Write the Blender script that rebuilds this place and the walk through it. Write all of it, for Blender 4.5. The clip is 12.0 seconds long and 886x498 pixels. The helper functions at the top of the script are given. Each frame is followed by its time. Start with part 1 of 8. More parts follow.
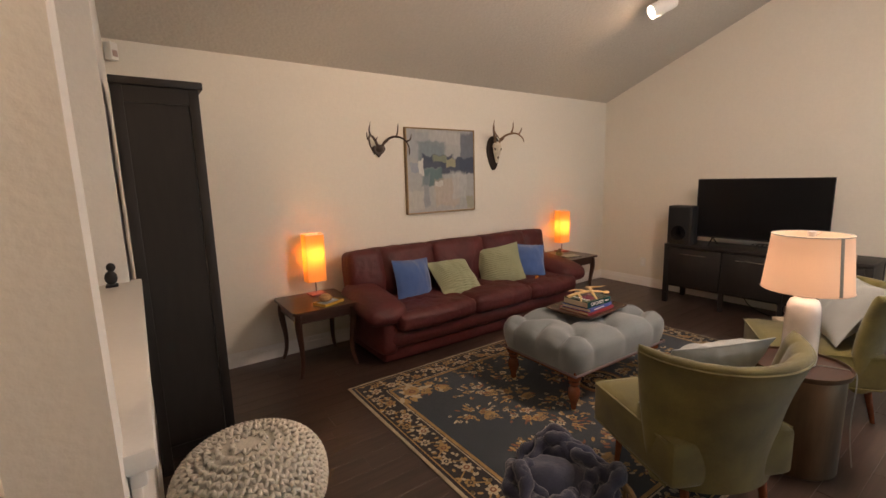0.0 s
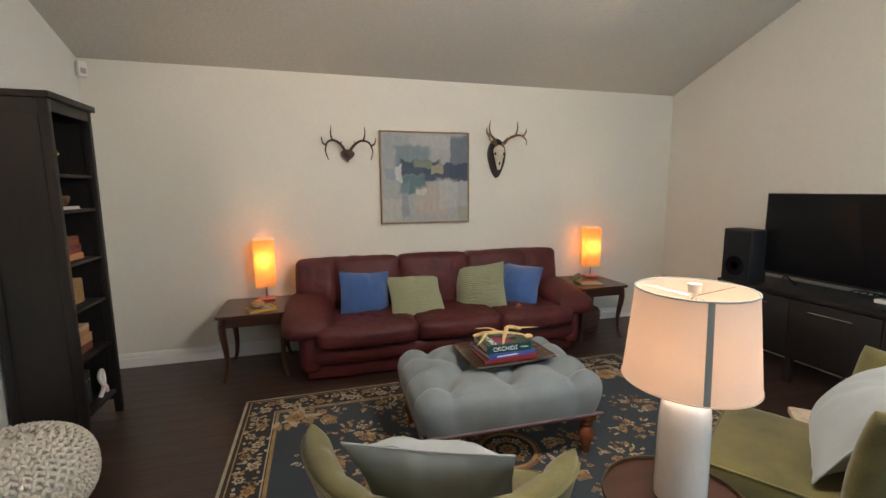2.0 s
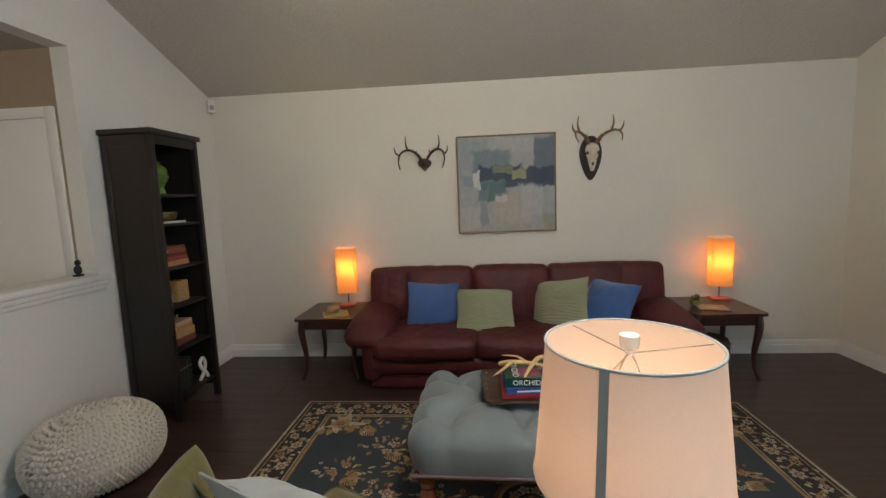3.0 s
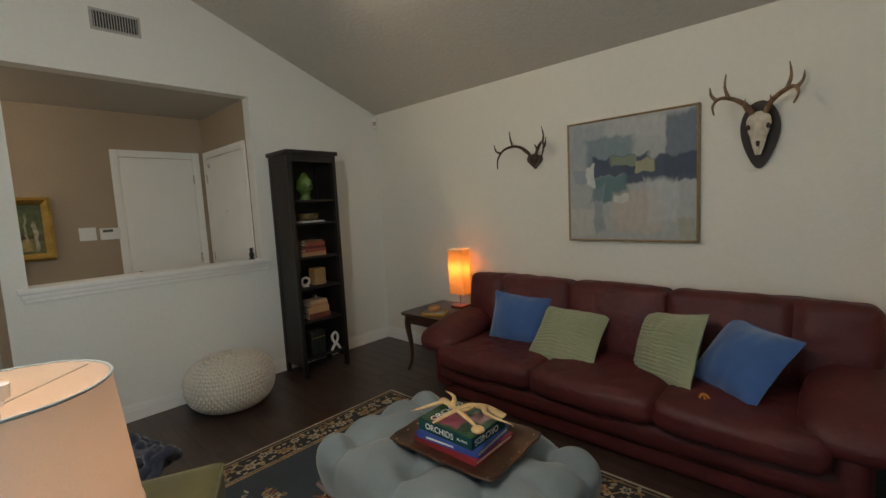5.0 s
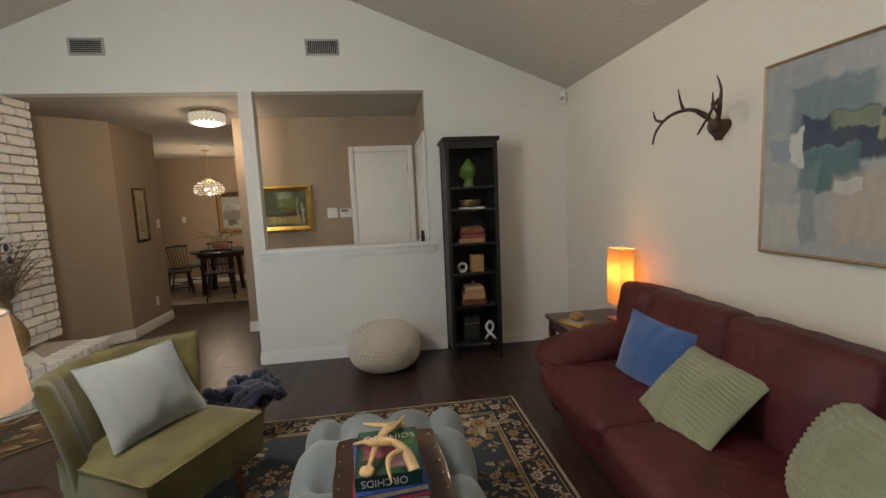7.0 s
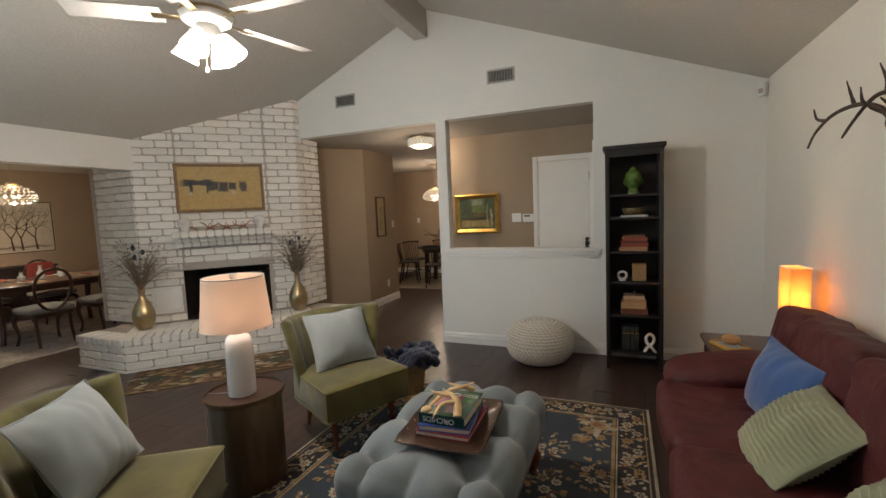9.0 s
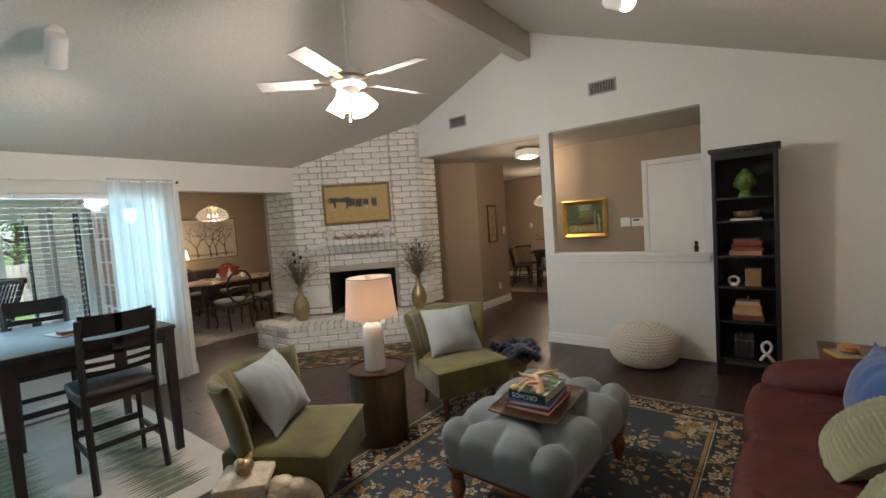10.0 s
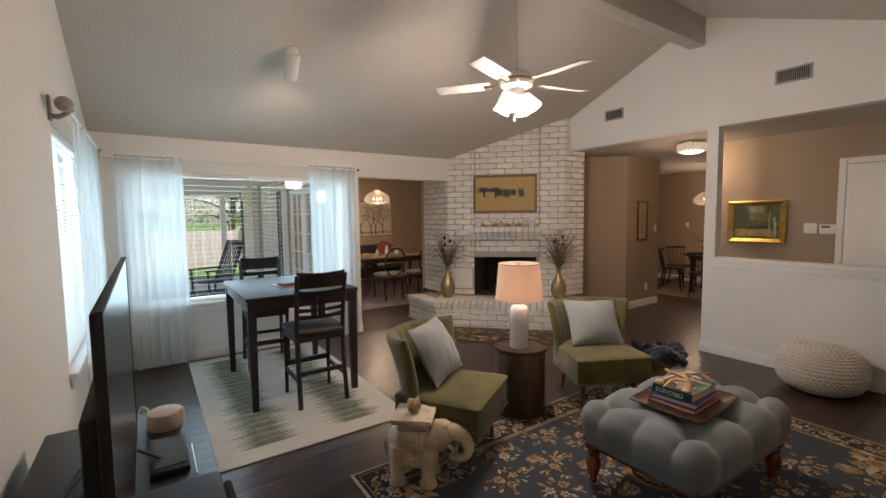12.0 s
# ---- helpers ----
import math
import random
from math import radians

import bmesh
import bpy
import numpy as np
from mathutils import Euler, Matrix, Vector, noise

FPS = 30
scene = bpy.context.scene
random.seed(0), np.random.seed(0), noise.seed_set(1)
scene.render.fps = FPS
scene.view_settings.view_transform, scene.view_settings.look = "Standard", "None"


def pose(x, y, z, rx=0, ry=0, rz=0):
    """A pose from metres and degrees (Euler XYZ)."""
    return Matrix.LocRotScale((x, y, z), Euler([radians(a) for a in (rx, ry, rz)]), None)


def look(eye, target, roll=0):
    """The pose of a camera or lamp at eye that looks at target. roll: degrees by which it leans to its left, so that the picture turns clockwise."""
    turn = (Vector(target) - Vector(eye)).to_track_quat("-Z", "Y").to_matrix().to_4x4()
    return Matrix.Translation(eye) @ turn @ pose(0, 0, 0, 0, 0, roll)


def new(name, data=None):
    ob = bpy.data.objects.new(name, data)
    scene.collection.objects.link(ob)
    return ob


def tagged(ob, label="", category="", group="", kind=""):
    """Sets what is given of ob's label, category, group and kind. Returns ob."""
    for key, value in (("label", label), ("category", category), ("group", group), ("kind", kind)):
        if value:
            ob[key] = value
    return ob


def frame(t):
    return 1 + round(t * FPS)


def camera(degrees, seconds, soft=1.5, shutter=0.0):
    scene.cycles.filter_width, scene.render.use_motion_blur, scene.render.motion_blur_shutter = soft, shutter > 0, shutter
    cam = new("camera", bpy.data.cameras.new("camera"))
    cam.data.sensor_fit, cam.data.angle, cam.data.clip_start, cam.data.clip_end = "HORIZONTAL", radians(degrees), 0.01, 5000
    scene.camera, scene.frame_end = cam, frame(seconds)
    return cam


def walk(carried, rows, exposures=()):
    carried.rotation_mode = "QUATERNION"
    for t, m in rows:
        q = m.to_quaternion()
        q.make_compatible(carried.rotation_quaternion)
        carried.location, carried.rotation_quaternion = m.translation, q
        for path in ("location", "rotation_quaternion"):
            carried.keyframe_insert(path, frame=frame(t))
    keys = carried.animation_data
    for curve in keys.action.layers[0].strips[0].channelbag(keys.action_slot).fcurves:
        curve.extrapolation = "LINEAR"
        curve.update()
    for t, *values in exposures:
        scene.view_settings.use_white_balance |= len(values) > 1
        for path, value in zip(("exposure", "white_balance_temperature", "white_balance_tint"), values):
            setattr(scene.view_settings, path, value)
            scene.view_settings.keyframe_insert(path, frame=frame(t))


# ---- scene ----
cam = camera(91.4, 12.0)
PATH = [
    (0.0, (0.433, 0.39, 1.486), (1.568, 2.005, 1.166), -1.5),
    (0.5, (0.758, 0.381, 1.439), (1.899, 1.998, 1.153), -2.1),
    (1.0, (1.158, 0.262, 1.47), (2.201, 1.946, 1.199), -0.5),
    (1.5, (1.591, 0.161, 1.475), (2.626, 1.851, 1.209), 1.9),
    (2.0, (2.064, 0.089, 1.465), (2.615, 1.997, 1.188), -0.4),
    (2.5, (2.402, 0.15, 1.462), (2.575, 2.125, 1.222), -1.3),
    (3.0, (2.822, 0.233, 1.460), (2.647, 2.213, 1.228), -2.2),
    (3.2, (3.062, 0.287, 1.450), (2.62, 2.223, 1.197), -2.5),
    (5.0, (4.145, 1.066, 1.453), (2.789, 2.523, 1.252), -2.9),
    (5.5, (4.346, 1.355, 1.477), (2.721, 2.499, 1.255), -1.8),
    (6.0, (4.465, 1.626, 1.459), (2.64, 2.404, 1.208), -2.5),
    (6.5, (4.46, 2.031, 1.48), (2.58, 2.674, 1.251), -2.5),
    (7.0, (4.462, 2.328, 1.454), (2.493, 2.595, 1.227), -2.5),
    (8.8, (4.748, 2.986, 1.481), (2.902, 2.237, 1.312), -2.4),
    (9.0, (4.816, 3.02, 1.482), (2.976, 2.254, 1.307), -2.4),
    (9.5, (5.016, 3.182, 1.479), (3.225, 2.304, 1.33), -3.5),
    (10.0, (5.149, 3.36, 1.531), (3.581, 2.125, 1.403), -4.0),
    (10.5, (5.273, 3.451, 1.504), (3.791, 2.112, 1.395), -2.9),
    (11.0, (5.398, 3.508, 1.518), (4.076, 2.013, 1.38), -2.2),
    (11.5, (5.466, 3.458, 1.543), (4.239, 1.887, 1.377), -1.3),
    (12.0, (5.444, 3.474, 1.543), (4.325, 1.824, 1.392), -0.7),
]
EXPOSURES = [(0.0, 1.03, 7200, 26), (0.5, 1.17, 6450, 15), (1.5, 1.25, 5950, 11), (2.0, 1.15, 5900, 12), (3.0, 0.7, 5800, 10), (5.0, 0.36, 5900, 6), (5.5, 0.58, 5850, 5), (7.0, 0.84, 5850, 9), (9.0, 0.9, 5850, 11), (9.5, 0.92, 5850, 11), (11.0, 0.84, 5950, 11), (12.0, 0.78, 6450, 22)]
walk(cam, [(t, look(eye, target, roll)) for t, eye, target, roll in PATH], EXPOSURES)

# ---- world, sun, lamps ----
world = bpy.data.worlds.new("sky")
scene.world = world
world.use_nodes = True
wn, wl = world.node_tree.nodes, world.node_tree.links
wn.clear()
sky = wn.new("ShaderNodeTexSky")
sky.sky_type = "NISHITA"
sky.sun_disc = False
sky.sun_elevation = radians(58)
sky.sun_rotation = radians(27)
bg = wn.new("ShaderNodeBackground")
bg.inputs["Strength"].default_value = 0.10
wout = wn.new("ShaderNodeOutputWorld")
wl.new(sky.outputs[0], bg.inputs[0])
wl.new(bg.outputs[0], wout.inputs[0])


def lamp(name, kind, eye, target, energy, colour, **extra):
    data = bpy.data.lights.new(name, kind)
    data.energy, data.color = energy, colour
    for key, value in extra.items():
        if key == "size":
            data.shape, data.size, data.size_y = "RECTANGLE", value[0], value[1]
        elif key == "spot":
            data.spot_size, data.spot_blend = radians(value), 0.7
        elif key == "radius":
            data.shadow_soft_size = value
        elif key == "angle":
            data.angle = radians(value)
    ob = new(name, data)
    ob.matrix_world = look(eye, target) if target else Matrix.Translation(eye)
    return ob


WARM, BULB, DAY = (1.0, 0.74, 0.46), (1.0, 0.75, 0.49), (0.56, 0.87, 1.0)
lamp("sun", "SUN", (14, 12, 24), (8.0, 0, 4), 3.5, (1.0, 0.95, 0.86), angle=0.5)
# the sky's light in the two window openings
lamp("south_window_light", "AREA", (4.46, -2.13, 1.36), (4.46, 0, 1.25), 27, DAY, size=(2.3, 1.45))
lamp("east_window_light", "AREA", (6.10, -0.72, 1.36), (4.0, -0.72, 1.25), 15, DAY, size=(1.7, 1.45))
# lamps that the place has
lamp("lamp_bulb_west", "POINT", (1.615, 3.985, 0.88), None, 3.4, WARM, radius=0.04)
lamp("lamp_bulb_east", "POINT", (4.80, 3.97, 0.86), None, 3.4, WARM, radius=0.04)
lamp("lamp_bulb_centre", "POINT", (3.10, 1.06, 0.99), None, 1.2, BULB, radius=0.04)
lamp("fan_bulbs", "POINT", (3.10, 1.03, 2.22), None, 54, (1.0, 0.86, 0.71), radius=0.15)
lamp("foyer_bulb", "POINT", (-0.40, 0.60, 2.25), None, 10, BULB, radius=0.1)
lamp("breakfast_bulb", "POINT", (-3.5, -0.59, 1.78), None, 23, BULB, radius=0.1)
lamp("dining_bulb", "POINT", (1.62, -4.5, 1.80), None, 28, BULB, radius=0.1)
lamp("spot_beam_east", "SPOT", (4.40, 2.62, 2.86), (3.3, 3.4, 2.45), 5, BULB, spot=150, radius=0.05)
lamp("spot_beam_west", "SPOT", (1.90, 2.52, 2.88), (2.3, 3.9, 2.2), 10, BULB, spot=150, radius=0.05)
lamp("spot_beam_south", "SPOT", (4.32, -0.66, 2.70), (4.28, -1.5, 1.8), 5, BULB, spot=150, radius=0.05)

# ---- materials ----
def material(name, base, rough=0.6, metal=0.0, grain=0.0, grain_scale=60.0, stain=0.0, stain_scale=3.0, bump=0.0, bump_scale=120.0,
             spec=0.5, sheen=0.0, coat=0.0, per_object=0.0, stretch=(1, 1, 1), emit=None):
    """A principled surface whose colour varies at two scales, with fine relief."""
    m = bpy.data.materials.new(name)
    m.use_nodes = True
    n, l = m.node_tree.nodes, m.node_tree.links
    b = n["Principled BSDF"]
    b.inputs["Base Color"].default_value = (*base, 1)
    b.inputs["Roughness"].default_value = rough
    b.inputs["Metallic"].default_value = metal
    b.inputs["Specular IOR Level"].default_value = spec
    b.inputs["Sheen Weight"].default_value = sheen
    b.inputs["Coat Weight"].default_value = coat
    tc = n.new("ShaderNodeTexCoord")
    mp = n.new("ShaderNodeMapping")
    mp.inputs["Scale"].default_value = stretch
    l.new(tc.outputs["Object"], mp.inputs["Vector"])
    last = None
    for amount, scale, detail in ((grain, grain_scale, 3.0), (stain, stain_scale, 5.0)):
        if amount:
            t = n.new("ShaderNodeTexNoise")
            t.inputs["Scale"].default_value, t.inputs["Detail"].default_value = scale, detail
            l.new(mp.outputs[0], t.inputs["Vector"])
            r = n.new("ShaderNodeMapRange")
            r.inputs["From Min"].default_value, r.inputs["From Max"].default_value = 0.25, 0.75
            r.inputs["To Min"].default_value, r.inputs["To Max"].default_value = 1 - amount, 1 + amount
            l.new(t.outputs["Fac"], r.inputs["Value"])
            if last:
                k = n.new("ShaderNodeMath")
                k.operation = "MULTIPLY"
                l.new(last, k.inputs[0])
                l.new(r.outputs[0], k.inputs[1])
                last = k.outputs[0]
            else:
                last = r.outputs[0]
    if per_object:
        oi = n.new("ShaderNodeObjectInfo")
        r = n.new("ShaderNodeMapRange")
        r.inputs["To Min"].default_value, r.inputs["To Max"].default_value = 1 - per_object, 1 + per_object
        l.new(oi.outputs["Random"], r.inputs["Value"])
        if last:
            k = n.new("ShaderNodeMath")
            k.operation = "MULTIPLY"
            l.new(last, k.inputs[0])
            l.new(r.outputs[0], k.inputs[1])
            last = k.outputs[0]
        else:
            last = r.outputs[0]
    if last:
        hsv = n.new("ShaderNodeHueSaturation")
        hsv.inputs["Color"].default_value = (*base, 1)
        l.new(last, hsv.inputs["Value"])
        l.new(hsv.outputs[0], b.inputs["Base Color"])
    if bump:
        t = n.new("ShaderNodeTexNoise")
        t.inputs["Scale"].default_value, t.inputs["Detail"].default_value = bump_scale, 4.0
        l.new(mp.outputs[0], t.inputs["Vector"])
        k = n.new("ShaderNodeBump")
        k.inputs["Strength"].default_value, k.inputs["Distance"].default_value = bump, 0.006
        l.new(t.outputs["Fac"], k.inputs["Height"])
        l.new(k.outputs[0], b.inputs["Normal"])
    if emit:
        b.inputs["Emission Color"].default_value = (*emit[:3], 1)
        b.inputs["Emission Strength"].default_value = emit[3]
    return m


def translucent(name, base, share=0.5, rough=0.9, emit=None, grain=0.06, grain_scale=200, clear=0.0, stretch=(1, 1, 1)):
    """Thin cloth or paper: part of the light goes through it."""
    m = material(name, base, rough, grain=grain, grain_scale=grain_scale, stain=0.05, stretch=stretch, emit=emit)
    n, l = m.node_tree.nodes, m.node_tree.links
    tr = n.new("ShaderNodeBsdfTranslucent")
    tr.inputs["Color"].default_value = (*base, 1)
    mix = n.new("ShaderNodeMixShader")
    mix.inputs["Fac"].default_value = share
    l.new(n["Principled BSDF"].outputs[0], mix.inputs[1])
    l.new(tr.outputs[0], mix.inputs[2])
    out = mix
    if clear:
        tp = n.new("ShaderNodeBsdfTransparent")
        out = n.new("ShaderNodeMixShader")
        out.inputs["Fac"].default_value = clear
        l.new(mix.outputs[0], out.inputs[1])
        l.new(tp.outputs[0], out.inputs[2])
    l.new(out.outputs[0], n["Material Output"].inputs["Surface"])
    return m


def glass(name, tint=(1, 1, 1), rough=0.02, share=0.9):
    m = bpy.data.materials.new(name)
    m.use_nodes = True
    n, l = m.node_tree.nodes, m.node_tree.links
    g = n.new("ShaderNodeBsdfGlossy")
    g.inputs["Roughness"].default_value = rough
    t = n.new("ShaderNodeBsdfTransparent")
    t.inputs["Color"].default_value = (*tint, 1)
    mix = n.new("ShaderNodeMixShader")
    mix.inputs["Fac"].default_value = share
    l.new(g.outputs[0], mix.inputs[1])
    l.new(t.outputs[0], mix.inputs[2])
    l.new(mix.outputs[0], n["Material Output"].inputs["Surface"])
    return m


WALL = material("cream_wall_paint", (0.76, 0.71, 0.62), 0.85, grain=0.02, grain_scale=40, stain=0.02, stain_scale=1.5, bump=0.25, bump_scale=70)
GABLE = material("white_wall_paint", (0.76, 0.74, 0.69), 0.85, grain=0.02, grain_scale=40, stain=0.02, stain_scale=1.5, bump=0.25, bump_scale=70)
TAUPE = material("taupe_wall_paint", (0.36, 0.275, 0.19), 0.8, grain=0.03, grain_scale=40, stain=0.03, bump=0.25, bump_scale=70)
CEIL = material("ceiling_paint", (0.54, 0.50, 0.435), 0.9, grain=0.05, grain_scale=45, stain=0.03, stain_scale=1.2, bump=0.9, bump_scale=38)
FLATCEIL = material("flat_ceiling_paint", (0.46, 0.42, 0.36), 0.9, grain=0.04, grain_scale=45, stain=0.03, bump=0.7, bump_scale=40)
TRIM = material("white_trim_paint", (0.80, 0.78, 0.74), 0.45, grain=0.02, stain=0.03, bump=0.05)
FLOORWOOD = material("dark_wood_plank", (0.050, 0.029, 0.022), 0.33, grain=0.35, grain_scale=26, stain=0.25, stain_scale=4, bump=0.12, bump_scale=60, per_object=0.12, stretch=(0.12, 1.4, 1), spec=0.5)
FLOORBASE = material("plank_joint", (0.012, 0.007, 0.005), 0.7, grain=0.2)
BRICK = material("white_painted_brick", (0.80, 0.765, 0.70), 0.75, grain=0.07, grain_scale=70, stain=0.10, stain_scale=7, bump=0.6, bump_scale=45, per_object=0.07)
MORTAR = material("grey_mortar", (0.46, 0.405, 0.35), 0.95, grain=0.2, grain_scale=80, bump=0.8, bump_scale=110)
SOOT = material("sooty_firebrick", (0.045, 0.036, 0.030), 0.9, grain=0.3, stain=0.4, bump=0.5)
BLACKWOOD = material("black_brown_wood", (0.013, 0.010, 0.009), 0.5, grain=0.25, grain_scale=30, stain=0.15, bump=0.08, stretch=(1, 1, 0.15))
DARKWOOD = material("dark_cherry_wood", (0.055, 0.022, 0.014), 0.30, grain=0.3, grain_scale=30, stain=0.2, bump=0.05, coat=0.2, stretch=(0.15, 1, 1))
ESPRESSO = material("espresso_wood", (0.020, 0.013, 0.011), 0.5, grain=0.25, grain_scale=30, stain=0.2, bump=0.05, stretch=(1, 1, 0.2))
TURNED = material("turned_walnut", (0.16, 0.045, 0.018), 0.25, grain=0.3, grain_scale=25, stain=0.25, coat=0.4)
LEATHER = material("burgundy_leather", (0.082, 0.0150, 0.0150), 0.56, grain=0.16, grain_scale=140, stain=0.30, stain_scale=7, bump=0.9, bump_scale=26, spec=0.38)
# the strong stain value paints the velvet's uneven sheen into its colour
GREENVELVET = material("olive_green_velvet", (0.104, 0.090, 0.022), 0.85, grain=0.14, grain_scale=160, stain=0.45, stain_scale=6, bump=0.25, bump_scale=240, sheen=0.25)
OTTOMAN = material("grey_blue_velvet", (0.175, 0.200, 0.210), 0.85, grain=0.08, grain_scale=180, stain=0.12, stain_scale=6, bump=0.15, bump_scale=300, sheen=0.25)
BLUEVELVET = material("blue_velvet", (0.045, 0.105, 0.285), 0.85, grain=0.08, grain_scale=200, stain=0.15, stain_scale=7, bump=0.1, bump_scale=300, sheen=0.6)
SAGE = material("sage_pleated_cloth", (0.30, 0.31, 0.185), 0.9, grain=0.1, grain_scale=200, stain=0.10, bump=0.2, bump_scale=260, sheen=0.2)
PALE = material("pale_grey_cloth", (0.28, 0.305, 0.30), 0.9, grain=0.05, grain_scale=300, stain=0.06, bump=0.2, bump_scale=400, sheen=0.2)
KNIT = material("cream_cotton_cord", (0.70, 0.65, 0.56), 0.95, grain=0.12, grain_scale=120, stain=0.08, bump=0.5, bump_scale=220)
NAVY = material("navy_chunky_wool", (0.022, 0.027, 0.055), 0.95, grain=0.25, grain_scale=120, stain=0.2, bump=0.6, bump_scale=180, sheen=0.3)
WICKER = material("tan_wicker", (0.36, 0.23, 0.10), 0.7, grain=0.25, grain_scale=60, stain=0.15, bump=0.4)
BLACKPLASTIC = material("black_plastic", (0.010, 0.010, 0.011), 0.6, grain=0.08, stain=0.05)
SCREEN = material("dark_screen", (0.006, 0.006, 0.007), 0.22, spec=0.22)
BRONZE = material("brown_metal", (0.12, 0.080, 0.050), 0.38, metal=0.8, grain=0.25, grain_scale=20, stain=0.3, stain_scale=4, stretch=(1, 1, 0.2))
BRASS = material("brushed_brass", (0.44, 0.33, 0.18), 0.33, metal=1.0, grain=0.1, stain=0.25, stain_scale=9, bump=0.5, bump_scale=60)
GOLD = material("gilded_wood", (0.62, 0.40, 0.10), 0.35, metal=0.8, grain=0.15, grain_scale=60, stain=0.25, stain_scale=8, bump=0.3)
CHROME = material("brushed_steel", (0.62, 0.60, 0.57), 0.25, metal=1.0, grain=0.05)
CERAMIC = material("white_glazed_ceramic", (0.74, 0.70, 0.66), 0.22, grain=0.03, stain=0.04, coat=0.3)
PLASTER = material("ivory_ceramic", (0.66, 0.55, 0.40), 0.45, grain=0.14, grain_scale=50, stain=0.32, stain_scale=11, bump=0.6, bump_scale=70)
BONE = material("bone", (0.60, 0.52, 0.40), 0.55, grain=0.12, stain=0.2, stain_scale=14, bump=0.25)
ANTLER = material("antler", (0.20, 0.11, 0.055), 0.5, grain=0.2, grain_scale=40, stain=0.45, stain_scale=16, bump=0.4)
PALEANTLER = material("pale_antler", (0.62, 0.42, 0.19), 0.4, grain=0.15, grain_scale=40, stain=0.3, stain_scale=14, bump=0.3)
DARKANTLER = material("dark_antler", (0.055, 0.028, 0.016), 0.5, grain=0.2, stain=0.35, stain_scale=16, bump=0.4)
WHITEPLASTIC = material("white_plastic", (0.75, 0.73, 0.69), 0.4, grain=0.02, stain=0.03)
VENT = material("vent_metal", (0.42, 0.40, 0.37), 0.5, grain=0.05, stain=0.05)
VENTDARK = material("vent_shadow_box", (0.03, 0.03, 0.03), 0.9)
SHADE = translucent("lit_linen_shade", (0.86, 0.74, 0.64), 0.45, grain_scale=320, emit=(1.0, 0.60, 0.42, 0.06))
ORANGESHADE = translucent("lit_amber_shade", (0.82, 0.53, 0.20), 0.42, grain_scale=260, emit=(1.0, 0.45, 0.08, 0.06))
SHEER = translucent("sheer_white_voile", (0.78, 0.82, 0.82), 0.50, clear=0.46, grain_scale=500)
LIT = material("lit_glass", (0.9, 0.88, 0.82), 0.3, emit=(1.0, 0.88, 0.70, 0.95))
WARMLIT = material("lit_bulb", (0.9, 0.85, 0.7), 0.3, emit=(1.0, 0.80, 0.50, 4.0))
SPOTLIT = material("lit_spot_lens", (0.9, 0.88, 0.8), 0.3, emit=(1.0, 0.88, 0.70, 7.0))
PANE = glass("window_pane", share=0.97)

# ---- shapes ----
def box(bm, x0, x1, y0, y1, z0, z1, bevel=0.0, seg=2):
    made = bmesh.ops.create_cube(bm, size=1.0)["verts"]
    for v in made:
        v.co = Vector((x0 + (v.co.x + 0.5) * (x1 - x0), y0 + (v.co.y + 0.5) * (y1 - y0), z0 + (v.co.z + 0.5) * (z1 - z0)))
    if bevel:
        edges = list({e for v in made for e in v.link_edges})
        bmesh.ops.bevel(bm, geom=edges, offset=bevel, segments=seg, affect="EDGES", profile=0.5)
    return bm


def Box(*a, **k):
    return box(bmesh.new(), *a, **k)


def ring_faces(bm, rings, close=True, caps=True):
    n = len(rings[0])
    for a, b in zip(rings, rings[1:]):
        for i in range(n if close else n - 1):
            j = (i + 1) % n
            bm.faces.new((a[i], a[j], b[j], b[i]))
    if caps and close:
        bm.faces.new(rings[0][::-1])
        bm.faces.new(rings[-1])
    return bm


def lathe(bm, profile, seg=24, at=(0, 0), caps=True):
    rings = [[bm.verts.new((at[0] + r * math.cos(2 * math.pi * i / seg), at[1] + r * math.sin(2 * math.pi * i / seg), z)) for i in range(seg)] for r, z in profile]
    return ring_faces(bm, rings, caps=caps)


def Lathe(profile, seg=24, at=(0, 0), caps=True):
    return lathe(bmesh.new(), profile, seg, at, caps)


def tube(bm, points, radii, seg=8):
    pts = [Vector(p) for p in points]
    if not isinstance(radii, (list, tuple)):
        radii = [radii] * len(pts)
    rings, side = [], None
    for i, p in enumerate(pts):
        d = (pts[min(i + 1, len(pts) - 1)] - pts[max(i - 1, 0)]).normalized()
        if side is None:
            side = d.cross(Vector((0.31, 0.17, 0.93))).normalized()
        side = (side - d * side.dot(d)).normalized()
        up = d.cross(side)
        rings.append([bm.verts.new(p + radii[i] * (side * math.cos(2 * math.pi * k / seg) + up * math.sin(2 * math.pi * k / seg))) for k in range(seg)])
    return ring_faces(bm, rings)


def Tube(points, radii, seg=8):
    return tube(bmesh.new(), points, radii, seg)


def smooth_path(points, steps=5):
    pts = [Vector(p) for p in points]
    out = []
    for i in range(len(pts) - 1):
        p0, p1, p2, p3 = pts[max(i - 1, 0)], pts[i], pts[i + 1], pts[min(i + 2, len(pts) - 1)]
        for k in range(steps):
            t = k / steps
            out.append(0.5 * ((2 * p1) + (p2 - p0) * t + (2 * p0 - 5 * p1 + 4 * p2 - p3) * t * t + (3 * p1 - p0 - 3 * p2 + p3) * t ** 3))
    return out + [pts[-1]]


def lerp_list(values, n):
    return [float(v) for v in np.interp(np.linspace(0, len(values) - 1, n), range(len(values)), values)]


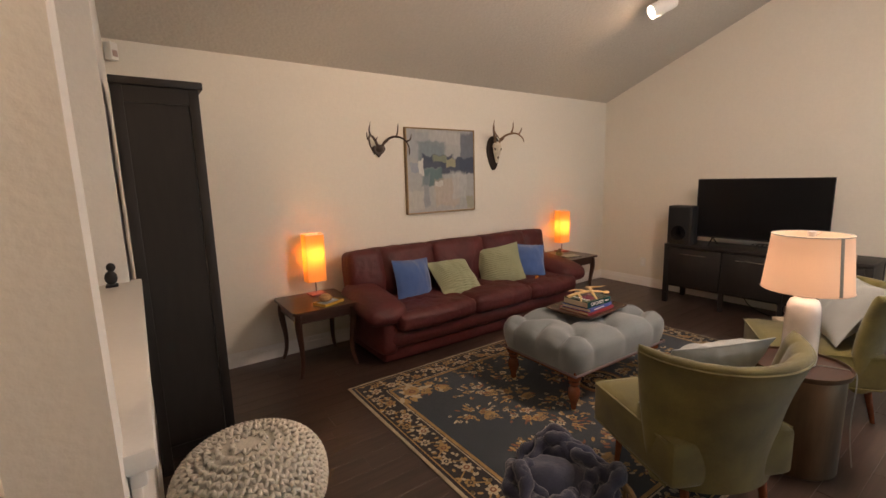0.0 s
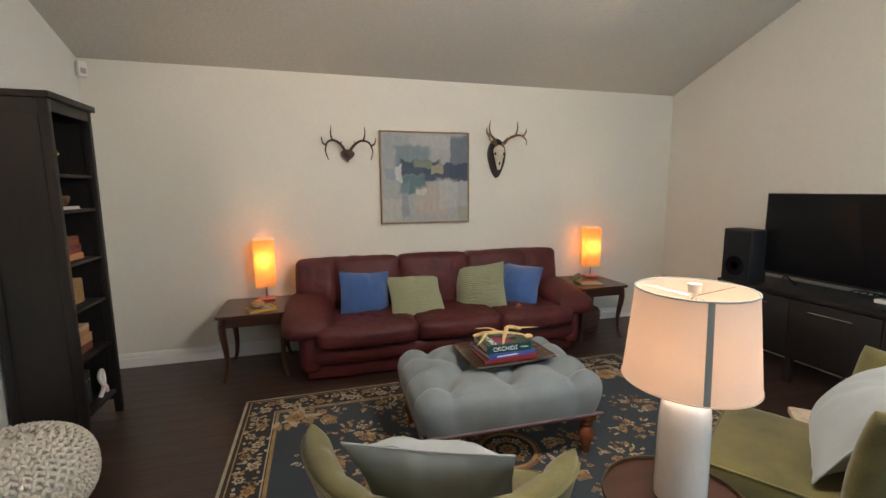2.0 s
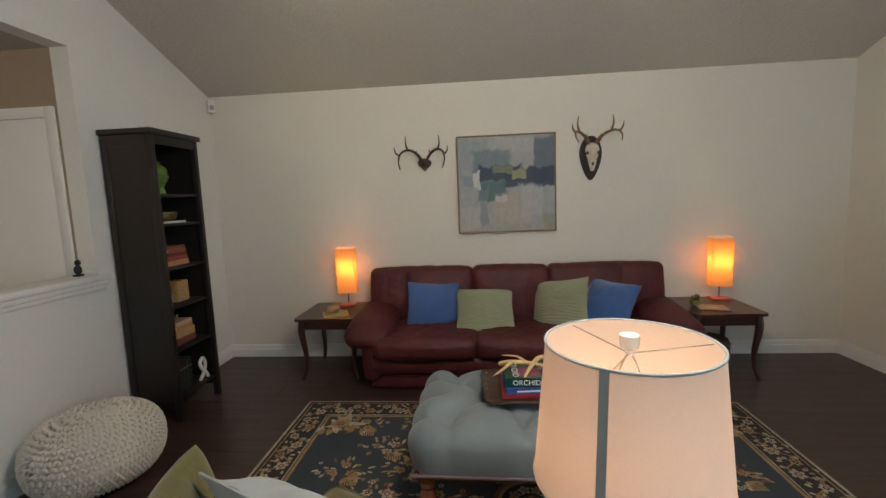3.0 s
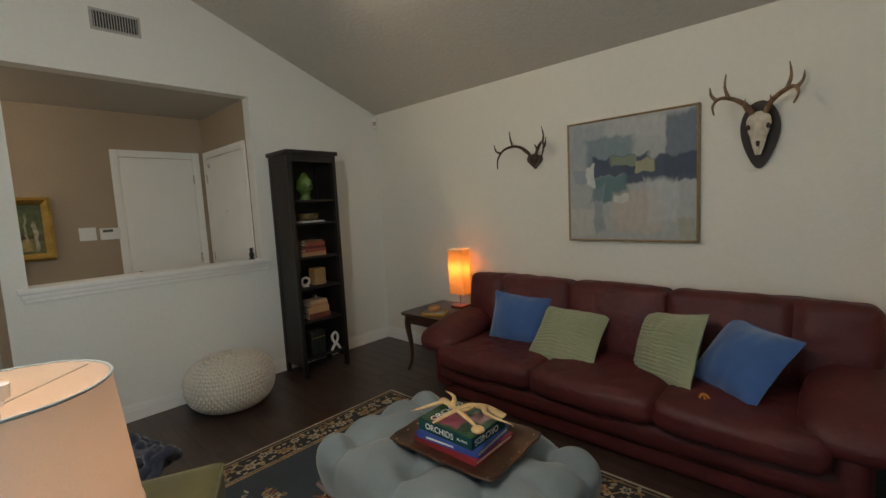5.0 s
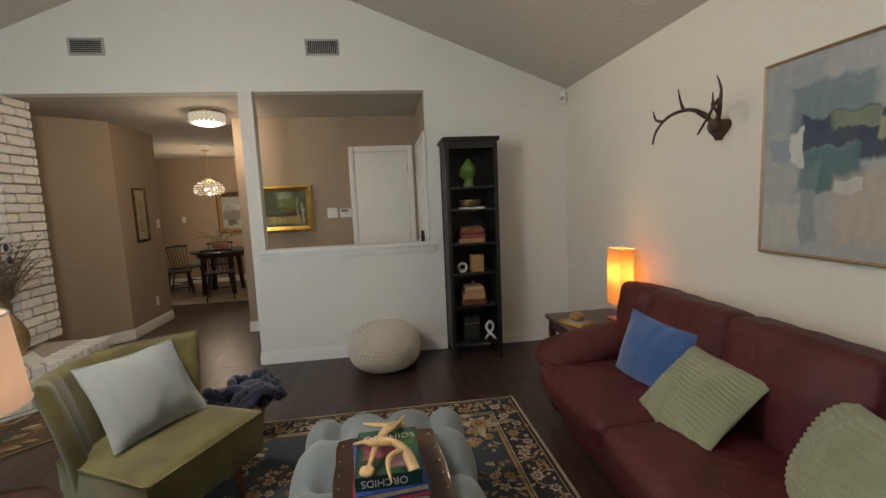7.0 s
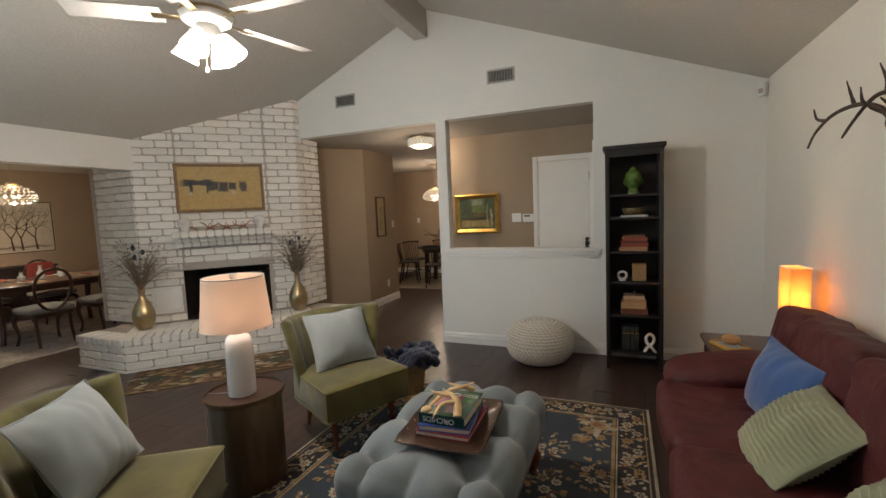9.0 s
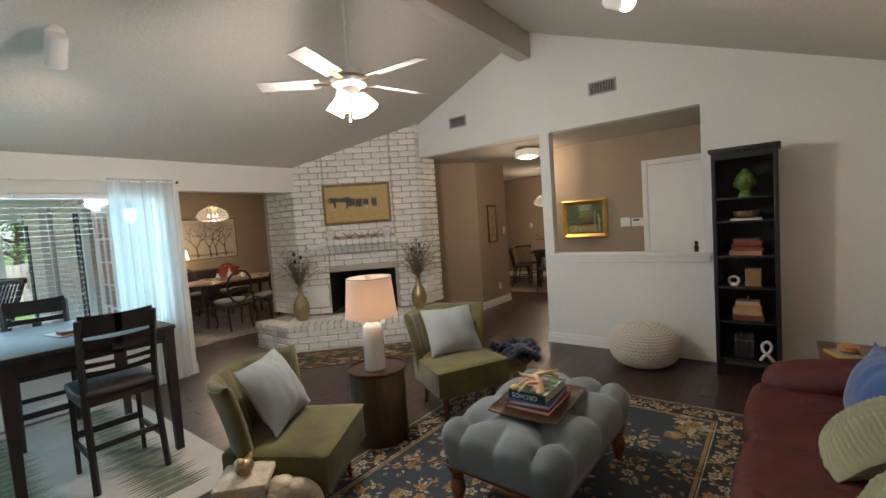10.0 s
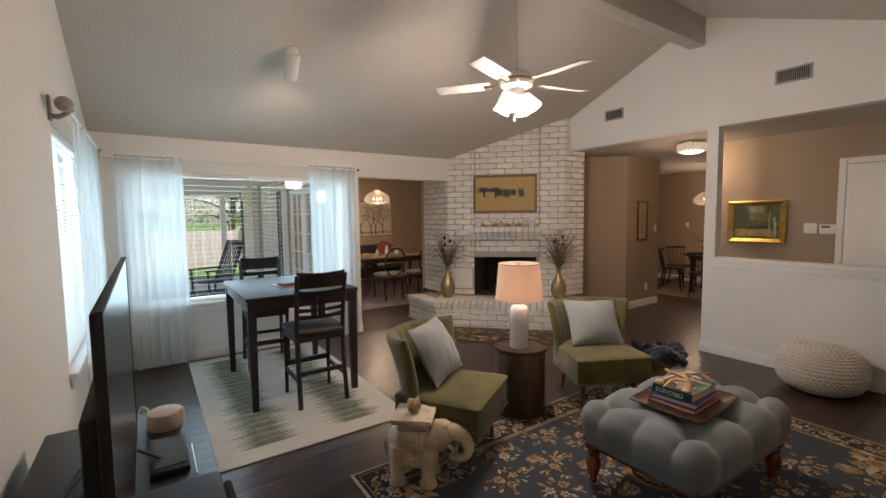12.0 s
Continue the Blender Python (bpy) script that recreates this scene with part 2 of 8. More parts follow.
def prism(bm, outline, axis, a, b):
    """An outline in the plane across an axis, drawn out from a to b along it."""
    def at(p, q, d):
        return {"x": (d, p, q), "y": (p, d, q), "z": (p, q, d)}[axis]
    r0 = [bm.verts.new(at(p, q, a)) for p, q in outline]
    r1 = [bm.verts.new(at(p, q, b)) for p, q in outline]
    ring_faces(bm, [r0, r1])
    bmesh.ops.recalc_face_normals(bm, faces=bm.faces)
    return bm


def Prism(outline, axis, a, b):
    return prism(bmesh.new(), outline, axis, a, b)


def sheet(fn, nu, nv, wrap_u=False):
    """A surface from fn(u, v), both from 0 to 1."""
    bm = bmesh.new()
    g = [[bm.verts.new(fn(i / (nu if wrap_u else nu - 1), j / (nv - 1))) for i in range(nu)] for j in range(nv)]
    for j in range(nv - 1):
        for i in range(nu if wrap_u else nu - 1):
            k = (i + 1) % nu
            bm.faces.new((g[j][i], g[j][k], g[j + 1][k], g[j + 1][i]))
    return bm


def pad(w, d, h, crown=0.5, n=18, pinch=0.06, wave=None):
    """A stuffed pillow lying flat: w by d, h thick at its middle, with pulled-in sides and soft corners."""
    bm = bmesh.new()
    def place(u, v, s):
        a, b = 2 * u - 1, 2 * v - 1
        fall = max(0.0, (1 - abs(a) ** 2.4) * (1 - abs(b) ** 2.4)) ** crown
        x = a * w / 2 * (1 - pinch * (1 - b * b))
        y = b * d / 2 * (1 - pinch * (1 - a * a))
        z = s * h / 2 * fall
        if wave:
            z += s * wave(x, y) * min(1, fall * 2)
        return (x, y, z)
    top = [[bm.verts.new(place(i / n, j / n, 1)) for i in range(n + 1)] for j in range(n + 1)]
    low = [[top[j][i] if i in (0, n) or j in (0, n) else bm.verts.new(place(i / n, j / n, -1)) for i in range(n + 1)] for j in range(n + 1)]
    for j in range(n):
        for i in range(n):
            bm.faces.new((top[j][i], top[j][i + 1], top[j + 1][i + 1], top[j + 1][i]))
            bm.faces.new((low[j + 1][i], low[j + 1][i + 1], low[j][i + 1], low[j][i]))
    return bm


def ball(bm, centre, r, seg=16, rings=10, scale=(1, 1, 1)):
    made = bmesh.ops.create_uvsphere(bm, u_segments=seg, v_segments=rings, radius=r)["verts"]
    for v in made:
        v.co = Vector((v.co.x * scale[0] + centre[0], v.co.y * scale[1] + centre[1], v.co.z * scale[2] + centre[2]))
    return bm


def cushion_block(w, d, h, r=0.08, n=10, puff=0.03, squeeze=None):
    """A stuffed block with rounded edges, its middle at the origin."""
    bm = bmesh.new()
    bmesh.ops.create_cube(bm, size=1.0)
    bmesh.ops.subdivide_edges(bm, edges=bm.edges, cuts=n, use_grid_fill=True)
    half = Vector((w / 2, d / 2, h / 2))
    for v in bm.verts:
        p = Vector((v.co.x * w, v.co.y * d, v.co.z * h))
        core = Vector([max(-half[i] + r, min(half[i] - r, p[i])) for i in range(3)])
        away = p - core
        if away.length > 1e-6:
            p = core + away.normalized() * r
        a, b, c = p.x / half.x, p.y / half.y, p.z / half.z
        p.z += puff * (1 - a * a) * (1 - b * b) * (1 if c > 0 else -1) * abs(c)
        p.y += puff * (1 - a * a) * (1 - c * c) * (1 if b > 0 else -1) * abs(b)
        p.x += puff * (1 - b * b) * (1 - c * c) * (1 if a > 0 else -1) * abs(a)
        v.co = squeeze(p) if squeeze else p
    return bm


def moved(bm, m):
    bm.transform(m)
    return bm


def finish(name, bm, mat, smooth=None):
    me = bpy.data.meshes.new(name)
    bmesh.ops.recalc_face_normals(bm, faces=bm.faces)
    bm.to_mesh(me)
    bm.free()
    me.materials.append(mat)
    if smooth is not None:
        me.polygons.foreach_set("use_smooth", [True] * len(me.polygons))
        me.set_sharp_from_angle(angle=radians(smooth))
    return me


def part(name, bm, mat, parent, label="", smooth=40):
    ob = new(name, finish(name, bm, mat, smooth))
    ob.parent = parent
    if label:
        ob["label"] = label
    return ob


def thing(name, m, label, category, group=""):
    ob = new(name)
    ob.empty_display_size = 0.1
    ob.matrix_world = m
    return tagged(ob, label, category, group)


def solid(name, bm, mat, label, category, group="", m=None, smooth=40):
    ob = new(name, finish(name, bm, mat, smooth))
    if m:
        ob.matrix_world = m
    return tagged(ob, label, category, group)


def setting(name, bm, mat, label, category, smooth=30):
    return tagged(new(name, finish(name, bm, mat, smooth)), label, category, kind="structure")


def join(*bms):
    out = bmesh.new()
    for b in bms:
        me = bpy.data.meshes.new("tmp")
        b.to_mesh(me)
        b.free()
        out.from_mesh(me)
        bpy.data.meshes.remove(me)
    return out



# ---- the house ----
WX, EX, NY, SY = 0.37, 5.89, 4.14, -1.93      # inner faces of the living room's walls
RIDGE_Y, RIDGE_Z, EAVE, S_EAVE = 1.03, 3.66, 2.46, 2.40    # vault
N_SLOPE, S_SLOPE = (RIDGE_Z - EAVE) / (NY - RIDGE_Y), (RIDGE_Z - S_EAVE) / (RIDGE_Y - SY)


def vault(y):
    return RIDGE_Z - (N_SLOPE * (y - RIDGE_Y) if y > RIDGE_Y else S_SLOPE * (RIDGE_Y - y))


setting("wall_north", Box(WX - 0.12, EX + 0.14, NY, NY + 0.14, 0, EAVE + 0.1), WALL, "cream painted living room wall behind the sofa", "wall")

we = bmesh.new()
top = [(SY - 0.14, S_EAVE + 0.1), (RIDGE_Y, RIDGE_Z + 0.15), (NY, EAVE + 0.1)]
EW0, EW1, EZ0, EZ1 = -1.50, 0.06, 0.62, 2.12
prism(we, [(SY - 0.14, 0), (EW0, 0), (EW0, vault(EW0) + 0.1), (SY - 0.14, S_EAVE + 0.1)], "x", EX, EX + 0.14)
prism(we, [(EW0, EZ1), (EW1, EZ1), (EW1, vault(EW1) + 0.1), (EW0, vault(EW0) + 0.1)], "x", EX, EX + 0.14)
prism(we, [(EW0, 0), (EW1, 0), (EW1, EZ0), (EW0, EZ0)], "x", EX, EX + 0.14)
prism(we, [(EW1, 0), (NY, 0), (NY, EAVE + 0.1), (RIDGE_Y, RIDGE_Z + 0.12), (EW1, vault(EW1) + 0.1)], "x", EX, EX + 0.14)
setting("wall_east", we, WALL, "cream painted gable wall with a window", "wall")

SW0, SW1, SZ0, SZ1 = 3.30, 5.62, 0.63, 2.04
ws = bmesh.new()
box(ws, 3.12, SW0, SY - 0.14, SY, 0, S_EAVE + 0.05)
box(ws, SW1, EX, SY - 0.14, SY, 0, S_EAVE + 0.05)
box(ws, SW0, SW1, SY - 0.14, SY, 0, SZ0)
box(ws, SW0, SW1, SY - 0.14, SY, SZ1, S_EAVE + 0.05)
box(ws, 1.45, 3.12, SY - 0.14, SY, 2.07, S_EAVE + 0.05)
setting("wall_south", ws, GABLE, "white painted wall with a wide window and a header over the dining opening", "wall")

ww = bmesh.new()
T = 0.12
box(ww, WX - T, WX, 1.14, 2.77, 0, 1.018)
box(ww, WX - T, WX, 1.14, 1.256, 1.018, EAVE)
box(ww, WX - T, WX, 2.77, NY, 0, EAVE)
prism(ww, [(-0.80, EAVE), (NY, EAVE), (NY, EAVE + 0.1), (RIDGE_Y, RIDGE_Z + 0.12), (-0.80, vault(-0.80) + 0.1)], "x", WX - T, WX)
setting("wall_west", ww, GABLE, "white gable wall with a half wall, post and pass-through opening", "wall")
ledge = bmesh.new()
box(ledge, WX - T - 0.035, WX + 0.045, 1.20, 2.83, 1.023, 1.063, 0.008)
box(ledge, WX + 0.002, WX + 0.028, 1.215, 2.815, 0.990, 1.023, 0.006)
box(ledge, WX + 0.002, WX + 0.018, 1.225, 2.805, 0.963, 0.990, 0.004)
setting("trim_ledge", ledge, TRIM, "white moulded ledge capping the half wall", "trim")

# vaulted ceiling, two slopes, and the beam at the ridge
cl = bmesh.new()
t = 0.12
prism(cl, [(NY + 0.14, vault(NY + 0.14)), (RIDGE_Y, RIDGE_Z), (SY - 0.14, vault(SY - 0.14)), (SY - 0.14, vault(SY - 0.14) + t), (RIDGE_Y, RIDGE_Z + t), (NY + 0.14, vault(NY + 0.14) + t)], "x", WX - T, EX + 0.14)
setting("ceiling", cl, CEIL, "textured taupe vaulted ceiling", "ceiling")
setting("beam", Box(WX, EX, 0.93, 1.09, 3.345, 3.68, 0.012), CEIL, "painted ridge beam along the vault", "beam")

fl = Box(-6.2, EX + 0.14, -7.2, NY + 0.14, -0.15, -0.006)
floor = setting("floor", fl, FLOORBASE, "dark stained hardwood plank floor", "floor")

# foyer, hall and breakfast room
setting("wall_foyer_west", join(Box(-0.92, -0.80, 0.71, 2.89, 0, EAVE), Box(-5.9, -0.92, 0.71, 0.83, 0, EAVE)), TAUPE, "taupe foyer wall with a closet door", "wall")
setting("wall_foyer_north", Box(-0.80, WX - T, 2.77, 2.89, 0, EAVE), TAUPE, "taupe foyer wall with the front door", "wall")
hall = bmesh.new()
prism(hall, [(0.10, -1.55), (-0.87, -0.60), (-1.80, -0.60), (-1.80, -0.72), (-0.92, -0.72), (0.02, -1.63)], "z", 0, EAVE)
setting("wall_hall", hall, TAUPE, "taupe hall wall turning at an angle beside the fireplace", "wall")
setting("wall_breakfast_west", Box(-4.82, -4.70, -4.0, 0.71, 0, EAVE), TAUPE, "taupe far wall of the breakfast room", "wall")
setting("wall_breakfast_south", Box(-4.70, -1.0, -3.42, -3.30, 0, EAVE), TAUPE, "taupe side wall of the breakfast room", "wall")
setting("wall_kitchen_side", Box(-1.12, -1.0, -3.30, -1.2, 0, EAVE), TAUPE, "taupe wall behind the hall", "wall")
setting("ceiling_foyer", Box(-4.82, WX - T, -4.0, 2.89, EAVE, EAVE + 0.1), FLATCEIL, "flat textured ceiling over foyer and breakfast room", "ceiling")

# dining room
DY = -6.35
setting("wall_dining_south", Box(-0.9, 3.12, DY - 0.12, DY, 0, EAVE), TAUPE, "taupe dining room wall", "wall")
setting("wall_dining_west", Box(-1.0, -0.88, DY, -3.42, 0, EAVE), TAUPE, "taupe dining room side wall", "wall")
setting("wall_dining_east", join(Box(3.12, 3.26, -3.3, SY - 0.14, 0, EAVE), Box(3.12, 3.26, DY - 0.12, -5.0, 0, EAVE), Box(3.12, 3.26, -5.0, -3.3, 2.08, EAVE)), TAUPE, "dining room wall with a glazed door to the patio", "wall")
setting("ceiling_dining", Box(-1.0, 3.26, DY - 0.12, SY - 0.14, EAVE, EAVE + 0.1), FLATCEIL, "flat dining room ceiling", "ceiling")


def base_run(pts, h=0.12, d=0.016):
    """Baseboard along inner wall faces: each run from a to b with the room on its left."""
    bm = bmesh.new()
    for (ax, ay), (bx, by) in pts:
        a, b = Vector((ax, ay, 0)), Vector((bx, by, 0))
        u = (b - a).normalized()
        n = Vector((-u.y, u.x, 0))
        sec = [(0.001, 0), (d, 0), (d, h * 0.62), (d * 0.72, h * 0.66), (d * 0.72, h * 0.86), (d * 0.3, h), (0.001, h)]
        r0 = [bm.verts.new(a + n * s + Vector((0, 0, z))) for s, z in sec]
        r1 = [bm.verts.new(b + n * s + Vector((0, 0, z))) for s, z in sec]
        ring_faces(bm, [r0, r1])
    return bm


setting("baseboard", base_run([
    ((EX, NY), (WX, NY)), ((WX, NY), (WX, 1.14)), ((WX, 1.14), (WX - T, 1.14)), ((EX, SY), (EX, NY)), ((3.12, SY), (EX, SY)),
    ((3.12, SY - 0.14), (3.12, SY)),
    ((-0.80, 2.77), (-0.80, 2.71)), ((-0.80, 1.94), (-0.80, 0.71)), ((-0.80, 0.71), (-4.7, 0.71)),
    ((-0.87, -0.60), (0.1, -1.55)), ((-1.80, -0.60), (-0.87, -0.60)), ((-1.80, -0.72), (-1.80, -0.60)),
    ((-4.70, 0.71), (-4.70, -3.3)), ((-4.70, -3.3), (-1.12, -3.3)), ((-0.88, DY), (3.12, DY)), ((3.12, DY), (3.12, -5.0)), ((3.12, -3.3), (3.12, SY - 0.14))]),
    TRIM, "white moulded baseboard", "baseboard")

# ---- living room: seating ----
def sofa():
    s = thing("sofa", pose(3.08, 0, 0), "burgundy leather three-seat sofa with pillow arms, against the cream wall", "sofa")
    part("body", moved(cushion_block(2.30, 0.66, 0.16, 0.05, 8, 0.01), pose(0, 3.70, 0.085)), LEATHER, s)
    part("lower_roll", moved(cushion_block(2.34, 0.74, 0.20, 0.09, 14, 0.02), pose(0, 3.66, 0.235)), LEATHER, s, "rounded lower front roll")
    part("back_frame", moved(cushion_block(2.30, 0.20, 0.62, 0.07, 8, 0.01), pose(0, 3.99, 0.48, 4)), LEATHER, s)
    cuts = [-1.06, -0.30, 0.40, 1.06]
    for a, b in zip(cuts, cuts[1:]):
        bm = cushion_block(b - a + 0.012, 0.68, 0.16, 0.062, 40, 0.012)
        for v in bm.verts:
            fold = 1 - abs(noise.noise(Vector((v.co.x * 9 + 5 * a, v.co.y * 5 + v.co.x * 3, a))) * 2.2)
            v.co.z -= 0.007 * max(0.0, fold - 0.75) / 0.25
            v.co.z += 0.006 * noise.noise(v.co * 7) + 0.004 * noise.noise(v.co * 17)
            if v.co.y < -0.2:
                v.co.y -= 0.025 * math.cos((v.co.x) / (b - a) * 2.4)
        part("seat_cushion", moved(bm, pose((a + b) / 2, 3.56, 0.375)), LEATHER, s)
    cuts = [-1.21, -0.335, 0.30, 1.22]
    for k, (a, b) in enumerate(zip(cuts, cuts[1:])):
        w = b - a
        def crease(p, w=w, k=k):
            p.y -= 0.035 * max(0, math.cos(p.z * 6.5)) * (1 - (2 * p.x / w) ** 2)
            p += Vector((0, 1, 0)) * 0.012 * noise.noise(Vector((p.x * 6 + k, p.y * 6, p.z * 9)))
            fold = 1 - abs(noise.noise(Vector((p.x * 7 + 3 * k + 2 * p.z, p.z * 4 - p.x * 3, 1.7 * k))) * 2.2)
            p.y += 0.006 * max(0.0, fold - 0.72) / 0.28
            p.z += 0.006 * noise.noise(Vector((p.x * 11, p.y * 11, k)))
            if k == 2:
                p.y += 0.03 * math.exp(-((p.x - 0.14) / 0.025) ** 2)
            if k == 0:
                p.y += 0.03 * math.exp(-((p.x + 0.13) / 0.025) ** 2)
            return p
        bm = cushion_block(w + 0.004, 0.22, 0.49, 0.052, 44, 0.012, crease)
        part("back_cushion", moved(bm, pose((a + b) / 2, 3.905, 0.63, -8)), LEATHER, s)
    for side in (-1, 1):
        def droop(p, side=side):
            f = max(0, min(1, (0.36 - p.y) / 0.7))
            p.z -= 0.06 * f * f
            p.x *= 1 + 0.16 * f
            return p
        part("arm_rest", moved(cushion_block(0.30, 0.66, 0.16, 0.075, 12, 0.025, droop), pose(side * 1.13, 3.60, 0.505, 3)), LEATHER, s)
        part("side_panel", moved(cushion_block(0.16, 0.68, 0.36, 0.06, 8, 0.015), pose(side * 1.11, 3.66, 0.27)), LEATHER, s)
    return s


sofa()


def pillow(name, w, d, h, mat, m, label, wave=None, welt=None, n=30):
    bm = pad(w, d, h * 1.22, 0.78, n, 0.06, wave)
    for v in bm.verts:
        v.co += Vector((0.006, 0.006, 0.008)) * noise.noise(v.co * 9 + Vector((w * 70, d * 50, 0)))
        rim = max(abs(v.co.x) / w, abs(v.co.y) / d) * 2
        v.co.z += (0.007 if rim < 0.97 else 0.0) * noise.noise(Vector((v.co.x * 24, v.co.y * 9, m.translation.x)))
    p = thing(name, m, label, "pillow")
    part("cover", bm, mat, p)
    edge = [(math.copysign(w / 2 * 0.995, 1) * c[0] * (1 - 0.07 * (1 - c[1] ** 2)), d / 2 * c[1] * (1 - 0.07 * (1 - c[0] ** 2)), 0) for c in
            [(-1 + 2 * k / 12, -1) for k in range(12)] + [(1, -1 + 2 * k / 12) for k in range(12)] + [(1 - 2 * k / 12, 1) for k in range(12)] + [(-1, 1 - 2 * k / 12) for k in range(13)]]
    part("seam", Tube(edge, 0.004, 6), welt or mat, p)
    return p


def pleats(x, y):
    return 0.0040 * math.sin(y * 2 * math.pi / 0.021 + 1.6 * math.sin(x * 9) + 2 * noise.noise(Vector((x * 14, y * 5, 0))))


pillow("throw_pillow", 0.43, 0.385, 0.15, BLUEVELVET, pose(2.418, 3.695, 0.585, 73, 0, 12) @ pose(0, 0, 0, 0, 0, -5), "bright blue velvet square pillow on the sofa")
pillow("throw_pillow", 0.46, 0.42, 0.16, SAGE, pose(2.84, 3.625, 0.562, 42, 0, 0), "sage green pleated pillow leaning beside the blue one", pleats, n=88)
pillow("throw_pillow", 0.465, 0.415, 0.16, SAGE, pose(3.43, 3.64, 0.592, 64, 0, -37) @ pose(0, 0, 0, 0, 0, 11), "sage green pleated pillow standing on the sofa", pleats, n=88)
pillow("throw_pillow", 0.40, 0.40, 0.15, BLUEVELVET, pose(3.79, 3.615, 0.605, 50, 0, -31) @ pose(0, 0, 0, 0, 0, -7), "blue velvet square pillow tilted against the sofa arm")
solid("hair_claw", join(Tube(smooth_path([(-0.02, 0, 0), (-0.012, 0.004, 0.018), (0.006, 0, 0.022), (0.02, 0.003, 0.006)]), 0.006, 6), Tube([(-0.006, 0, 0.02), (0, 0.01, 0.002), (0.004, -0.012, 0.003)], 0.005, 6)), material("amber_plastic", (0.55, 0.22, 0.03), 0.3), "small amber hair clip on the sofa seat", "hair clip", m=pose(3.68, 3.36, 0.462))


def ottoman():
    o = thing("ottoman", pose(2.995, 2.278, 0.0, 0, 0, -1.2), "grey-blue velvet tufted ottoman on turned walnut legs", "ottoman")
    W, D, top, low = 0.985, 0.66, 0.485, 0.272
    tufts = []
    for j in range(3):
        for i in range(3 if j % 2 == 0 else 2):
            tufts.append((-0.33 + 0.33 * i + (0.165 if j % 2 else 0), -0.20 + 0.20 * j))
    bm = bmesh.new()
    bmesh.ops.create_cube(bm, size=1.0)
    bmesh.ops.subdivide_edges(bm, edges=bm.edges, cuts=64, use_grid_fill=True)
    r = 0.085
    for v in bm.verts:
        p = Vector((v.co.x * W, v.co.y * D, v.co.z * (top - low)))
        half = Vector((W / 2, D / 2, (top - low) / 2))
        core = Vector((max(-half.x + r, min(half.x - r, p.x)), max(-half.y + r, min(half.y - r, p.y)), min(half.z - r, p.z)))
        away = p - core
        if away.length > 1e-6 and (p.z > core.z or abs(p.x) > half.x - r or abs(p.y) > half.y - r):
            p = core + away.normalized() * r if p.z > half.z - r else Vector((core.x, core.y, p.z)) + Vector((away.x, away.y, 0)).normalized() * r if Vector((away.x, away.y)).length > 1e-6 else p
        u = v.co.z + 0.5
        # buttons pull the top in; pleats run between them, out over the edge and down the sides
        ax, ay = abs(p.x), abs(p.y)
        qx = max(-0.33, min(0.33, p.x))
        qy = max(-0.20, min(0.20, p.y))
        pp, qq = (qx + 0.33) / 0.33 + (qy + 0.2) / 0.4, (qx + 0.33) / 0.33 - (qy + 0.2) / 0.4
        puff = abs(math.sin(math.pi * pp) * math.sin(math.pi * qq)) ** 0.40
        if ay > 0.20:
            puff += (abs(math.sin(math.pi * (p.x + 0.33) / 0.33)) ** 0.6 - puff) * min(1.0, (ay - 0.20) / 0.08)
        if ax > 0.33:
            puff += (abs(math.sin(math.pi * (p.y + 0.2) / 0.2)) ** 0.6 - puff) * min(1.0, (ax - 0.33) / 0.10)
        d = min(math.hypot(p.x - a, p.y - b) for a, b in tufts)
        lift = 0.050 * puff - 0.028 - 0.040 * math.exp(-(d / 0.045) ** 2)
        flat = Vector((p.x - core.x, p.y - core.y, 0.0))
        out = Vector((0, 0, 1)) if u > 0.999 and flat.length < 1e-5 else (Vector((flat.x, flat.y, max(0.0, p.z - (half.z - r)))).normalized() if flat.length > 1e-6 else Vector((0, 0, 1)))
        fade = min(1.0, max(0.0, (u - 0.05) / 0.75))
        if u > 0.02:
            p += out * lift * fade * (0.62 + 0.38 * max(0.0, min(1.0, (u - 0.7) / 0.3)))
        if flat.length > 1e-6:
            p += flat.normalized() * 0.018 * math.sin(math.pi * min(1.0, u))
        v.co = p + Vector((0, 0, (top + low) / 2))
    part("tufted_top", bm, OTTOMAN, o, smooth=70)
    for a, b in tufts:
        part("button", ball(bmesh.new(), (a, b, top - 0.062), 0.014, 10, 6, (1, 1, 0.5)), OTTOMAN, o)
    part("piping", Tube([(-W / 2, -D / 2, low), (W / 2, -D / 2, low), (W / 2, D / 2, low), (-W / 2, D / 2, low), (-W / 2, -D / 2, low)], 0.008, 8), material("mauve_braid", (0.16, 0.12, 0.125), 0.9), o, "mauve braid along the lower edge")
    part("frame_rail", Box(-W / 2 + 0.02, W / 2 - 0.02, -D / 2 + 0.02, D / 2 - 0.02, low - 0.03, low + 0.02), TURNED, o)
    for sx in (-1, 1):
        for sy in (-1, 1):
            leg = part("leg", Lathe([(0.014, 0.024), (0.020, 0.035), (0.018, 0.05), (0.030, 0.09), (0.042, 0.13), (0.036, 0.165), (0.022, 0.18), (0.034, 0.19), (0.036, 0.20), (0.026, 0.21), (0.045, 0.228), (0.045, 0.25)], 20, (sx * 0.435, sy * 0.275)), TURNED, o, "turned walnut leg")
            part("caster", Lathe([(0.010, 0.0), (0.014, 0.004), (0.014, 0.02), (0.010, 0.026)], 12, (sx * 0.43, sy * 0.27)), BRASS, leg, "small brass caster")
    return o


ottoman()


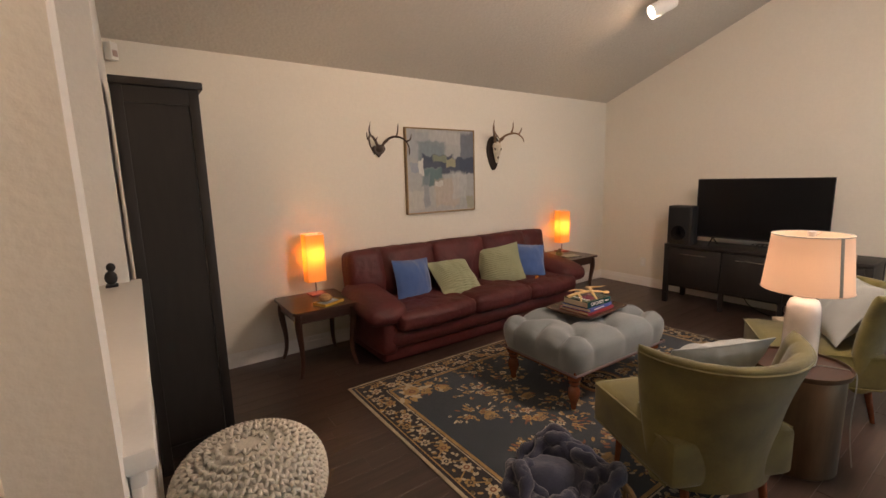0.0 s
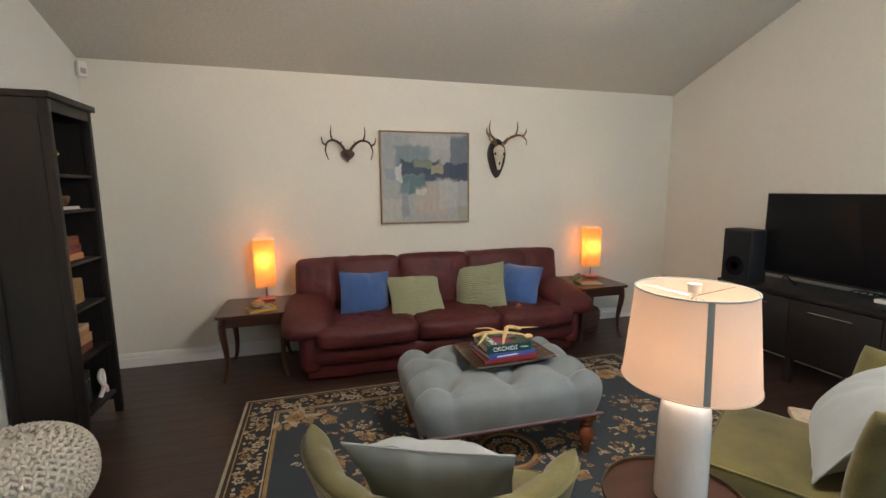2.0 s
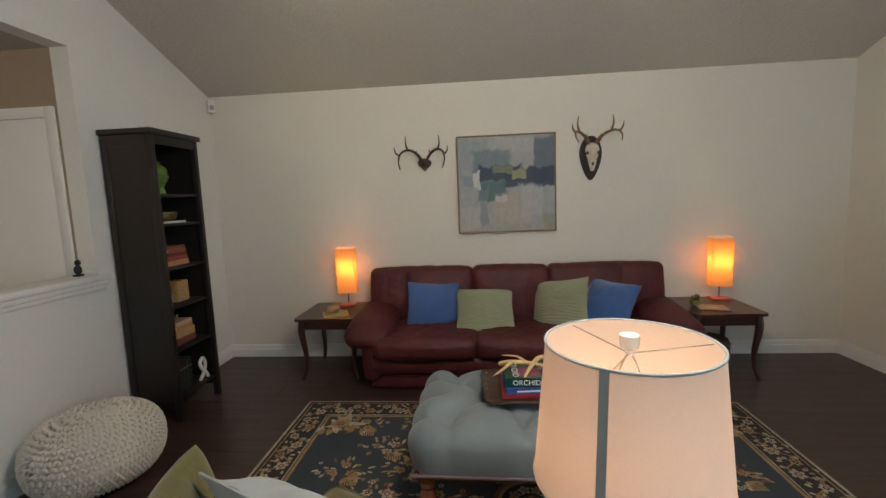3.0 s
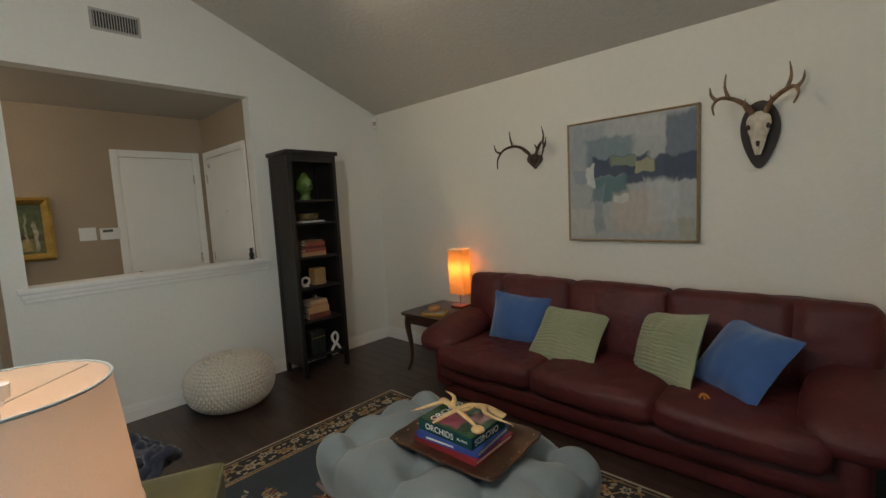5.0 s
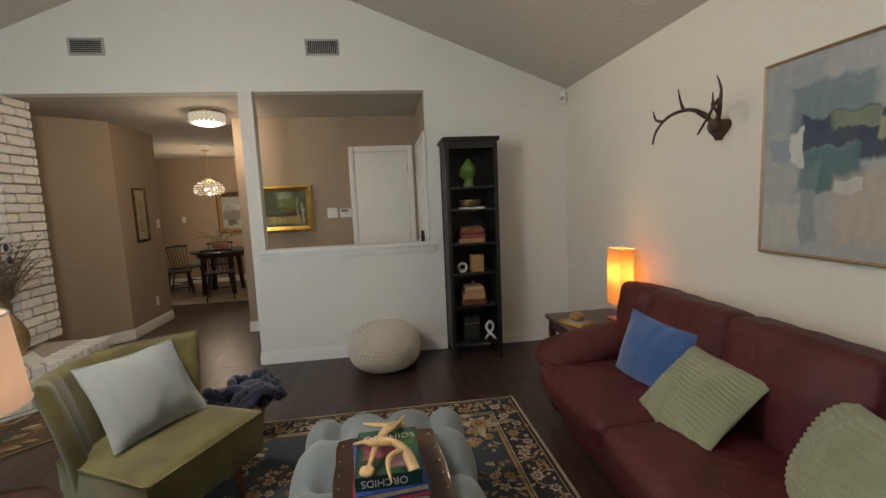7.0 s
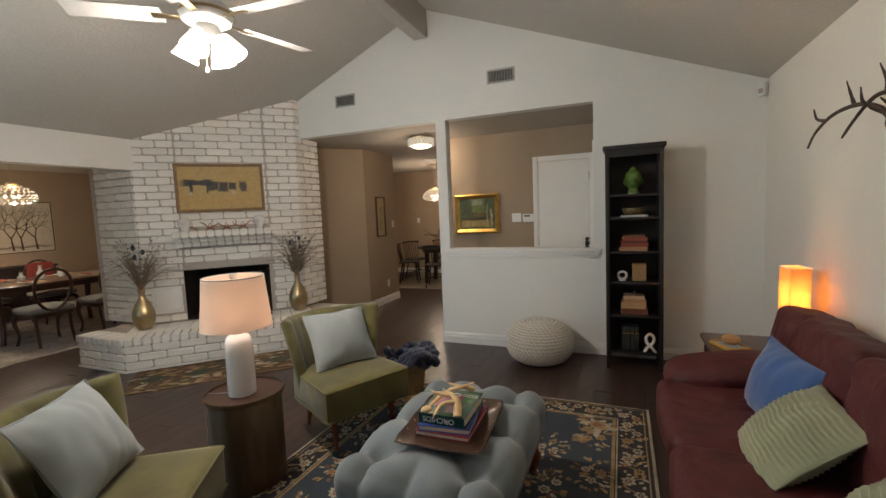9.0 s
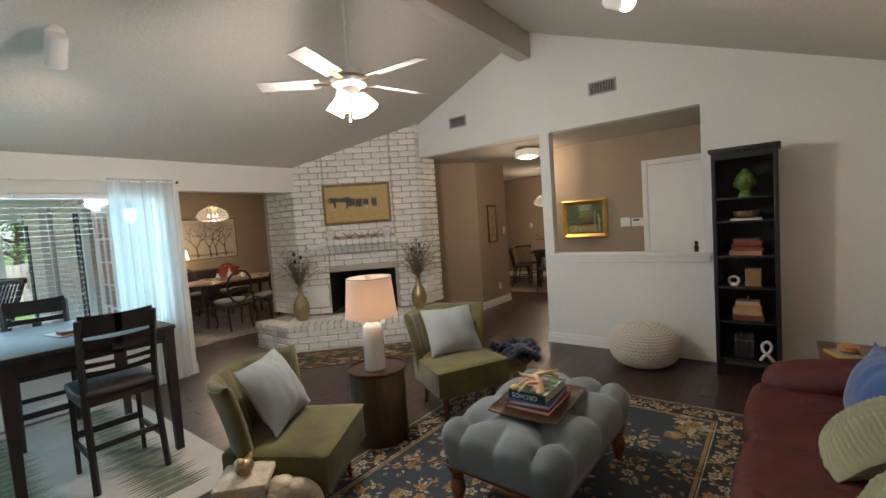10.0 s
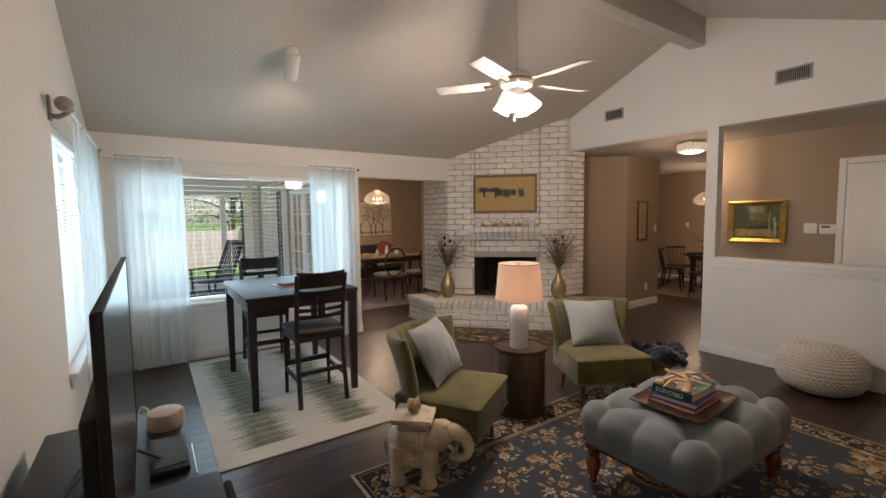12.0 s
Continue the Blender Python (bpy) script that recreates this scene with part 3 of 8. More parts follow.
def slipper_chair(m, label):
    c = thing("slipper_chair", m, label, "chair", "green slipper chairs")
    seat = cushion_block(0.585, 0.575, 0.205, 0.022, 14, 0.010)
    for v in seat.verts:
        v.co.x *= 1.0 + 0.05 * (v.co.y / 0.28)
        v.co.z += 0.012 * (1 - (v.co.x / 0.3) ** 2) * (1 - (v.co.y / 0.3) ** 2) * (v.co.z > 0.05)
    part("seat", moved(seat, pose(0, 0.06, 0.337)), GREENVELVET, c, "boxed seat with piped edges")
    for z in (0.428, 0.243):
        part("piping", Tube([(-0.284, -0.20, z), (-0.305, 0.328, z), (-0.292, 0.349, z), (0.292, 0.349, z), (0.305, 0.328, z), (0.284, -0.20, z)], 0.0055, 6), GREENVELVET, c)
    # curved, outward-leaning channel back: an inner and an outer skin
    def back(u, v, off):
        a = (u * 2 - 1)
        h = 0.215 + 0.575 * v + 0.02 * abs(a) ** 3 * v
        half = 0.265 + 0.095 * v ** 1.2
        ang = a * 1.16
        x = half * math.sin(ang) / math.sin(1.16)
        y = -0.225 - 0.13 * v * v + (0.15 + 0.11 * v) * (1 - math.cos(ang)) / (1 - math.cos(1.16))
        nrm = Vector((-math.sin(ang), math.cos(ang) * 0.9, 0.12))
        round_off = max(0.0, 1 - abs(a) ** 14) ** 0.5 * max(0.0, 1 - max(0.0, (v - 0.93) / 0.07) ** 2) ** 0.5
        groove = 0.012 * abs(math.sin(a * 12)) ** 0.5 if off > 0 else 0
        return Vector((x, y, h)) + nrm * (off + groove) * round_off
    nu, nv = 84, 30
    bm = bmesh.new()
    rows_v = [0.9 * j / 16 for j in range(17)] + [0.9 + 0.1 * math.sin(math.pi / 2 * j / 13) for j in range(1, 14)]
    nv = len(rows_v) - 1
    cols_u = [0.5 - 0.5 * math.cos(math.pi * i / nu) * (1.0 if i in (0, nu) else 0.999) for i in range(nu + 1)]
    inner = [[bm.verts.new(back(u, v, 0.034)) for u in cols_u] for v in rows_v]
    outer = [[bm.verts.new(back(u, v, -0.036)) for u in cols_u] for v in rows_v]
    for j in range(nv):
        for i in range(nu):
            bm.faces.new((inner[j][i], inner[j][i + 1], inner[j + 1][i + 1], inner[j + 1][i]))
            bm.faces.new((outer[j + 1][i], outer[j + 1][i + 1], outer[j][i + 1], outer[j][i]))
    for i in range(nu):
        bm.faces.new((inner[0][i], outer[0][i], outer[0][i + 1], inner[0][i + 1]))
    bmesh.ops.remove_doubles(bm, verts=bm.verts[:], dist=0.0004)
    part("backrest", bm, GREENVELVET, c, smooth=60)
    part("back_welt", Tube([back(0.02 + 0.96 * i / 40, 0.965, -0.036) for i in range(41)], 0.006, 6), GREENVELVET, c)
    for sx, y0, y1 in ((-0.21, 0.24, 0.26), (0.21, 0.24, 0.26), (-0.18, -0.17, -0.22), (0.18, -0.17, -0.22)):
        part("leg", Tube([(sx, y0, 0.245), (sx * 1.03, y1, 0.0)], [0.022, 0.012], 12), TURNED, c, "tapered dark wooden leg")
    return c


A = pose(2.385, 1.22, 0, 0, 0, 63.5 - 90)
B = pose(3.868, 1.15, 0, 0, 0, 121.5 - 90)
slipper_chair(A, "olive green velvet slipper chair with curved back beside the drum table")
slipper_chair(B, "olive green velvet slipper chair with curved back, beside the elephant stool")
pillow("lumbar_pillow", 0.46, 0.40, 0.15, PALE, pose(2.355, 1.188, 0.632, 57.5, 0, 154.5) @ pose(0, 0, 0, 0, 0, -2), "pale grey-green linen pillow on the slipper chair")
pillow("lumbar_pillow", 0.455, 0.40, 0.16, PALE, pose(3.872, 1.066, 0.646, 60, 0, 213), "pale grey linen pillow tilted on the slipper chair")


def end_table(m, label):
    t = thing("end_table", m, label, "table", "end tables beside the sofa")
    bm = bmesh.new()
    out = []
    for k in range(4):
        cx, cy = (0.235 if k in (0, 3) else -0.235), (0.255 if k < 2 else -0.255)
        for q in range(5):
            a = math.pi / 2 * (k + q / 4)
            out.append((cx + 0.03 * math.cos(a), cy + 0.03 * math.sin(a)))
    prism(bm, out, "z", 0.508, 0.53)
    part("tabletop", bm, DARKWOOD, t)
    for y in (-0.235, 0.235):
        part("apron", Box(-0.225, 0.225, y - 0.01, y + 0.01, 0.43, 0.508), DARKWOOD, t)
    for x in (-0.22, 0.22):
        part("apron", Box(x - 0.01, x + 0.01, -0.235, 0.235, 0.43, 0.508), DARKWOOD, t)
    for sx in (-1, 1):
        for sy in (-1, 1):
            pts = smooth_path([(sx * 0.215, sy * 0.228, 0.505), (sx * 0.222, sy * 0.236, 0.40), (sx * 0.205, sy * 0.218, 0.22), (sx * 0.208, sy * 0.222, 0.09), (sx * 0.232, sy * 0.245, 0.0)], 4)
            part("leg", Tube(pts, lerp_list([0.030, 0.028, 0.020, 0.016, 0.015], len(pts)), 8), DARKWOOD, t, "curved cabriole leg")
    return t


end_table(pose(1.55, 3.82, 0), "dark cherry end table with curved legs beside the sofa")
end_table(pose(4.66, 3.80, 0), "dark cherry end table with curved legs and a basket beneath")


def box_lamp(m, label):
    l = thing("table_lamp", m, label, "lamp", "amber box lamps")
    part("base", Box(-0.065, 0.065, -0.065, 0.065, 0.0, 0.018, 0.003), material("reddish_wood", (0.22, 0.04, 0.025), 0.3, grain=0.2, coat=0.3), l, "reddish wooden base")
    part("stem", Tube([(0, 0, 0.018), (0, 0, 0.135)], 0.006, 10), CHROME, l)
    w, dp = 0.080, 0.052
    bm = bmesh.new()
    rings = [[bm.verts.new((sx * q, sy * (q - w + dp), z)) for sx, sy in ((-1, -1), (1, -1), (1, 1), (-1, 1))] for q, z in ((w, 0.12), (w, 0.525), (w - 0.003, 0.525), (w - 0.003, 0.12), (w, 0.12))]
    for r0, r1 in zip(rings, rings[1:]):
        for k in range(4):
            bm.faces.new((r0[k], r0[(k + 1) % 4], r1[(k + 1) % 4], r1[k]))
    bmesh.ops.remove_doubles(bm, verts=bm.verts[:], dist=0.0002)
    part("shade", bm, ORANGESHADE, l, "glowing amber rectangular shade")
    for s in (1, -1):
        part("shade_rim", join(Box(-w - 0.002, w + 0.002, s * dp - 0.003, s * dp + 0.003, 0.519, 0.527)), TRIM, l)
    return l


box_lamp(pose(1.615, 3.985, 0.531, 0, 0, 4), "lit table lamp with amber box shade on the end table")
box_lamp(pose(4.80, 3.97, 0.531, 0, 0, -6), "lit table lamp with amber box shade and red base")


def ceramic_lamp():
    l = thing("table_lamp", pose(3.10, 1.06, 0.5155), "lit white ceramic bottle lamp with linen drum shade", "lamp")
    part("base", Lathe([(0.066, 0.0), (0.073, 0.006), (0.074, 0.03), (0.072, 0.24), (0.068, 0.30), (0.058, 0.328), (0.034, 0.345), (0.034, 0.366), (0.040, 0.373), (0.036, 0.380), (0.015, 0.382)], 32), CERAMIC, l, "ribbed white glazed bottle base")
    bm = bmesh.new()
    for r0, r1 in ((0.182, 0.157), (0.179, 0.154)):
        lathe(bm, [(r0, 0.386), (r1, 0.658)], 48, caps=False)
    part("shade", bm, SHADE, l, "glowing cream linen shade")
    part("shade_rim", join(Tube([(0.182 * math.cos(a), 0.182 * math.sin(a), 0.386) for a in np.linspace(0, 2 * math.pi, 49)], 0.003, 6)), SHADE, l)
    part("shade_rim", join(Tube([(0.157 * math.cos(a), 0.157 * math.sin(a), 0.658) for a in np.linspace(0, 2 * math.pi, 49)], 0.003, 6)), PALE, l)
    part("seam_strip", Prism([(-0.008, 0.0), (0.008, 0.0), (0.008, 0.0015), (-0.008, 0.0015)], "z", 0.0, 0.273), PALE, l, "sewn seam down the shade").matrix_basis = pose(0, 0, 0, 0, 0, -32) @ pose(0, -0.1835, 0.3855, -5.1, 0, 0)
    for k in range(3):
        a = 2.1 + k * 2 * math.pi / 3
        part("spider_arm", Tube([(0, 0, 0.636), (0.156 * math.cos(a), 0.156 * math.sin(a), 0.652)], 0.0015, 6), CHROME, l)
    part("finial", Lathe([(0.008, 0.636), (0.009, 0.645), (0.017, 0.649), (0.019, 0.673), (0.012, 0.675)], 16), CERAMIC, l)
    part("harp", Tube(smooth_path([(0.02, 0, 0.38), (0.045, 0, 0.46), (0.03, 0, 0.56), (0, 0, 0.636), (-0.03, 0, 0.56), (-0.045, 0, 0.46), (-0.02, 0, 0.38)]), 0.0018, 6), CHROME, l)
    part("bulb", ball(bmesh.new(), (0, 0, 0.44), 0.028, 16, 10, (1, 1, 1.3)), WARMLIT, l)
    part("cord", Tube(smooth_path([(0.02, -0.075, 0.004), (0.05, -0.14, 0.003), (0.07, -0.196, 0.0), (0.075, -0.215, -0.05), (0.08, -0.212, -0.30), (0.12, -0.23, -0.525)]), 0.003, 6), PALE, l, "clear lamp cord")
    return l


ceramic_lamp()


def drum_table():
    t = thing("drum_table", pose(3.075, 1.05, 0), "brown metal drum side table with a rimmed top", "table")
    part("body", Lathe([(0.188, 0.0), (0.192, 0.004), (0.192, 0.495), (0.188, 0.501)], 48), BRONZE, t)
    part("tray_rim", Lathe([(0.190, 0.501), (0.208, 0.503), (0.212, 0.515), (0.210, 0.527), (0.204, 0.527), (0.203, 0.517)], 48, caps=False), BRONZE, t, "raised round rim")
    part("tray_floor", Lathe([(0.203, 0.505), (0.203, 0.515), (0.0005, 0.515)], 48), DARKWOOD, t, "dark wood inlay of the top")
    return t


drum_table()


def bookcase():
    b = thing("bookcase", pose(0, 0, 0), "tall narrow black-brown wooden bookcase with six open shelves, half filled", "bookcase")
    x0, x1, y0, y1 = WX + 0.025, 0.745, 2.885, 3.345
    for y in (y0, y1):
        s = 1 if y == y0 else -1
        part("side_panel", Box(x0, x1 - 0.05, min(y + s * 0.008, y + s * 0.022), max(y + s * 0.008, y + s * 0.022), 0.10, 1.945), BLACKWOOD, b)
        for x in (x0, x1 - 0.045):
            part("post", Box(x, x + 0.045, min(y, y + s * 0.032), max(y, y + s * 0.032), 0, 1.945, 0.003), BLACKWOOD, b)
        part("side_rail", Box(x0 + 0.045, x1 - 0.045, min(y + s * 0.002, y + s * 0.03), max(y + s * 0.002, y + s * 0.03), 1.87, 1.945), BLACKWOOD, b)
        part("side_rail", Box(x0 + 0.045, x1 - 0.045, min(y + s * 0.002, y + s * 0.03), max(y + s * 0.002, y + s * 0.03), 0.09, 0.15), BLACKWOOD, b)
    part("back_panel", Box(x0 + 0.004, x0 + 0.012, y0 + 0.03, y1 - 0.03, 0.10, 1.945), BLACKWOOD, b)
    part("top", Box(x0 - 0.003, x1 + 0.018, y0 - 0.018, y1 + 0.018, 1.945, 1.98, 0.004), BLACKWOOD, b)
    part("front_rail", Box(x1 - 0.03, x1 - 0.004, y0 + 0.032, y1 - 0.032, 1.885, 1.945), BLACKWOOD, b)
    for z in SHELVES:
        part("shelf", Box(x0 + 0.012, x1 - 0.02, y0 + 0.03, y1 - 0.03, z - 0.018, z, 0.002), BLACKWOOD, b)
    return b


SHELVES = (0.16, 0.49, 0.79, 1.06, 1.36, 1.56)
bookcase()

# ---- painted and printed surfaces ----
def painted(name, ground, blotches, warp=0.05, rough=0.6, grain=0.12, scale=9.0, stroke=(1, 1, 1), edge=(1.22, 0.68)):
    """Paint on a flat panel: soft-edged patches (x, z, half width, half height, colour, strength), in metres from its middle, their edges broken by noise."""
    m = material(name, ground, rough, bump=0.25, bump_scale=140)
    n, l = m.node_tree.nodes, m.node_tree.links
    tc = n.new("ShaderNodeTexCoord")
    nz = n.new("ShaderNodeTexNoise")
    nz.inputs["Scale"].default_value, nz.inputs["Detail"].default_value = scale, 6.0
    mp = n.new("ShaderNodeMapping")
    mp.inputs["Scale"].default_value = stroke
    l.new(tc.outputs["Object"], mp.inputs["Vector"])
    l.new(mp.outputs[0], nz.inputs["Vector"])
    sub = n.new("ShaderNodeVectorMath")
    sub.operation = "SUBTRACT"
    sub.inputs[1].default_value = (0.5, 0.5, 0.5)
    l.new(nz.outputs["Color"], sub.inputs[0])
    mul = n.new("ShaderNodeVectorMath")
    mul.operation = "SCALE"
    mul.inputs["Scale"].default_value = warp * 2
    l.new(sub.outputs[0], mul.inputs[0])
    add = n.new("ShaderNodeVectorMath")
    add.operation = "ADD"
    l.new(tc.outputs["Object"], add.inputs[0])
    l.new(mul.outputs[0], add.inputs[1])
    sep = n.new("ShaderNodeSeparateXYZ")
    l.new(add.outputs[0], sep.inputs[0])
    def node(op, a, b=None):
        k = n.new("ShaderNodeMath")
        k.operation = op
        for i, v in enumerate((a, b)):
            if v is None:
                continue
            if isinstance(v, (int, float)):
                k.inputs[i].default_value = v
            else:
                l.new(v, k.inputs[i])
        return k.outputs[0]
    rgb = n.new("ShaderNodeRGB")
    rgb.outputs[0].default_value = (*ground, 1)
    last = rgb.outputs[0]
    for x, z, w, h, colour, strength in blotches:
        dx = node("DIVIDE", node("ABSOLUTE", node("SUBTRACT", sep.outputs["X"], x)), w)
        dz = node("DIVIDE", node("ABSOLUTE", node("SUBTRACT", sep.outputs["Z"], z)), h)
        r = n.new("ShaderNodeMapRange")
        r.interpolation_type = "SMOOTHSTEP"
        r.inputs["From Min"].default_value, r.inputs["From Max"].default_value = edge
        r.inputs["To Max"].default_value = strength
        l.new(node("MAXIMUM", dx, dz), r.inputs["Value"])
        mix = n.new("ShaderNodeMix")
        mix.data_type = "RGBA"
        l.new(r.outputs[0], mix.inputs["Factor"])
        l.new(last, mix.inputs["A"])
        mix.inputs["B"].default_value = (*colour, 1)
        last = mix.outputs["Result"]
    fine = n.new("ShaderNodeTexNoise")
    fine.inputs["Scale"].default_value, fine.inputs["Detail"].default_value = 26.0, 6.0
    l.new(mp.outputs[0], fine.inputs["Vector"])
    r = n.new("ShaderNodeMapRange")
    r.inputs["From Min"].default_value, r.inputs["From Max"].default_value = 0.25, 0.75
    r.inputs["To Min"].default_value, r.inputs["To Max"].default_value = 1 - grain, 1 + grain
    l.new(fine.outputs["Fac"], r.inputs["Value"])
    hsv = n.new("ShaderNodeHueSaturation")
    l.new(last, hsv.inputs["Color"])
    l.new(r.outputs[0], hsv.inputs["Value"])
    l.new(hsv.outputs[0], n["Principled BSDF"].inputs["Base Color"])
    return m


def framed(name, m, w, h, frame_w, depth, frame_mat, art_mat, label, category="picture", lip=0.008, mat_w=0.0):
    """A picture hung on a wall: local x along the wall, y out of it backwards, z up, middle at the origin; its face looks along -y."""
    p = thing(name, m, label, category)
    sec = [(0, 0), (0, -depth), (frame_w * 0.35, -depth - lip), (frame_w, -depth + lip), (frame_w, 0)]
    bm = bmesh.new()
    rings = []
    for sx, sz in ((-1, -1), (1, -1), (1, 1), (-1, 1)):
        rings.append([bm.verts.new((sx * (w / 2 - a), y, sz * (h / 2 - a))) for a, y in sec])
    for i in range(4):
        a, b = rings[i], rings[(i + 1) % 4]
        for k in range(len(sec)):
            q = (k + 1) % len(sec)
            bm.faces.new((a[k], b[k], b[q], a[q]))
    part("frame", bm, frame_mat, p, smooth=20)
    part("canvas", Box(-w / 2 + frame_w - 0.002, w / 2 - frame_w + 0.002, -depth + lip * 1.6, -0.004, -h / 2 + frame_w - 0.002, h / 2 - frame_w + 0.002), art_mat, p)
    return p


NAVYP, TEALP, GREYP, OCHRE, PINKP, WHITEP = (0.035, 0.05, 0.085), (0.10, 0.17, 0.18), (0.30, 0.32, 0.34), (0.40, 0.36, 0.20), (0.46, 0.37, 0.29), (0.58, 0.57, 0.53)
ABSTRACT = painted("abstract_paint", (0.36, 0.36, 0.35), [
    (-0.20, 0.26, 0.20, 0.14, GREYP, 0.8), (0.05, 0.33, 0.20, 0.07, (0.42, 0.41, 0.40), 0.8), (-0.13, 0.20, 0.17, 0.10, (0.13, 0.19, 0.21), 0.75), (0.33, 0.20, 0.09, 0.20, (0.08, 0.10, 0.14), 0.8),
    (0.22, 0.05, 0.25, 0.085, NAVYP, 0.95), (-0.06, 0.09, 0.20, 0.070, NAVYP, 0.95), (-0.02, 0.12, 0.09, 0.035, (0.22, 0.25, 0.16), 0.8), (0.12, 0.08, 0.06, 0.05, (0.36, 0.34, 0.20), 0.8),
    (-0.12, -0.06, 0.13, 0.085, (0.07, 0.14, 0.15), 0.92), (-0.31, 0.03, 0.08, 0.05, (0.22, 0.27, 0.33), 0.7), (-0.26, 0.04, 0.03, 0.07, WHITEP, 0.9), (-0.20, -0.20, 0.04, 0.17, (0.19, 0.23, 0.25), 0.6),
    (0.05, -0.22, 0.16, 0.15, PINKP, 0.65), (0.22, -0.15, 0.10, 0.14, (0.44, 0.44, 0.43), 0.7), (-0.33, -0.30, 0.09, 0.10, (0.46, 0.44, 0.39), 0.7), (0.36, -0.33, 0.05, 0.08, (0.30, 0.29, 0.16), 0.6), (-0.05, -0.12, 0.05, 0.03, WHITEP, 0.7)],
    warp=0.055, grain=0.10, scale=11.0, stroke=(1.2, 1, 0.55), edge=(1.10, 0.84))
framed("abstract_painting", pose(3.06, NY - 0.002, 1.567), 0.86, 0.85, 0.014, 0.040, material("pale_wood_frame", (0.30, 0.20, 0.10), 0.4, grain=0.2, metal=0.2), ABSTRACT, "abstract painting in navy, teal, grey and blush with thin wooden frame", "painting", 0.003)

WOODLAND = painted("woodland_paint", (0.10, 0.11, 0.035), [
    (0.0, 0.16, 0.12, 0.05, (0.42, 0.43, 0.28), 0.8), (-0.16, 0.08, 0.10, 0.12, (0.045, 0.06, 0.02), 0.85), (0.17, 0.10, 0.09, 0.11, (0.07, 0.085, 0.03), 0.85), (0.02, 0.06, 0.10, 0.05, (0.22, 0.24, 0.07), 0.7),
    (0.0, -0.07, 0.26, 0.03, (0.05, 0.035, 0.015), 0.8), (-0.02, -0.13, 0.20, 0.05, (0.42, 0.30, 0.10), 0.85), (0.20, -0.06, 0.012, 0.12, (0.42, 0.36, 0.24), 0.8), (0.14, 0.0, 0.008, 0.12, (0.40, 0.34, 0.22), 0.7), (0.05, -0.02, 0.05, 0.02, (0.30, 0.10, 0.03), 0.5)],
    warp=0.03, grain=0.35)
framed("landscape_painting", pose(-0.798, 1.21, 1.425, 0, 0, 90), 0.62, 0.53, 0.062, 0.03, GOLD, WOODLAND, "woodland landscape painting in a wide gilded frame", "painting", 0.014)

RANGE = painted("bison_print", (0.48, 0.33, 0.12), [
    (0.0, -0.15, 0.45, 0.04, (0.50, 0.32, 0.10), 0.6), (-0.24, 0.06, 0.16, 0.035, (0.030, 0.030, 0.036), 0.95), (-0.30, 0.01, 0.02, 0.06, (0.030, 0.030, 0.036), 0.95), (-0.08, 0.02, 0.06, 0.05, (0.030, 0.030, 0.036), 0.95), (0.03, 0.015, 0.05, 0.055, (0.030, 0.030, 0.036), 0.95),
    (0.13, 0.02, 0.045, 0.045, (0.035, 0.035, 0.04), 0.95), (0.24, 0.015, 0.035, 0.06, (0.04, 0.038, 0.04), 0.9), (-0.14, 0.0, 0.012, 0.06, (0.03, 0.03, 0.036), 0.9), (-0.31, -0.06, 0.012, 0.02, (0.50, 0.44, 0.34), 0.8), (0.13, -0.055, 0.02, 0.02, (0.50, 0.44, 0.34), 0.8)],
    warp=0.03, grain=0.12)
FIRE = pose(1.065, -1.335, 0, 0, 0, 135)
framed("herd_picture", FIRE @ pose(0, -0.012, 1.862), 0.93, 0.555, 0.035, 0.025, material("brown_frame_wood", (0.26, 0.155, 0.07), 0.4, grain=0.3, grain_scale=30), RANGE, "ochre print of a dark herd in brown frame", "picture")

SCROLL = painted("scroll_print", (0.40, 0.33, 0.19), [(0, 0.12, 0.05, 0.04, (0.25, 0.18, 0.10), 0.6), (0, -0.10, 0.04, 0.06, (0.28, 0.21, 0.12), 0.6), (0.01, 0.0, 0.02, 0.12, (0.30, 0.24, 0.14), 0.6), (0, -0.2, 0.05, 0.02, (0.20, 0.15, 0.09), 0.6)], warp=0.03)
framed("panel_picture", pose(-1.29, -0.598, 1.43, 0, 0, 180), 0.27, 0.64, 0.022, 0.02, BRONZE, SCROLL, "tall cream panel picture in a bronze frame on the hall wall")

MOUNTAIN = painted("mountain_paint", (0.36, 0.36, 0.33), [(-0.25, -0.05, 0.22, 0.10, (0.16, 0.15, 0.10), 0.8), (0.28, -0.02, 0.16, 0.14, (0.20, 0.15, 0.06), 0.8), (0.0, 0.10, 0.30, 0.06, (0.46, 0.46, 0.43), 0.7), (0.05, -0.14, 0.2, 0.05, (0.30, 0.30, 0.22), 0.7), (-0.28, -0.19, 0.1, 0.06, (0.06, 0.06, 0.04), 0.8), (-0.3, 0.08, 0.1, 0.05, (0.24, 0.26, 0.25), 0.6)], warp=0.08, grain=0.2)
framed("mountain_painting", pose(-4.698, -0.36, 1.38, 0, 0, 90), 1.10, 0.80, 0.09, 0.03, material("bronze_gilt", (0.24, 0.15, 0.06), 0.4, metal=0.6, stain=0.2), MOUNTAIN, "mountain valley painting in a heavy bronze frame", "painting", 0.015)


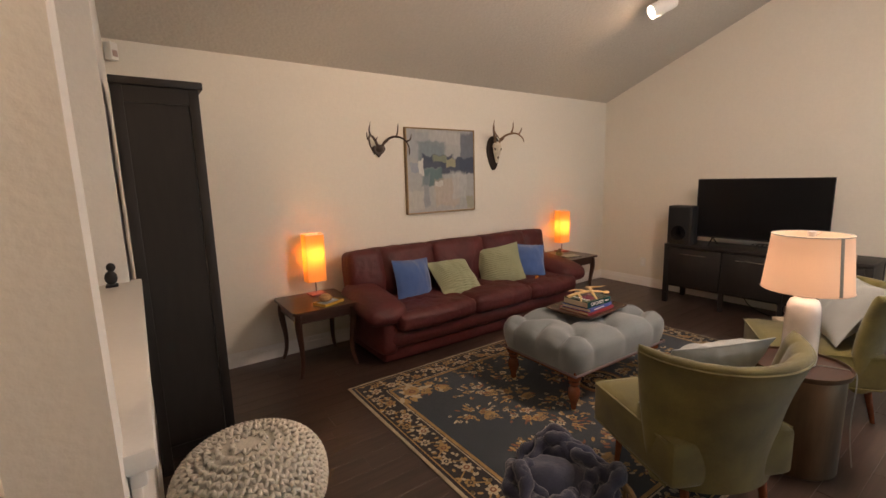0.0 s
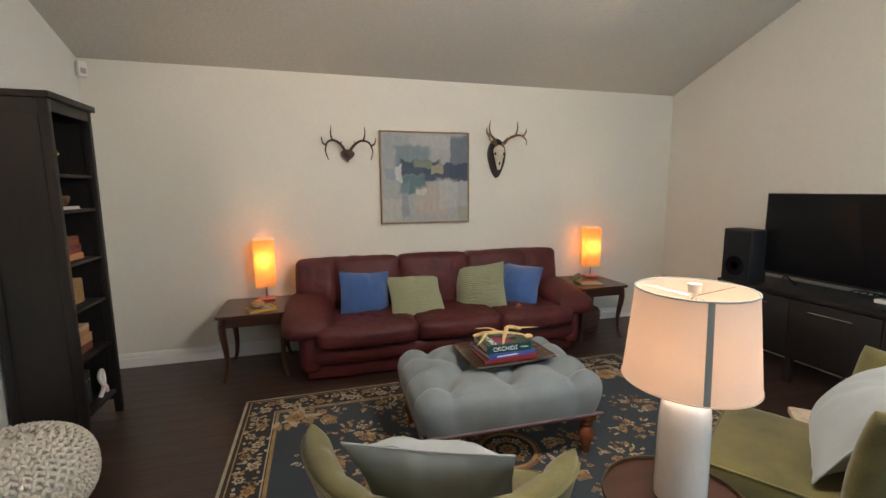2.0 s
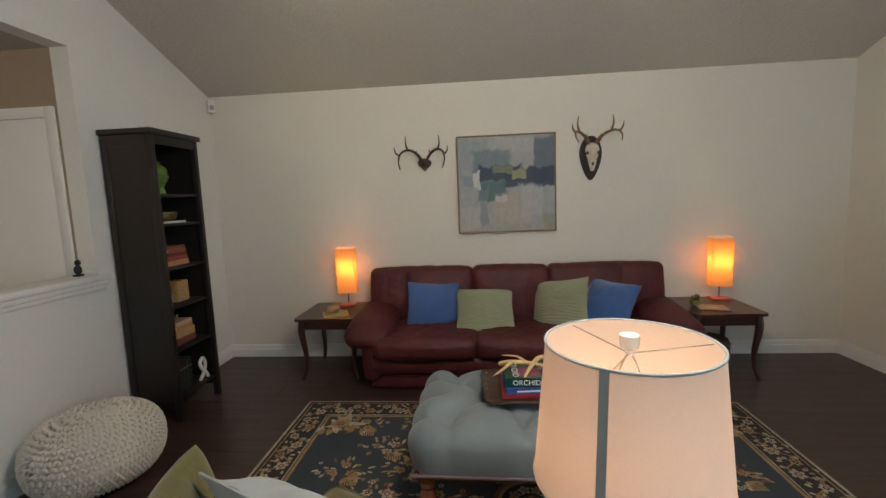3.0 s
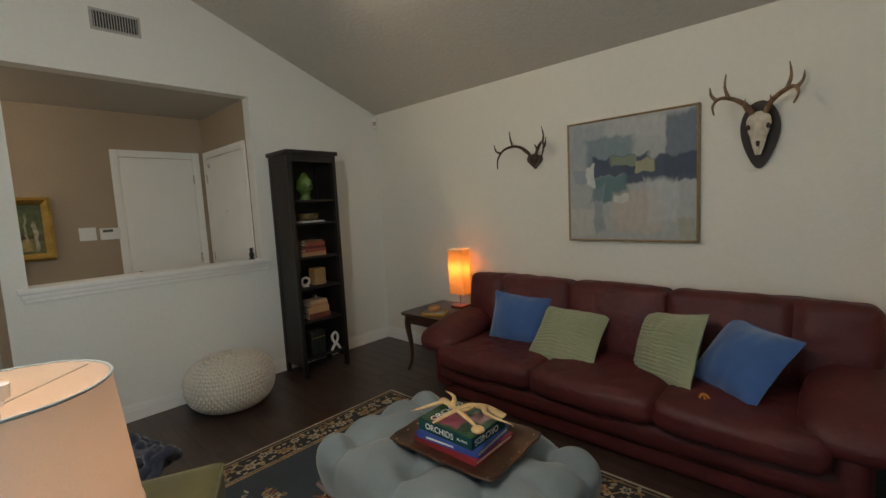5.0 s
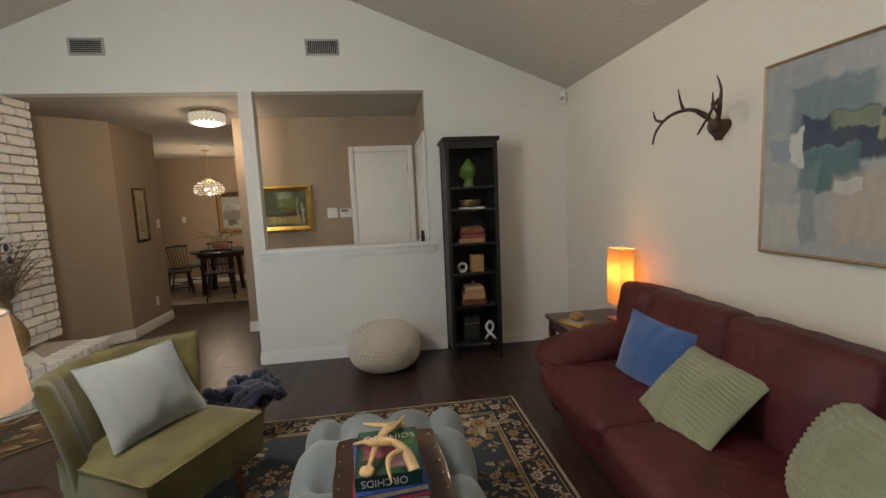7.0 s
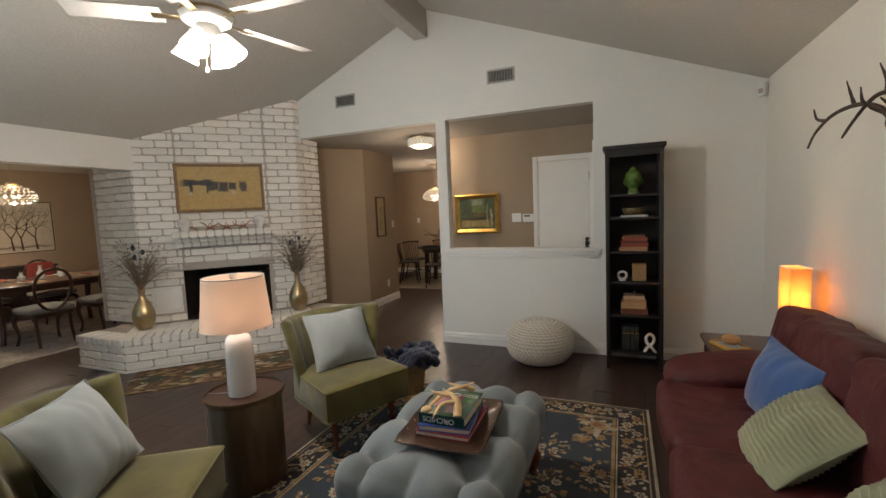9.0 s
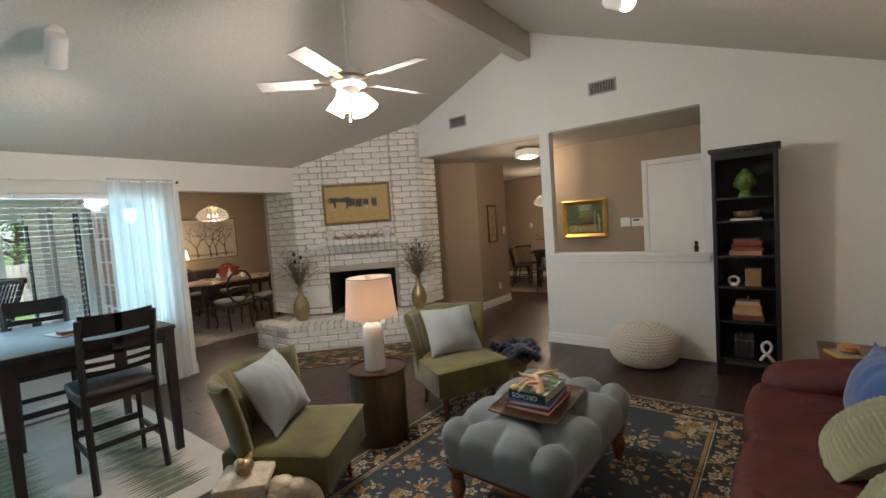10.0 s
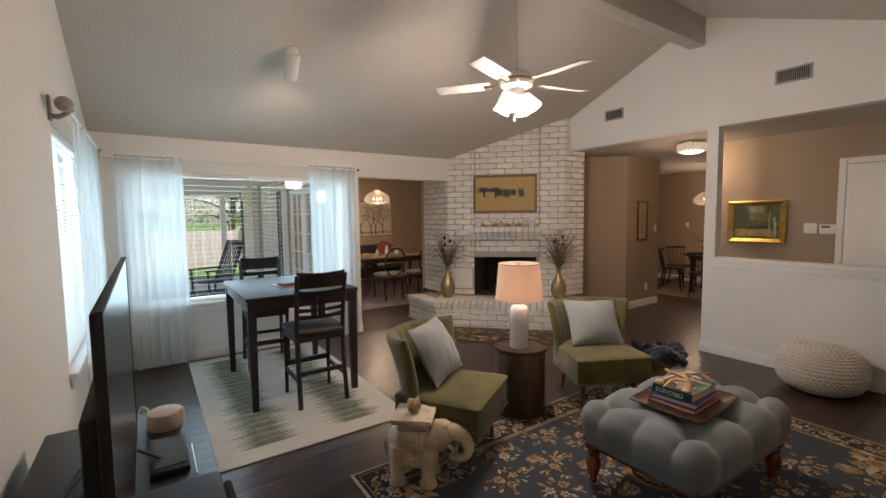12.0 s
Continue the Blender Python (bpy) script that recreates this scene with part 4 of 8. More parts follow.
# ---- antlers and skulls ----
def antler_rack(side, pts, tines, r=0.013):
    bm = bmesh.new()
    def put(points, r0, r1):
        path = smooth_path([(side * x, y, z) for x, y, z in points], 5)
        n = len(path)
        tube(bm, path, [r0 + (r1 - r0) * (k / (n - 1)) ** 1.3 + 0.0012 * noise.noise(Vector(path[k]) * 60) for k in range(n)], 9)
    put(pts, r, 0.004)
    for t in tines:
        put(t, r * 0.72, 0.0022)
    return bm


def antler_mount():
    a = thing("antler_mount", pose(2.345, NY - 0.002, 1.765), "dark deer antlers on a small heart-shaped plaque, hung on the wall", "antlers")
    pts = [(0.060 * math.sin(q) ** 3 * 1.0, 0.055 * (13 * math.cos(q) - 5 * math.cos(2 * q) - 2 * math.cos(3 * q) - math.cos(4 * q)) / 15) for q in np.linspace(0, 2 * math.pi, 32, endpoint=False)]
    part("plaque", Prism([(x, z) for x, z in pts], "y", -0.045, 0), DARKANTLER, a, "dark hide-covered plaque")
    part("skull_cap", ball(bmesh.new(), (0, -0.045, 0.015), 0.042, 14, 10, (1, 0.7, 0.9)), DARKANTLER, a)
    for s in (-1, 1):
        part("antler", antler_rack(s, [(0.02, -0.05, 0.03), (0.055, -0.07, 0.085), (0.115, -0.12, 0.12), (0.175, -0.19, 0.095), (0.195, -0.25, 0.02), (0.175, -0.285, -0.055)],
                                  [[(0.13, -0.13, 0.115), (0.145, -0.14, 0.17), (0.140, -0.16, 0.235)], [(0.185, -0.215, 0.07), (0.215, -0.24, 0.085), (0.225, -0.25, 0.135)], [(0.045, -0.065, 0.065), (0.06, -0.10, 0.09), (0.055, -0.12, 0.115)]]), DARKANTLER if s < 0 else DARKANTLER, a)
    return a


def skull_mount():
    a = thing("skull_mount", pose(3.785, NY - 0.002, 1.785), "bleached deer skull with antlers on a dark wooden shield", "skull mount")
    out = []
    for q in np.linspace(0, 2 * math.pi, 40, endpoint=False):
        c, s = math.cos(q), math.sin(q)
        out.append(((0.092 if s > 0 else 0.092 * (1 - 0.36 * (-s) ** 1.5)) * c, (0.150 if s > 0 else 0.225) * s + 0.01))
    part("shield", Prism(out, "y", -0.028, 0), material("dark_stained_shield", (0.022, 0.010, 0.007), 0.65, grain=0.25, stain=0.2), a, "dark wooden shield plaque")
    def skull(u, v):
        q = u * 2 * math.pi
        z = 0.095 - 0.235 * v
        w = float(np.interp(v, [0, 0.1, 0.3, 0.42, 0.55, 0.8, 1.0], [0.012, 0.050, 0.064, 0.058, 0.040, 0.028, 0.014]))
        d = float(np.interp(v, [0, 0.1, 0.3, 0.5, 0.8, 1.0], [0.012, 0.045, 0.060, 0.052, 0.035, 0.014]))
        y = -0.075 - d * math.sin(q) * 0.7
        return (w * math.cos(q), y, z)
    bm = sheet(skull, 28, 22, True)
    for v in bm.verts:
        for s in (-1, 1):
            k = math.exp(-(((v.co.x - s * 0.045) / 0.018) ** 2 + ((v.co.z - 0.012) / 0.02) ** 2))
            v.co.x -= s * 0.022 * k
        if v.co.z < -0.07 and v.co.y < -0.075:
            v.co.y += 0.02 * math.exp(-(v.co.x / 0.01) ** 2)
    part("skull", bm, BONE, a, "bleached bone skull", smooth=60)
    part("nasal_hollow", ball(bmesh.new(), (0, -0.092, -0.075), 0.014, 10, 8, (0.7, 0.5, 1.6)), DARKANTLER, a)
    for s in (-1, 1):
        part("eye_socket", ball(bmesh.new(), (s * 0.044, -0.092, 0.012), 0.015, 10, 8, (0.7, 0.6, 1)), DARKANTLER, a)
        part("antler", antler_rack(s, [(0.030, -0.078, 0.085), (0.052, -0.101, 0.13), (0.107, -0.146, 0.17), (0.159, -0.213, 0.175), (0.181, -0.280, 0.13), (0.167, -0.325, 0.075)],
                                  [[(0.126, -0.168, 0.175), (0.144, -0.179, 0.235), (0.137, -0.190, 0.305)], [(0.174, -0.235, 0.165), (0.196, -0.246, 0.195), (0.200, -0.258, 0.235)], [(0.050, -0.090, 0.105), (0.060, -0.123, 0.13), (0.055, -0.134, 0.165)]], 0.015), ANTLER, a, "brown deer antler")
    return a


antler_mount()
skull_mount()


# ---- books, tray and antlers on the ottoman ----
def book(parent, x0, x1, y0, y1, z0, z1, cover, m=None):
    """A closed book lying flat: boards and spine round a block of pages; the spine is on the y0 side."""
    t = 0.003
    page = material("book_pages", (0.62, 0.55, 0.42), 0.9, grain=0.1, grain_scale=300, stretch=(1, 1, 20))
    bm = bmesh.new()
    box(bm, x0, x1, y0, y1, z0, z0 + t)
    box(bm, x0, x1, y0, y1, z1 - t, z1)
    box(bm, x0, x1, y0, y0 + t, z0 + t, z1 - t)
    ob = part("cover", bm, cover, parent)
    part("page_block", Box(x0 + 0.006, x1 - 0.006, y0 + t, y1 - 0.006, z0 + t, z1 - t), page, parent)
    return ob


def cloth_cover(name, base, rough=0.5):
    return material(name, base, rough, grain=0.12, grain_scale=80, stain=0.15, stain_scale=9)


def lettered(text, size, mat, m, name="lettering", parent=None, depth=0.0004):
    cu = bpy.data.curves.new(name, "FONT")
    cu.body, cu.size, cu.extrude = text, size, depth
    cu.align_x, cu.align_y = "CENTER", "CENTER"
    tmp = bpy.data.objects.new("tmp", cu)
    scene.collection.objects.link(tmp)
    me = bpy.data.meshes.new_from_object(tmp.evaluated_get(bpy.context.evaluated_depsgraph_get()))
    bpy.data.objects.remove(tmp)
    me.materials.clear()
    me.materials.append(mat)
    ob = new(name, me)
    ob.parent = parent
    ob.matrix_basis = m
    return ob


INKWHITE = material("white_print", (0.75, 0.74, 0.70), 0.5)
TRAYM = pose(3.06, 2.305, 0.505, 0, 0, 3.5)
tray = thing("wooden_tray", TRAYM, "carved dark wooden tray with brass studs, on the ottoman", "tray")
bm = bmesh.new()
lathe4 = [(0.185, 0.0), (0.19, 0.006), (0.225, 0.026), (0.222, 0.032), (0.186, 0.014), (0.002, 0.012)]
rings = []
for a, z in lathe4:
    ring = []
    for k in range(40):
        q = 2 * math.pi * k / 40
        s = 1 / max(abs(math.cos(q)), abs(math.sin(q)))
        s = min(s, 1.34) * (1 + 0.012 * math.cos(8 * q))
        ring.append(bm.verts.new((a * s * math.cos(q) * 1.12, a * s * math.sin(q) * 0.86, z)))
    rings.append(ring)
ring_faces(bm, rings)
part("dish", bm, material("carved_tray_wood", (0.050, 0.023, 0.011), 0.35, grain=0.35, grain_scale=30, stain=0.3, stain_scale=12, coat=0.2, bump=0.3), tray)
for k in range(20):
    q = 2 * math.pi * (k + 0.5) / 20
    s = min(1 / max(abs(math.cos(q)), abs(math.sin(q))), 1.34)
    part("stud", ball(bmesh.new(), (0.206 * s * math.cos(q) * 1.12, 0.206 * s * math.sin(q) * 0.86, 0.0225), 0.0055, 8, 5, (1, 1, 0.6)), BRASS, tray)

STACK = TRAYM @ pose(0.0, 0.0, 0.014, 0, 0, 0)
b1 = thing("book", STACK @ pose(0.0, 0, 0, 0, 0, -2), "large red hardback book at the bottom of the stack", "book", "books on the ottoman")
book(b1, -0.160, 0.150, -0.125, 0.12, 0.0, 0.022, cloth_cover("red_cover", (0.24, 0.022, 0.03)))
b2 = thing("book", STACK @ pose(0.0, 0, 0.0225, 0, 0, 2), "blue hardback book in the middle of the stack", "book", "books on the ottoman")
book(b2, -0.150, 0.140, -0.120, 0.11, 0.0, 0.024, cloth_cover("blue_cover", (0.035, 0.07, 0.28)))
lab = part("print_bar", Box(-0.10, 0.03, -0.1208, -0.1200, 0.008, 0.015), INKWHITE, b2)
ORCHIDART = painted("orchid_cover", (0.035, 0.085, 0.045), [(-0.02, -0.03, 0.06, 0.05, (0.36, 0.07, 0.13), 0.8), (0.06, 0.03, 0.04, 0.04, (0.45, 0.25, 0.28), 0.7), (-0.08, 0.05, 0.05, 0.03, (0.10, 0.22, 0.06), 0.8), (0.07, -0.06, 0.03, 0.03, (0.02, 0.05, 0.03), 0.8)], warp=0.05, rough=0.25)
b3 = thing("book", STACK @ pose(-0.004, 0, 0.047, 0, 0, -3), "thick green orchid book with white lettering on top of the stack", "book", "books on the ottoman")
SPINE = cloth_cover("green_jacket", (0.012, 0.055, 0.055), 0.25)
book(b3, -0.140, 0.130, -0.112, 0.10, 0.0, 0.044, SPINE)
art = part("cover_art", Box(-0.139, 0.129, -0.0004, 0.0004, -0.105, 0.099), ORCHIDART, b3)
art.matrix_basis = pose(0, 0, 0.0446, -90, 0, 0)
for m in (pose(-0.03, -0.1124, 0.022, 90, 0, 0),):
    lettered("ORCHIDS", 0.034, INKWHITE, m, parent=b3)
lettered("FLORA'S", 0.013, INKWHITE, pose(0.085, -0.1124, 0.022, 90, 0, 0), parent=b3)
lettered("ORCHIDS", 0.034, INKWHITE, pose(0.1306, -0.02, 0.022, 0, 0, 90) @ pose(0, 0, 0, 90, 0, 0) @ pose(0, 0, 0, 0, 0, 180), parent=b3)
part("jacket_flap", Box(0.1270, 0.1302, -0.111, 0.098, 0.001, 0.0435), SPINE, b3)
lettered("ORCHIDS", 0.043, INKWHITE, pose(-0.085, 0.0, 0.0452, 0, 0, 90), parent=b3)

shed = thing("shed_antlers", STACK @ pose(0.0, 0.0, 0.098) @ Matrix.Diagonal((1.2, 1.1, 0.66, 1)), "pair of pale polished shed antlers lying on the books", "antlers")
part("antler", antler_rack(1, [(-0.125, 0.05, 0.004), (-0.085, 0.01, 0.045), (-0.01, -0.03, 0.055), (0.06, -0.055, 0.04), (0.10, -0.07, 0.022)], [[(-0.085, 0.01, 0.045), (-0.12, -0.04, 0.03), (-0.17, -0.08, 0.0)], [(-0.03, -0.025, 0.055), (-0.06, 0.03, 0.07), (-0.12, 0.06, 0.065)]], 0.016), PALEANTLER, shed)
part("antler", antler_rack(1, [(0.12, 0.06, 0.012), (0.06, 0.04, 0.055), (0.015, -0.01, 0.072), (-0.03, -0.075, 0.03), (-0.05, -0.11, 0.006)], [[(0.06, 0.04, 0.055), (0.10, -0.01, 0.065), (0.19, -0.01, 0.05)], [(0.03, 0.01, 0.066), (0.05, -0.05, 0.095), (0.04, -0.08, 0.105)]], 0.017), PALEANTLER, shed)
part("burr", ball(bmesh.new(), (0.102, -0.072, 0.021), 0.022, 12, 8, (1, 1, 0.8)), PALEANTLER, shed)


# ---- things on the end tables ----
caddy = thing("small_tray", pose(1.60, 3.66, 0.531, 0, 0, 24), "yellow lacquer tray with a book on the end table", "tray")
part("dish", join(Box(-0.10, 0.10, -0.07, 0.07, 0, 0.006), Box(-0.10, -0.09, -0.07, 0.07, 0.006, 0.02), Box(0.09, 0.10, -0.07, 0.07, 0.006, 0.02), Box(-0.09, 0.09, -0.07, -0.06, 0.006, 0.02), Box(-0.09, 0.09, 0.06, 0.07, 0.006, 0.02)), material("yellow_lacquer", (0.50, 0.30, 0.05), 0.35, stain=0.15), caddy)
part("paper", Box(-0.08, 0.08, -0.05, 0.05, 0.0065, 0.016, 0.002), PALE, caddy)
solid("pumpkin_ornament", lathe(bmesh.new(), [(0.012, 0.0), (0.042, 0.006), (0.054, 0.022), (0.050, 0.042), (0.030, 0.056), (0.004, 0.058)], 24), material("tan_stoneware", (0.40, 0.22, 0.09), 0.6, grain=0.2, stain=0.2, bump=0.3), "tan round stoneware ornament on the yellow tray", "ornament", m=pose(1.58, 3.67, 0.5475))
mags = thing("magazine_pile", pose(4.60, 3.68, 0.531, 0, 0, -12), "two flat magazines on the end table", "magazine")
part("magazine", Box(-0.11, 0.11, -0.08, 0.08, 0, 0.006), cloth_cover("dark_magazine", (0.03, 0.035, 0.03), 0.3), mags)
part("magazine", Box(-0.10, 0.10, -0.07, 0.075, 0.0065, 0.013), cloth_cover("pale_magazine", (0.30, 0.27, 0.20), 0.3), mags)
pot = thing("succulent_pot", pose(4.52, 3.78, 0.531), "small green bowl with a dried flower ornament", "plant pot")
part("bowl", Lathe([(0.022, 0), (0.036, 0.01), (0.045, 0.04), (0.042, 0.05), (0.036, 0.044), (0.002, 0.03)], 20), material("olive_glaze", (0.20, 0.19, 0.06), 0.3, stain=0.2), pot)
bm = bmesh.new()
for k in range(9):
    q = k * 2.4
    ball(bm, (0.016 * math.cos(q), 0.016 * math.sin(q), 0.055 + 0.012 * (k % 3)), 0.017, 8, 6, (1, 1, 0.8))
part("flower_head", bm, material("dried_flower", (0.16, 0.13, 0.07), 0.9, grain=0.3, stain=0.3), pot)
under = thing("lidded_basket", pose(4.66, 3.86, 0), "round dark woven basket under the end table", "basket")
part("body", Lathe([(0.13, 0.0), (0.15, 0.02), (0.165, 0.12), (0.155, 0.23), (0.15, 0.24)], 28), material("dark_weave", (0.05, 0.025, 0.015), 0.7, grain=0.4, grain_scale=90, bump=0.8, bump_scale=120), under)
for z in (0.05, 0.09, 0.13, 0.17, 0.21):
    part("weave_band", Tube([(0.163 * math.cos(a), 0.163 * math.sin(a), z) for a in np.linspace(0, 2 * math.pi, 33)], 0.006, 6), DARKWOOD, under)


# ---- bookcase contents ----
def head_statue():
    def f(u, v):
        q = u * 2 * math.pi
        r = float(np.interp(v, [0, 0.08, 0.2, 0.28, 0.38, 0.55, 0.72, 0.82, 0.86, 0.92, 1.0], [0.052, 0.050, 0.040, 0.048, 0.066, 0.076, 0.068, 0.050, 0.034, 0.028, 0.004]))
        z = 0.245 * v
        x, y = r * math.cos(q) * 0.95, r * math.sin(q)
        face = max(0, math.cos(q))
        x += 0.016 * face ** 24 * math.exp(-((v - 0.47) / 0.07) ** 2) + 0.007 * face ** 10 * math.exp(-((v - 0.36) / 0.025) ** 2) - 0.006 * (math.exp(-((q % (2 * math.pi) - 0.38) / 0.14) ** 2) + math.exp(-((q - 5.90) / 0.14) ** 2)) * math.exp(-((v - 0.52) / 0.03) ** 2)
        for c in (math.pi / 2, 3 * math.pi / 2):
            y += math.copysign(0.016, math.sin(q)) * math.exp(-((q - c) / 0.16) ** 2) * math.exp(-((v - 0.42) / 0.13) ** 2)
        if v > 0.6 and (face < 0.75 or v > 0.68):
            x += 0.003 * math.cos(q) * math.sin(q * 16) * math.sin(v * 90)
            y += 0.003 * math.sin(q) * math.sin(q * 16) * math.sin(v * 90)
        return (x, y, z)
    return sheet(f, 96, 60, True)


solid("head_statue", head_statue(), material("green_glaze", (0.10, 0.17, 0.03), 0.16, stain=0.35, stain_scale=14, coat=0.5), "glossy green glazed serene head statue on the top shelf", "statue", m=pose(0.58, 3.115, 1.5605), smooth=60)


def shelf_book(x, y, z, w, d, h, mat, label, turn=0):
    """Lies flat with its spine to the room."""
    b = thing("book", pose(x, y, z, 0, 0, 90 + turn), label, "book", "books in the bookcase")
    book(b, -w / 2, w / 2, -d / 2, d / 2, 0, h, mat)
    return b


shelf_book(0.60, 3.12, 1.3605, 0.22, 0.16, 0.016, cloth_cover("white_cover", (0.55, 0.53, 0.49)), "thin white book under the bowl")
bowl = thing("bowl", pose(0.58, 3.12, 1.3775), "wide patterned brass bowl on a white book", "bowl")
part("vessel", Lathe([(0.055, 0.0), (0.085, 0.012), (0.098, 0.045), (0.095, 0.062), (0.088, 0.06), (0.05, 0.02), (0.002, 0.014)], 28), material("aged_brass", (0.17, 0.12, 0.05), 0.45, metal=0.7, grain=0.4, grain_scale=60, stain=0.4, stain_scale=16), bowl)
reds = [cloth_cover("rust_cover", (0.23, 0.055, 0.03)), cloth_cover("maroon_cover", (0.11, 0.022, 0.02)), cloth_cover("tan_cover", (0.36, 0.20, 0.10)), cloth_cover("brown_cover", (0.13, 0.06, 0.03))]
z = 1.0605
for k, (w, h, c) in enumerate(((0.23, 0.035, 2), (0.22, 0.03, 0), (0.21, 0.025, 1), (0.20, 0.028, 0), (0.18, 0.02, 3))):
    shelf_book(0.585, 3.115 + 0.006 * (k % 2), z, w, 0.16, h, reds[c], "worn red-brown hardback in a flat stack", (-4, 3, -2, 5, 0)[k])
    z += h + 0.0006
ring = thing("ring_ornament", pose(0.63, 3.02, 0.7905), "white ceramic ring ornament on the shelf", "ornament")
part("ring", Tube([(0, 0.036 * math.cos(a), 0.046 + 0.034 * math.sin(a)) for a in np.linspace(0, 2 * math.pi, 29)], 0.011, 8), CERAMIC, ring)
part("foot", Lathe([(0.03, 0), (0.03, 0.010), (0.022, 0.016)], 20), CERAMIC, ring)
crate = thing("woven_box", pose(0.60, 3.16, 0.7905), "tan ribbed wooden box on the shelf", "box")
part("body", Box(-0.05, 0.05, -0.057, 0.057, 0, 0.15, 0.004), material("tan_box_wood", (0.36, 0.20, 0.07), 0.6, grain=0.3, stain=0.2), crate)
for k in range(7):
    part("rib", Box(0.05, 0.054, -0.054 + k * 0.016, -0.043 + k * 0.016, 0.006, 0.144), WICKER, crate)
z = 0.4905
for k, (w, h, c) in enumerate(((0.22, 0.05, (0.16, 0.05, 0.03)), (0.205, 0.055, (0.45, 0.26, 0.12)), (0.18, 0.03, (0.42, 0.22, 0.10)), (0.17, 0.028, (0.50, 0.36, 0.22)))):
    shelf_book(0.585, 3.115, z, w, 0.16, h, cloth_cover("leather_cover", c), "tan leather hardback in a flat stack", (2, -3, 4, 0)[k])
    z += h + 0.0006
solid("bird_ornament", join(ball(bmesh.new(), (0, 0, 0.016), 0.016, 12, 8, (1.5, 0.9, 1)), ball(bmesh.new(), (0.022, 0, 0.034), 0.010, 10, 8), Tube([(-0.02, 0, 0.018), (-0.045, 0, 0.03)], [0.008, 0.003], 8)), BRASS, "small brass bird on a stack of books", "ornament", m=pose(0.59, 3.12, z))
for k in range(4):
    b = thing("book", pose(0.60, 3.03 + k * 0.036, 0.1605, 0, 0, 0), "dark upright book on the bottom shelf", "book", "books in the bookcase")
    part("cover", Box(-0.07, 0.06, -0.0165, 0.0165, 0, 0.205 + 0.006 * (k % 2), 0.003), cloth_cover("black_green_cover", (0.02, 0.024, 0.02)), b)
    part("band", Box(0.0602, 0.061, -0.0135, 0.0135, 0.15, 0.155), GOLD, b)
knot = thing("knot_sculpture", pose(0.68, 3.245, 0.1605), "white knotted sculpture on the bottom shelf", "sculpture")
part("loop", Tube(smooth_path([(0, -0.045, 0.0), (0.01, -0.02, 0.045), (0.0, 0.022, 0.085), (-0.005, 0.030, 0.13), (0, 0.0, 0.162), (0, -0.032, 0.13), (0.01, -0.024, 0.085), (0.012, 0.012, 0.045), (0, 0.045, 0.0)], 6), 0.013, 10), CERAMIC, knot, smooth=70)
fig = thing("ledge_figurine", pose(WX - 0.06, 2.70, 1.0635), "small black seated figurine on the ledge", "figurine")
part("body", join(Box(-0.022, 0.022, -0.02, 0.02, 0, 0.012, 0.003), ball(bmesh.new(), (0, 0, 0.04), 0.026, 12, 8, (0.9, 0.8, 1.2)), ball(bmesh.new(), (0.004, 0, 0.085), 0.017, 12, 8, (1, 1, 1.15))), BLACKPLASTIC, fig)


# ---- pouf, basket and throw ----
def pouf():
    p = thing("pouf", pose(0.712, 2.28, 0), "round cream knitted cotton pouf beside the half wall", "pouf")
    R, H = 0.315, 0.395
    part("filling", Lathe([(0.02, 0.006), (0.16, 0.004), (0.25, 0.05), (0.29, 0.12), (0.300, 0.19), (0.285, 0.27), (0.235, 0.335), (0.14, 0.375), (0.01, 0.382)], 36), KNIT, p)
    rows = 21
    bm = bmesh.new()
    for j in range(rows):
        f = -1.42 + (j + 0.5) / rows * 2.98
        r = (R - 0.012) * max(0.012, math.cos(f)) ** 0.62
        z = H / 2 + (H / 2 - 0.010) * math.sin(f) * (abs(math.sin(f)) ** -0.12 if abs(math.sin(f)) > 0.05 else 1)
        n = max(5, int(2 * math.pi * r / 0.040))
        slope = math.atan2(math.sin(f), math.cos(f))
        for k in range(n):
            a = 2 * math.pi * (k + 0.5 * (j % 2)) / n
            for s in (-1, 1):
                c = Vector((r * math.cos(a), r * math.sin(a), z))
                out = Vector((math.cos(a) * math.cos(f), math.sin(a) * math.cos(f), math.sin(f)))
                tan = Vector((-math.sin(a), math.cos(a), 0))
                up = out.cross(tan)
                d = (tan * s * 0.75 + up).normalized()
                c = c + tan * s * 0.010
                ends = [c - d * 0.015 - out * 0.005, c + out * 0.010, c + d * 0.017 - out * 0.003]
                tube(bm, ends, [0.006, 0.0105, 0.006], 6)
    kn = part("knit_stitches", bm, KNIT, p, "chunky knitted cord stitches", smooth=80)
    kn["kind"] = "stuff"
    return p


pouf()


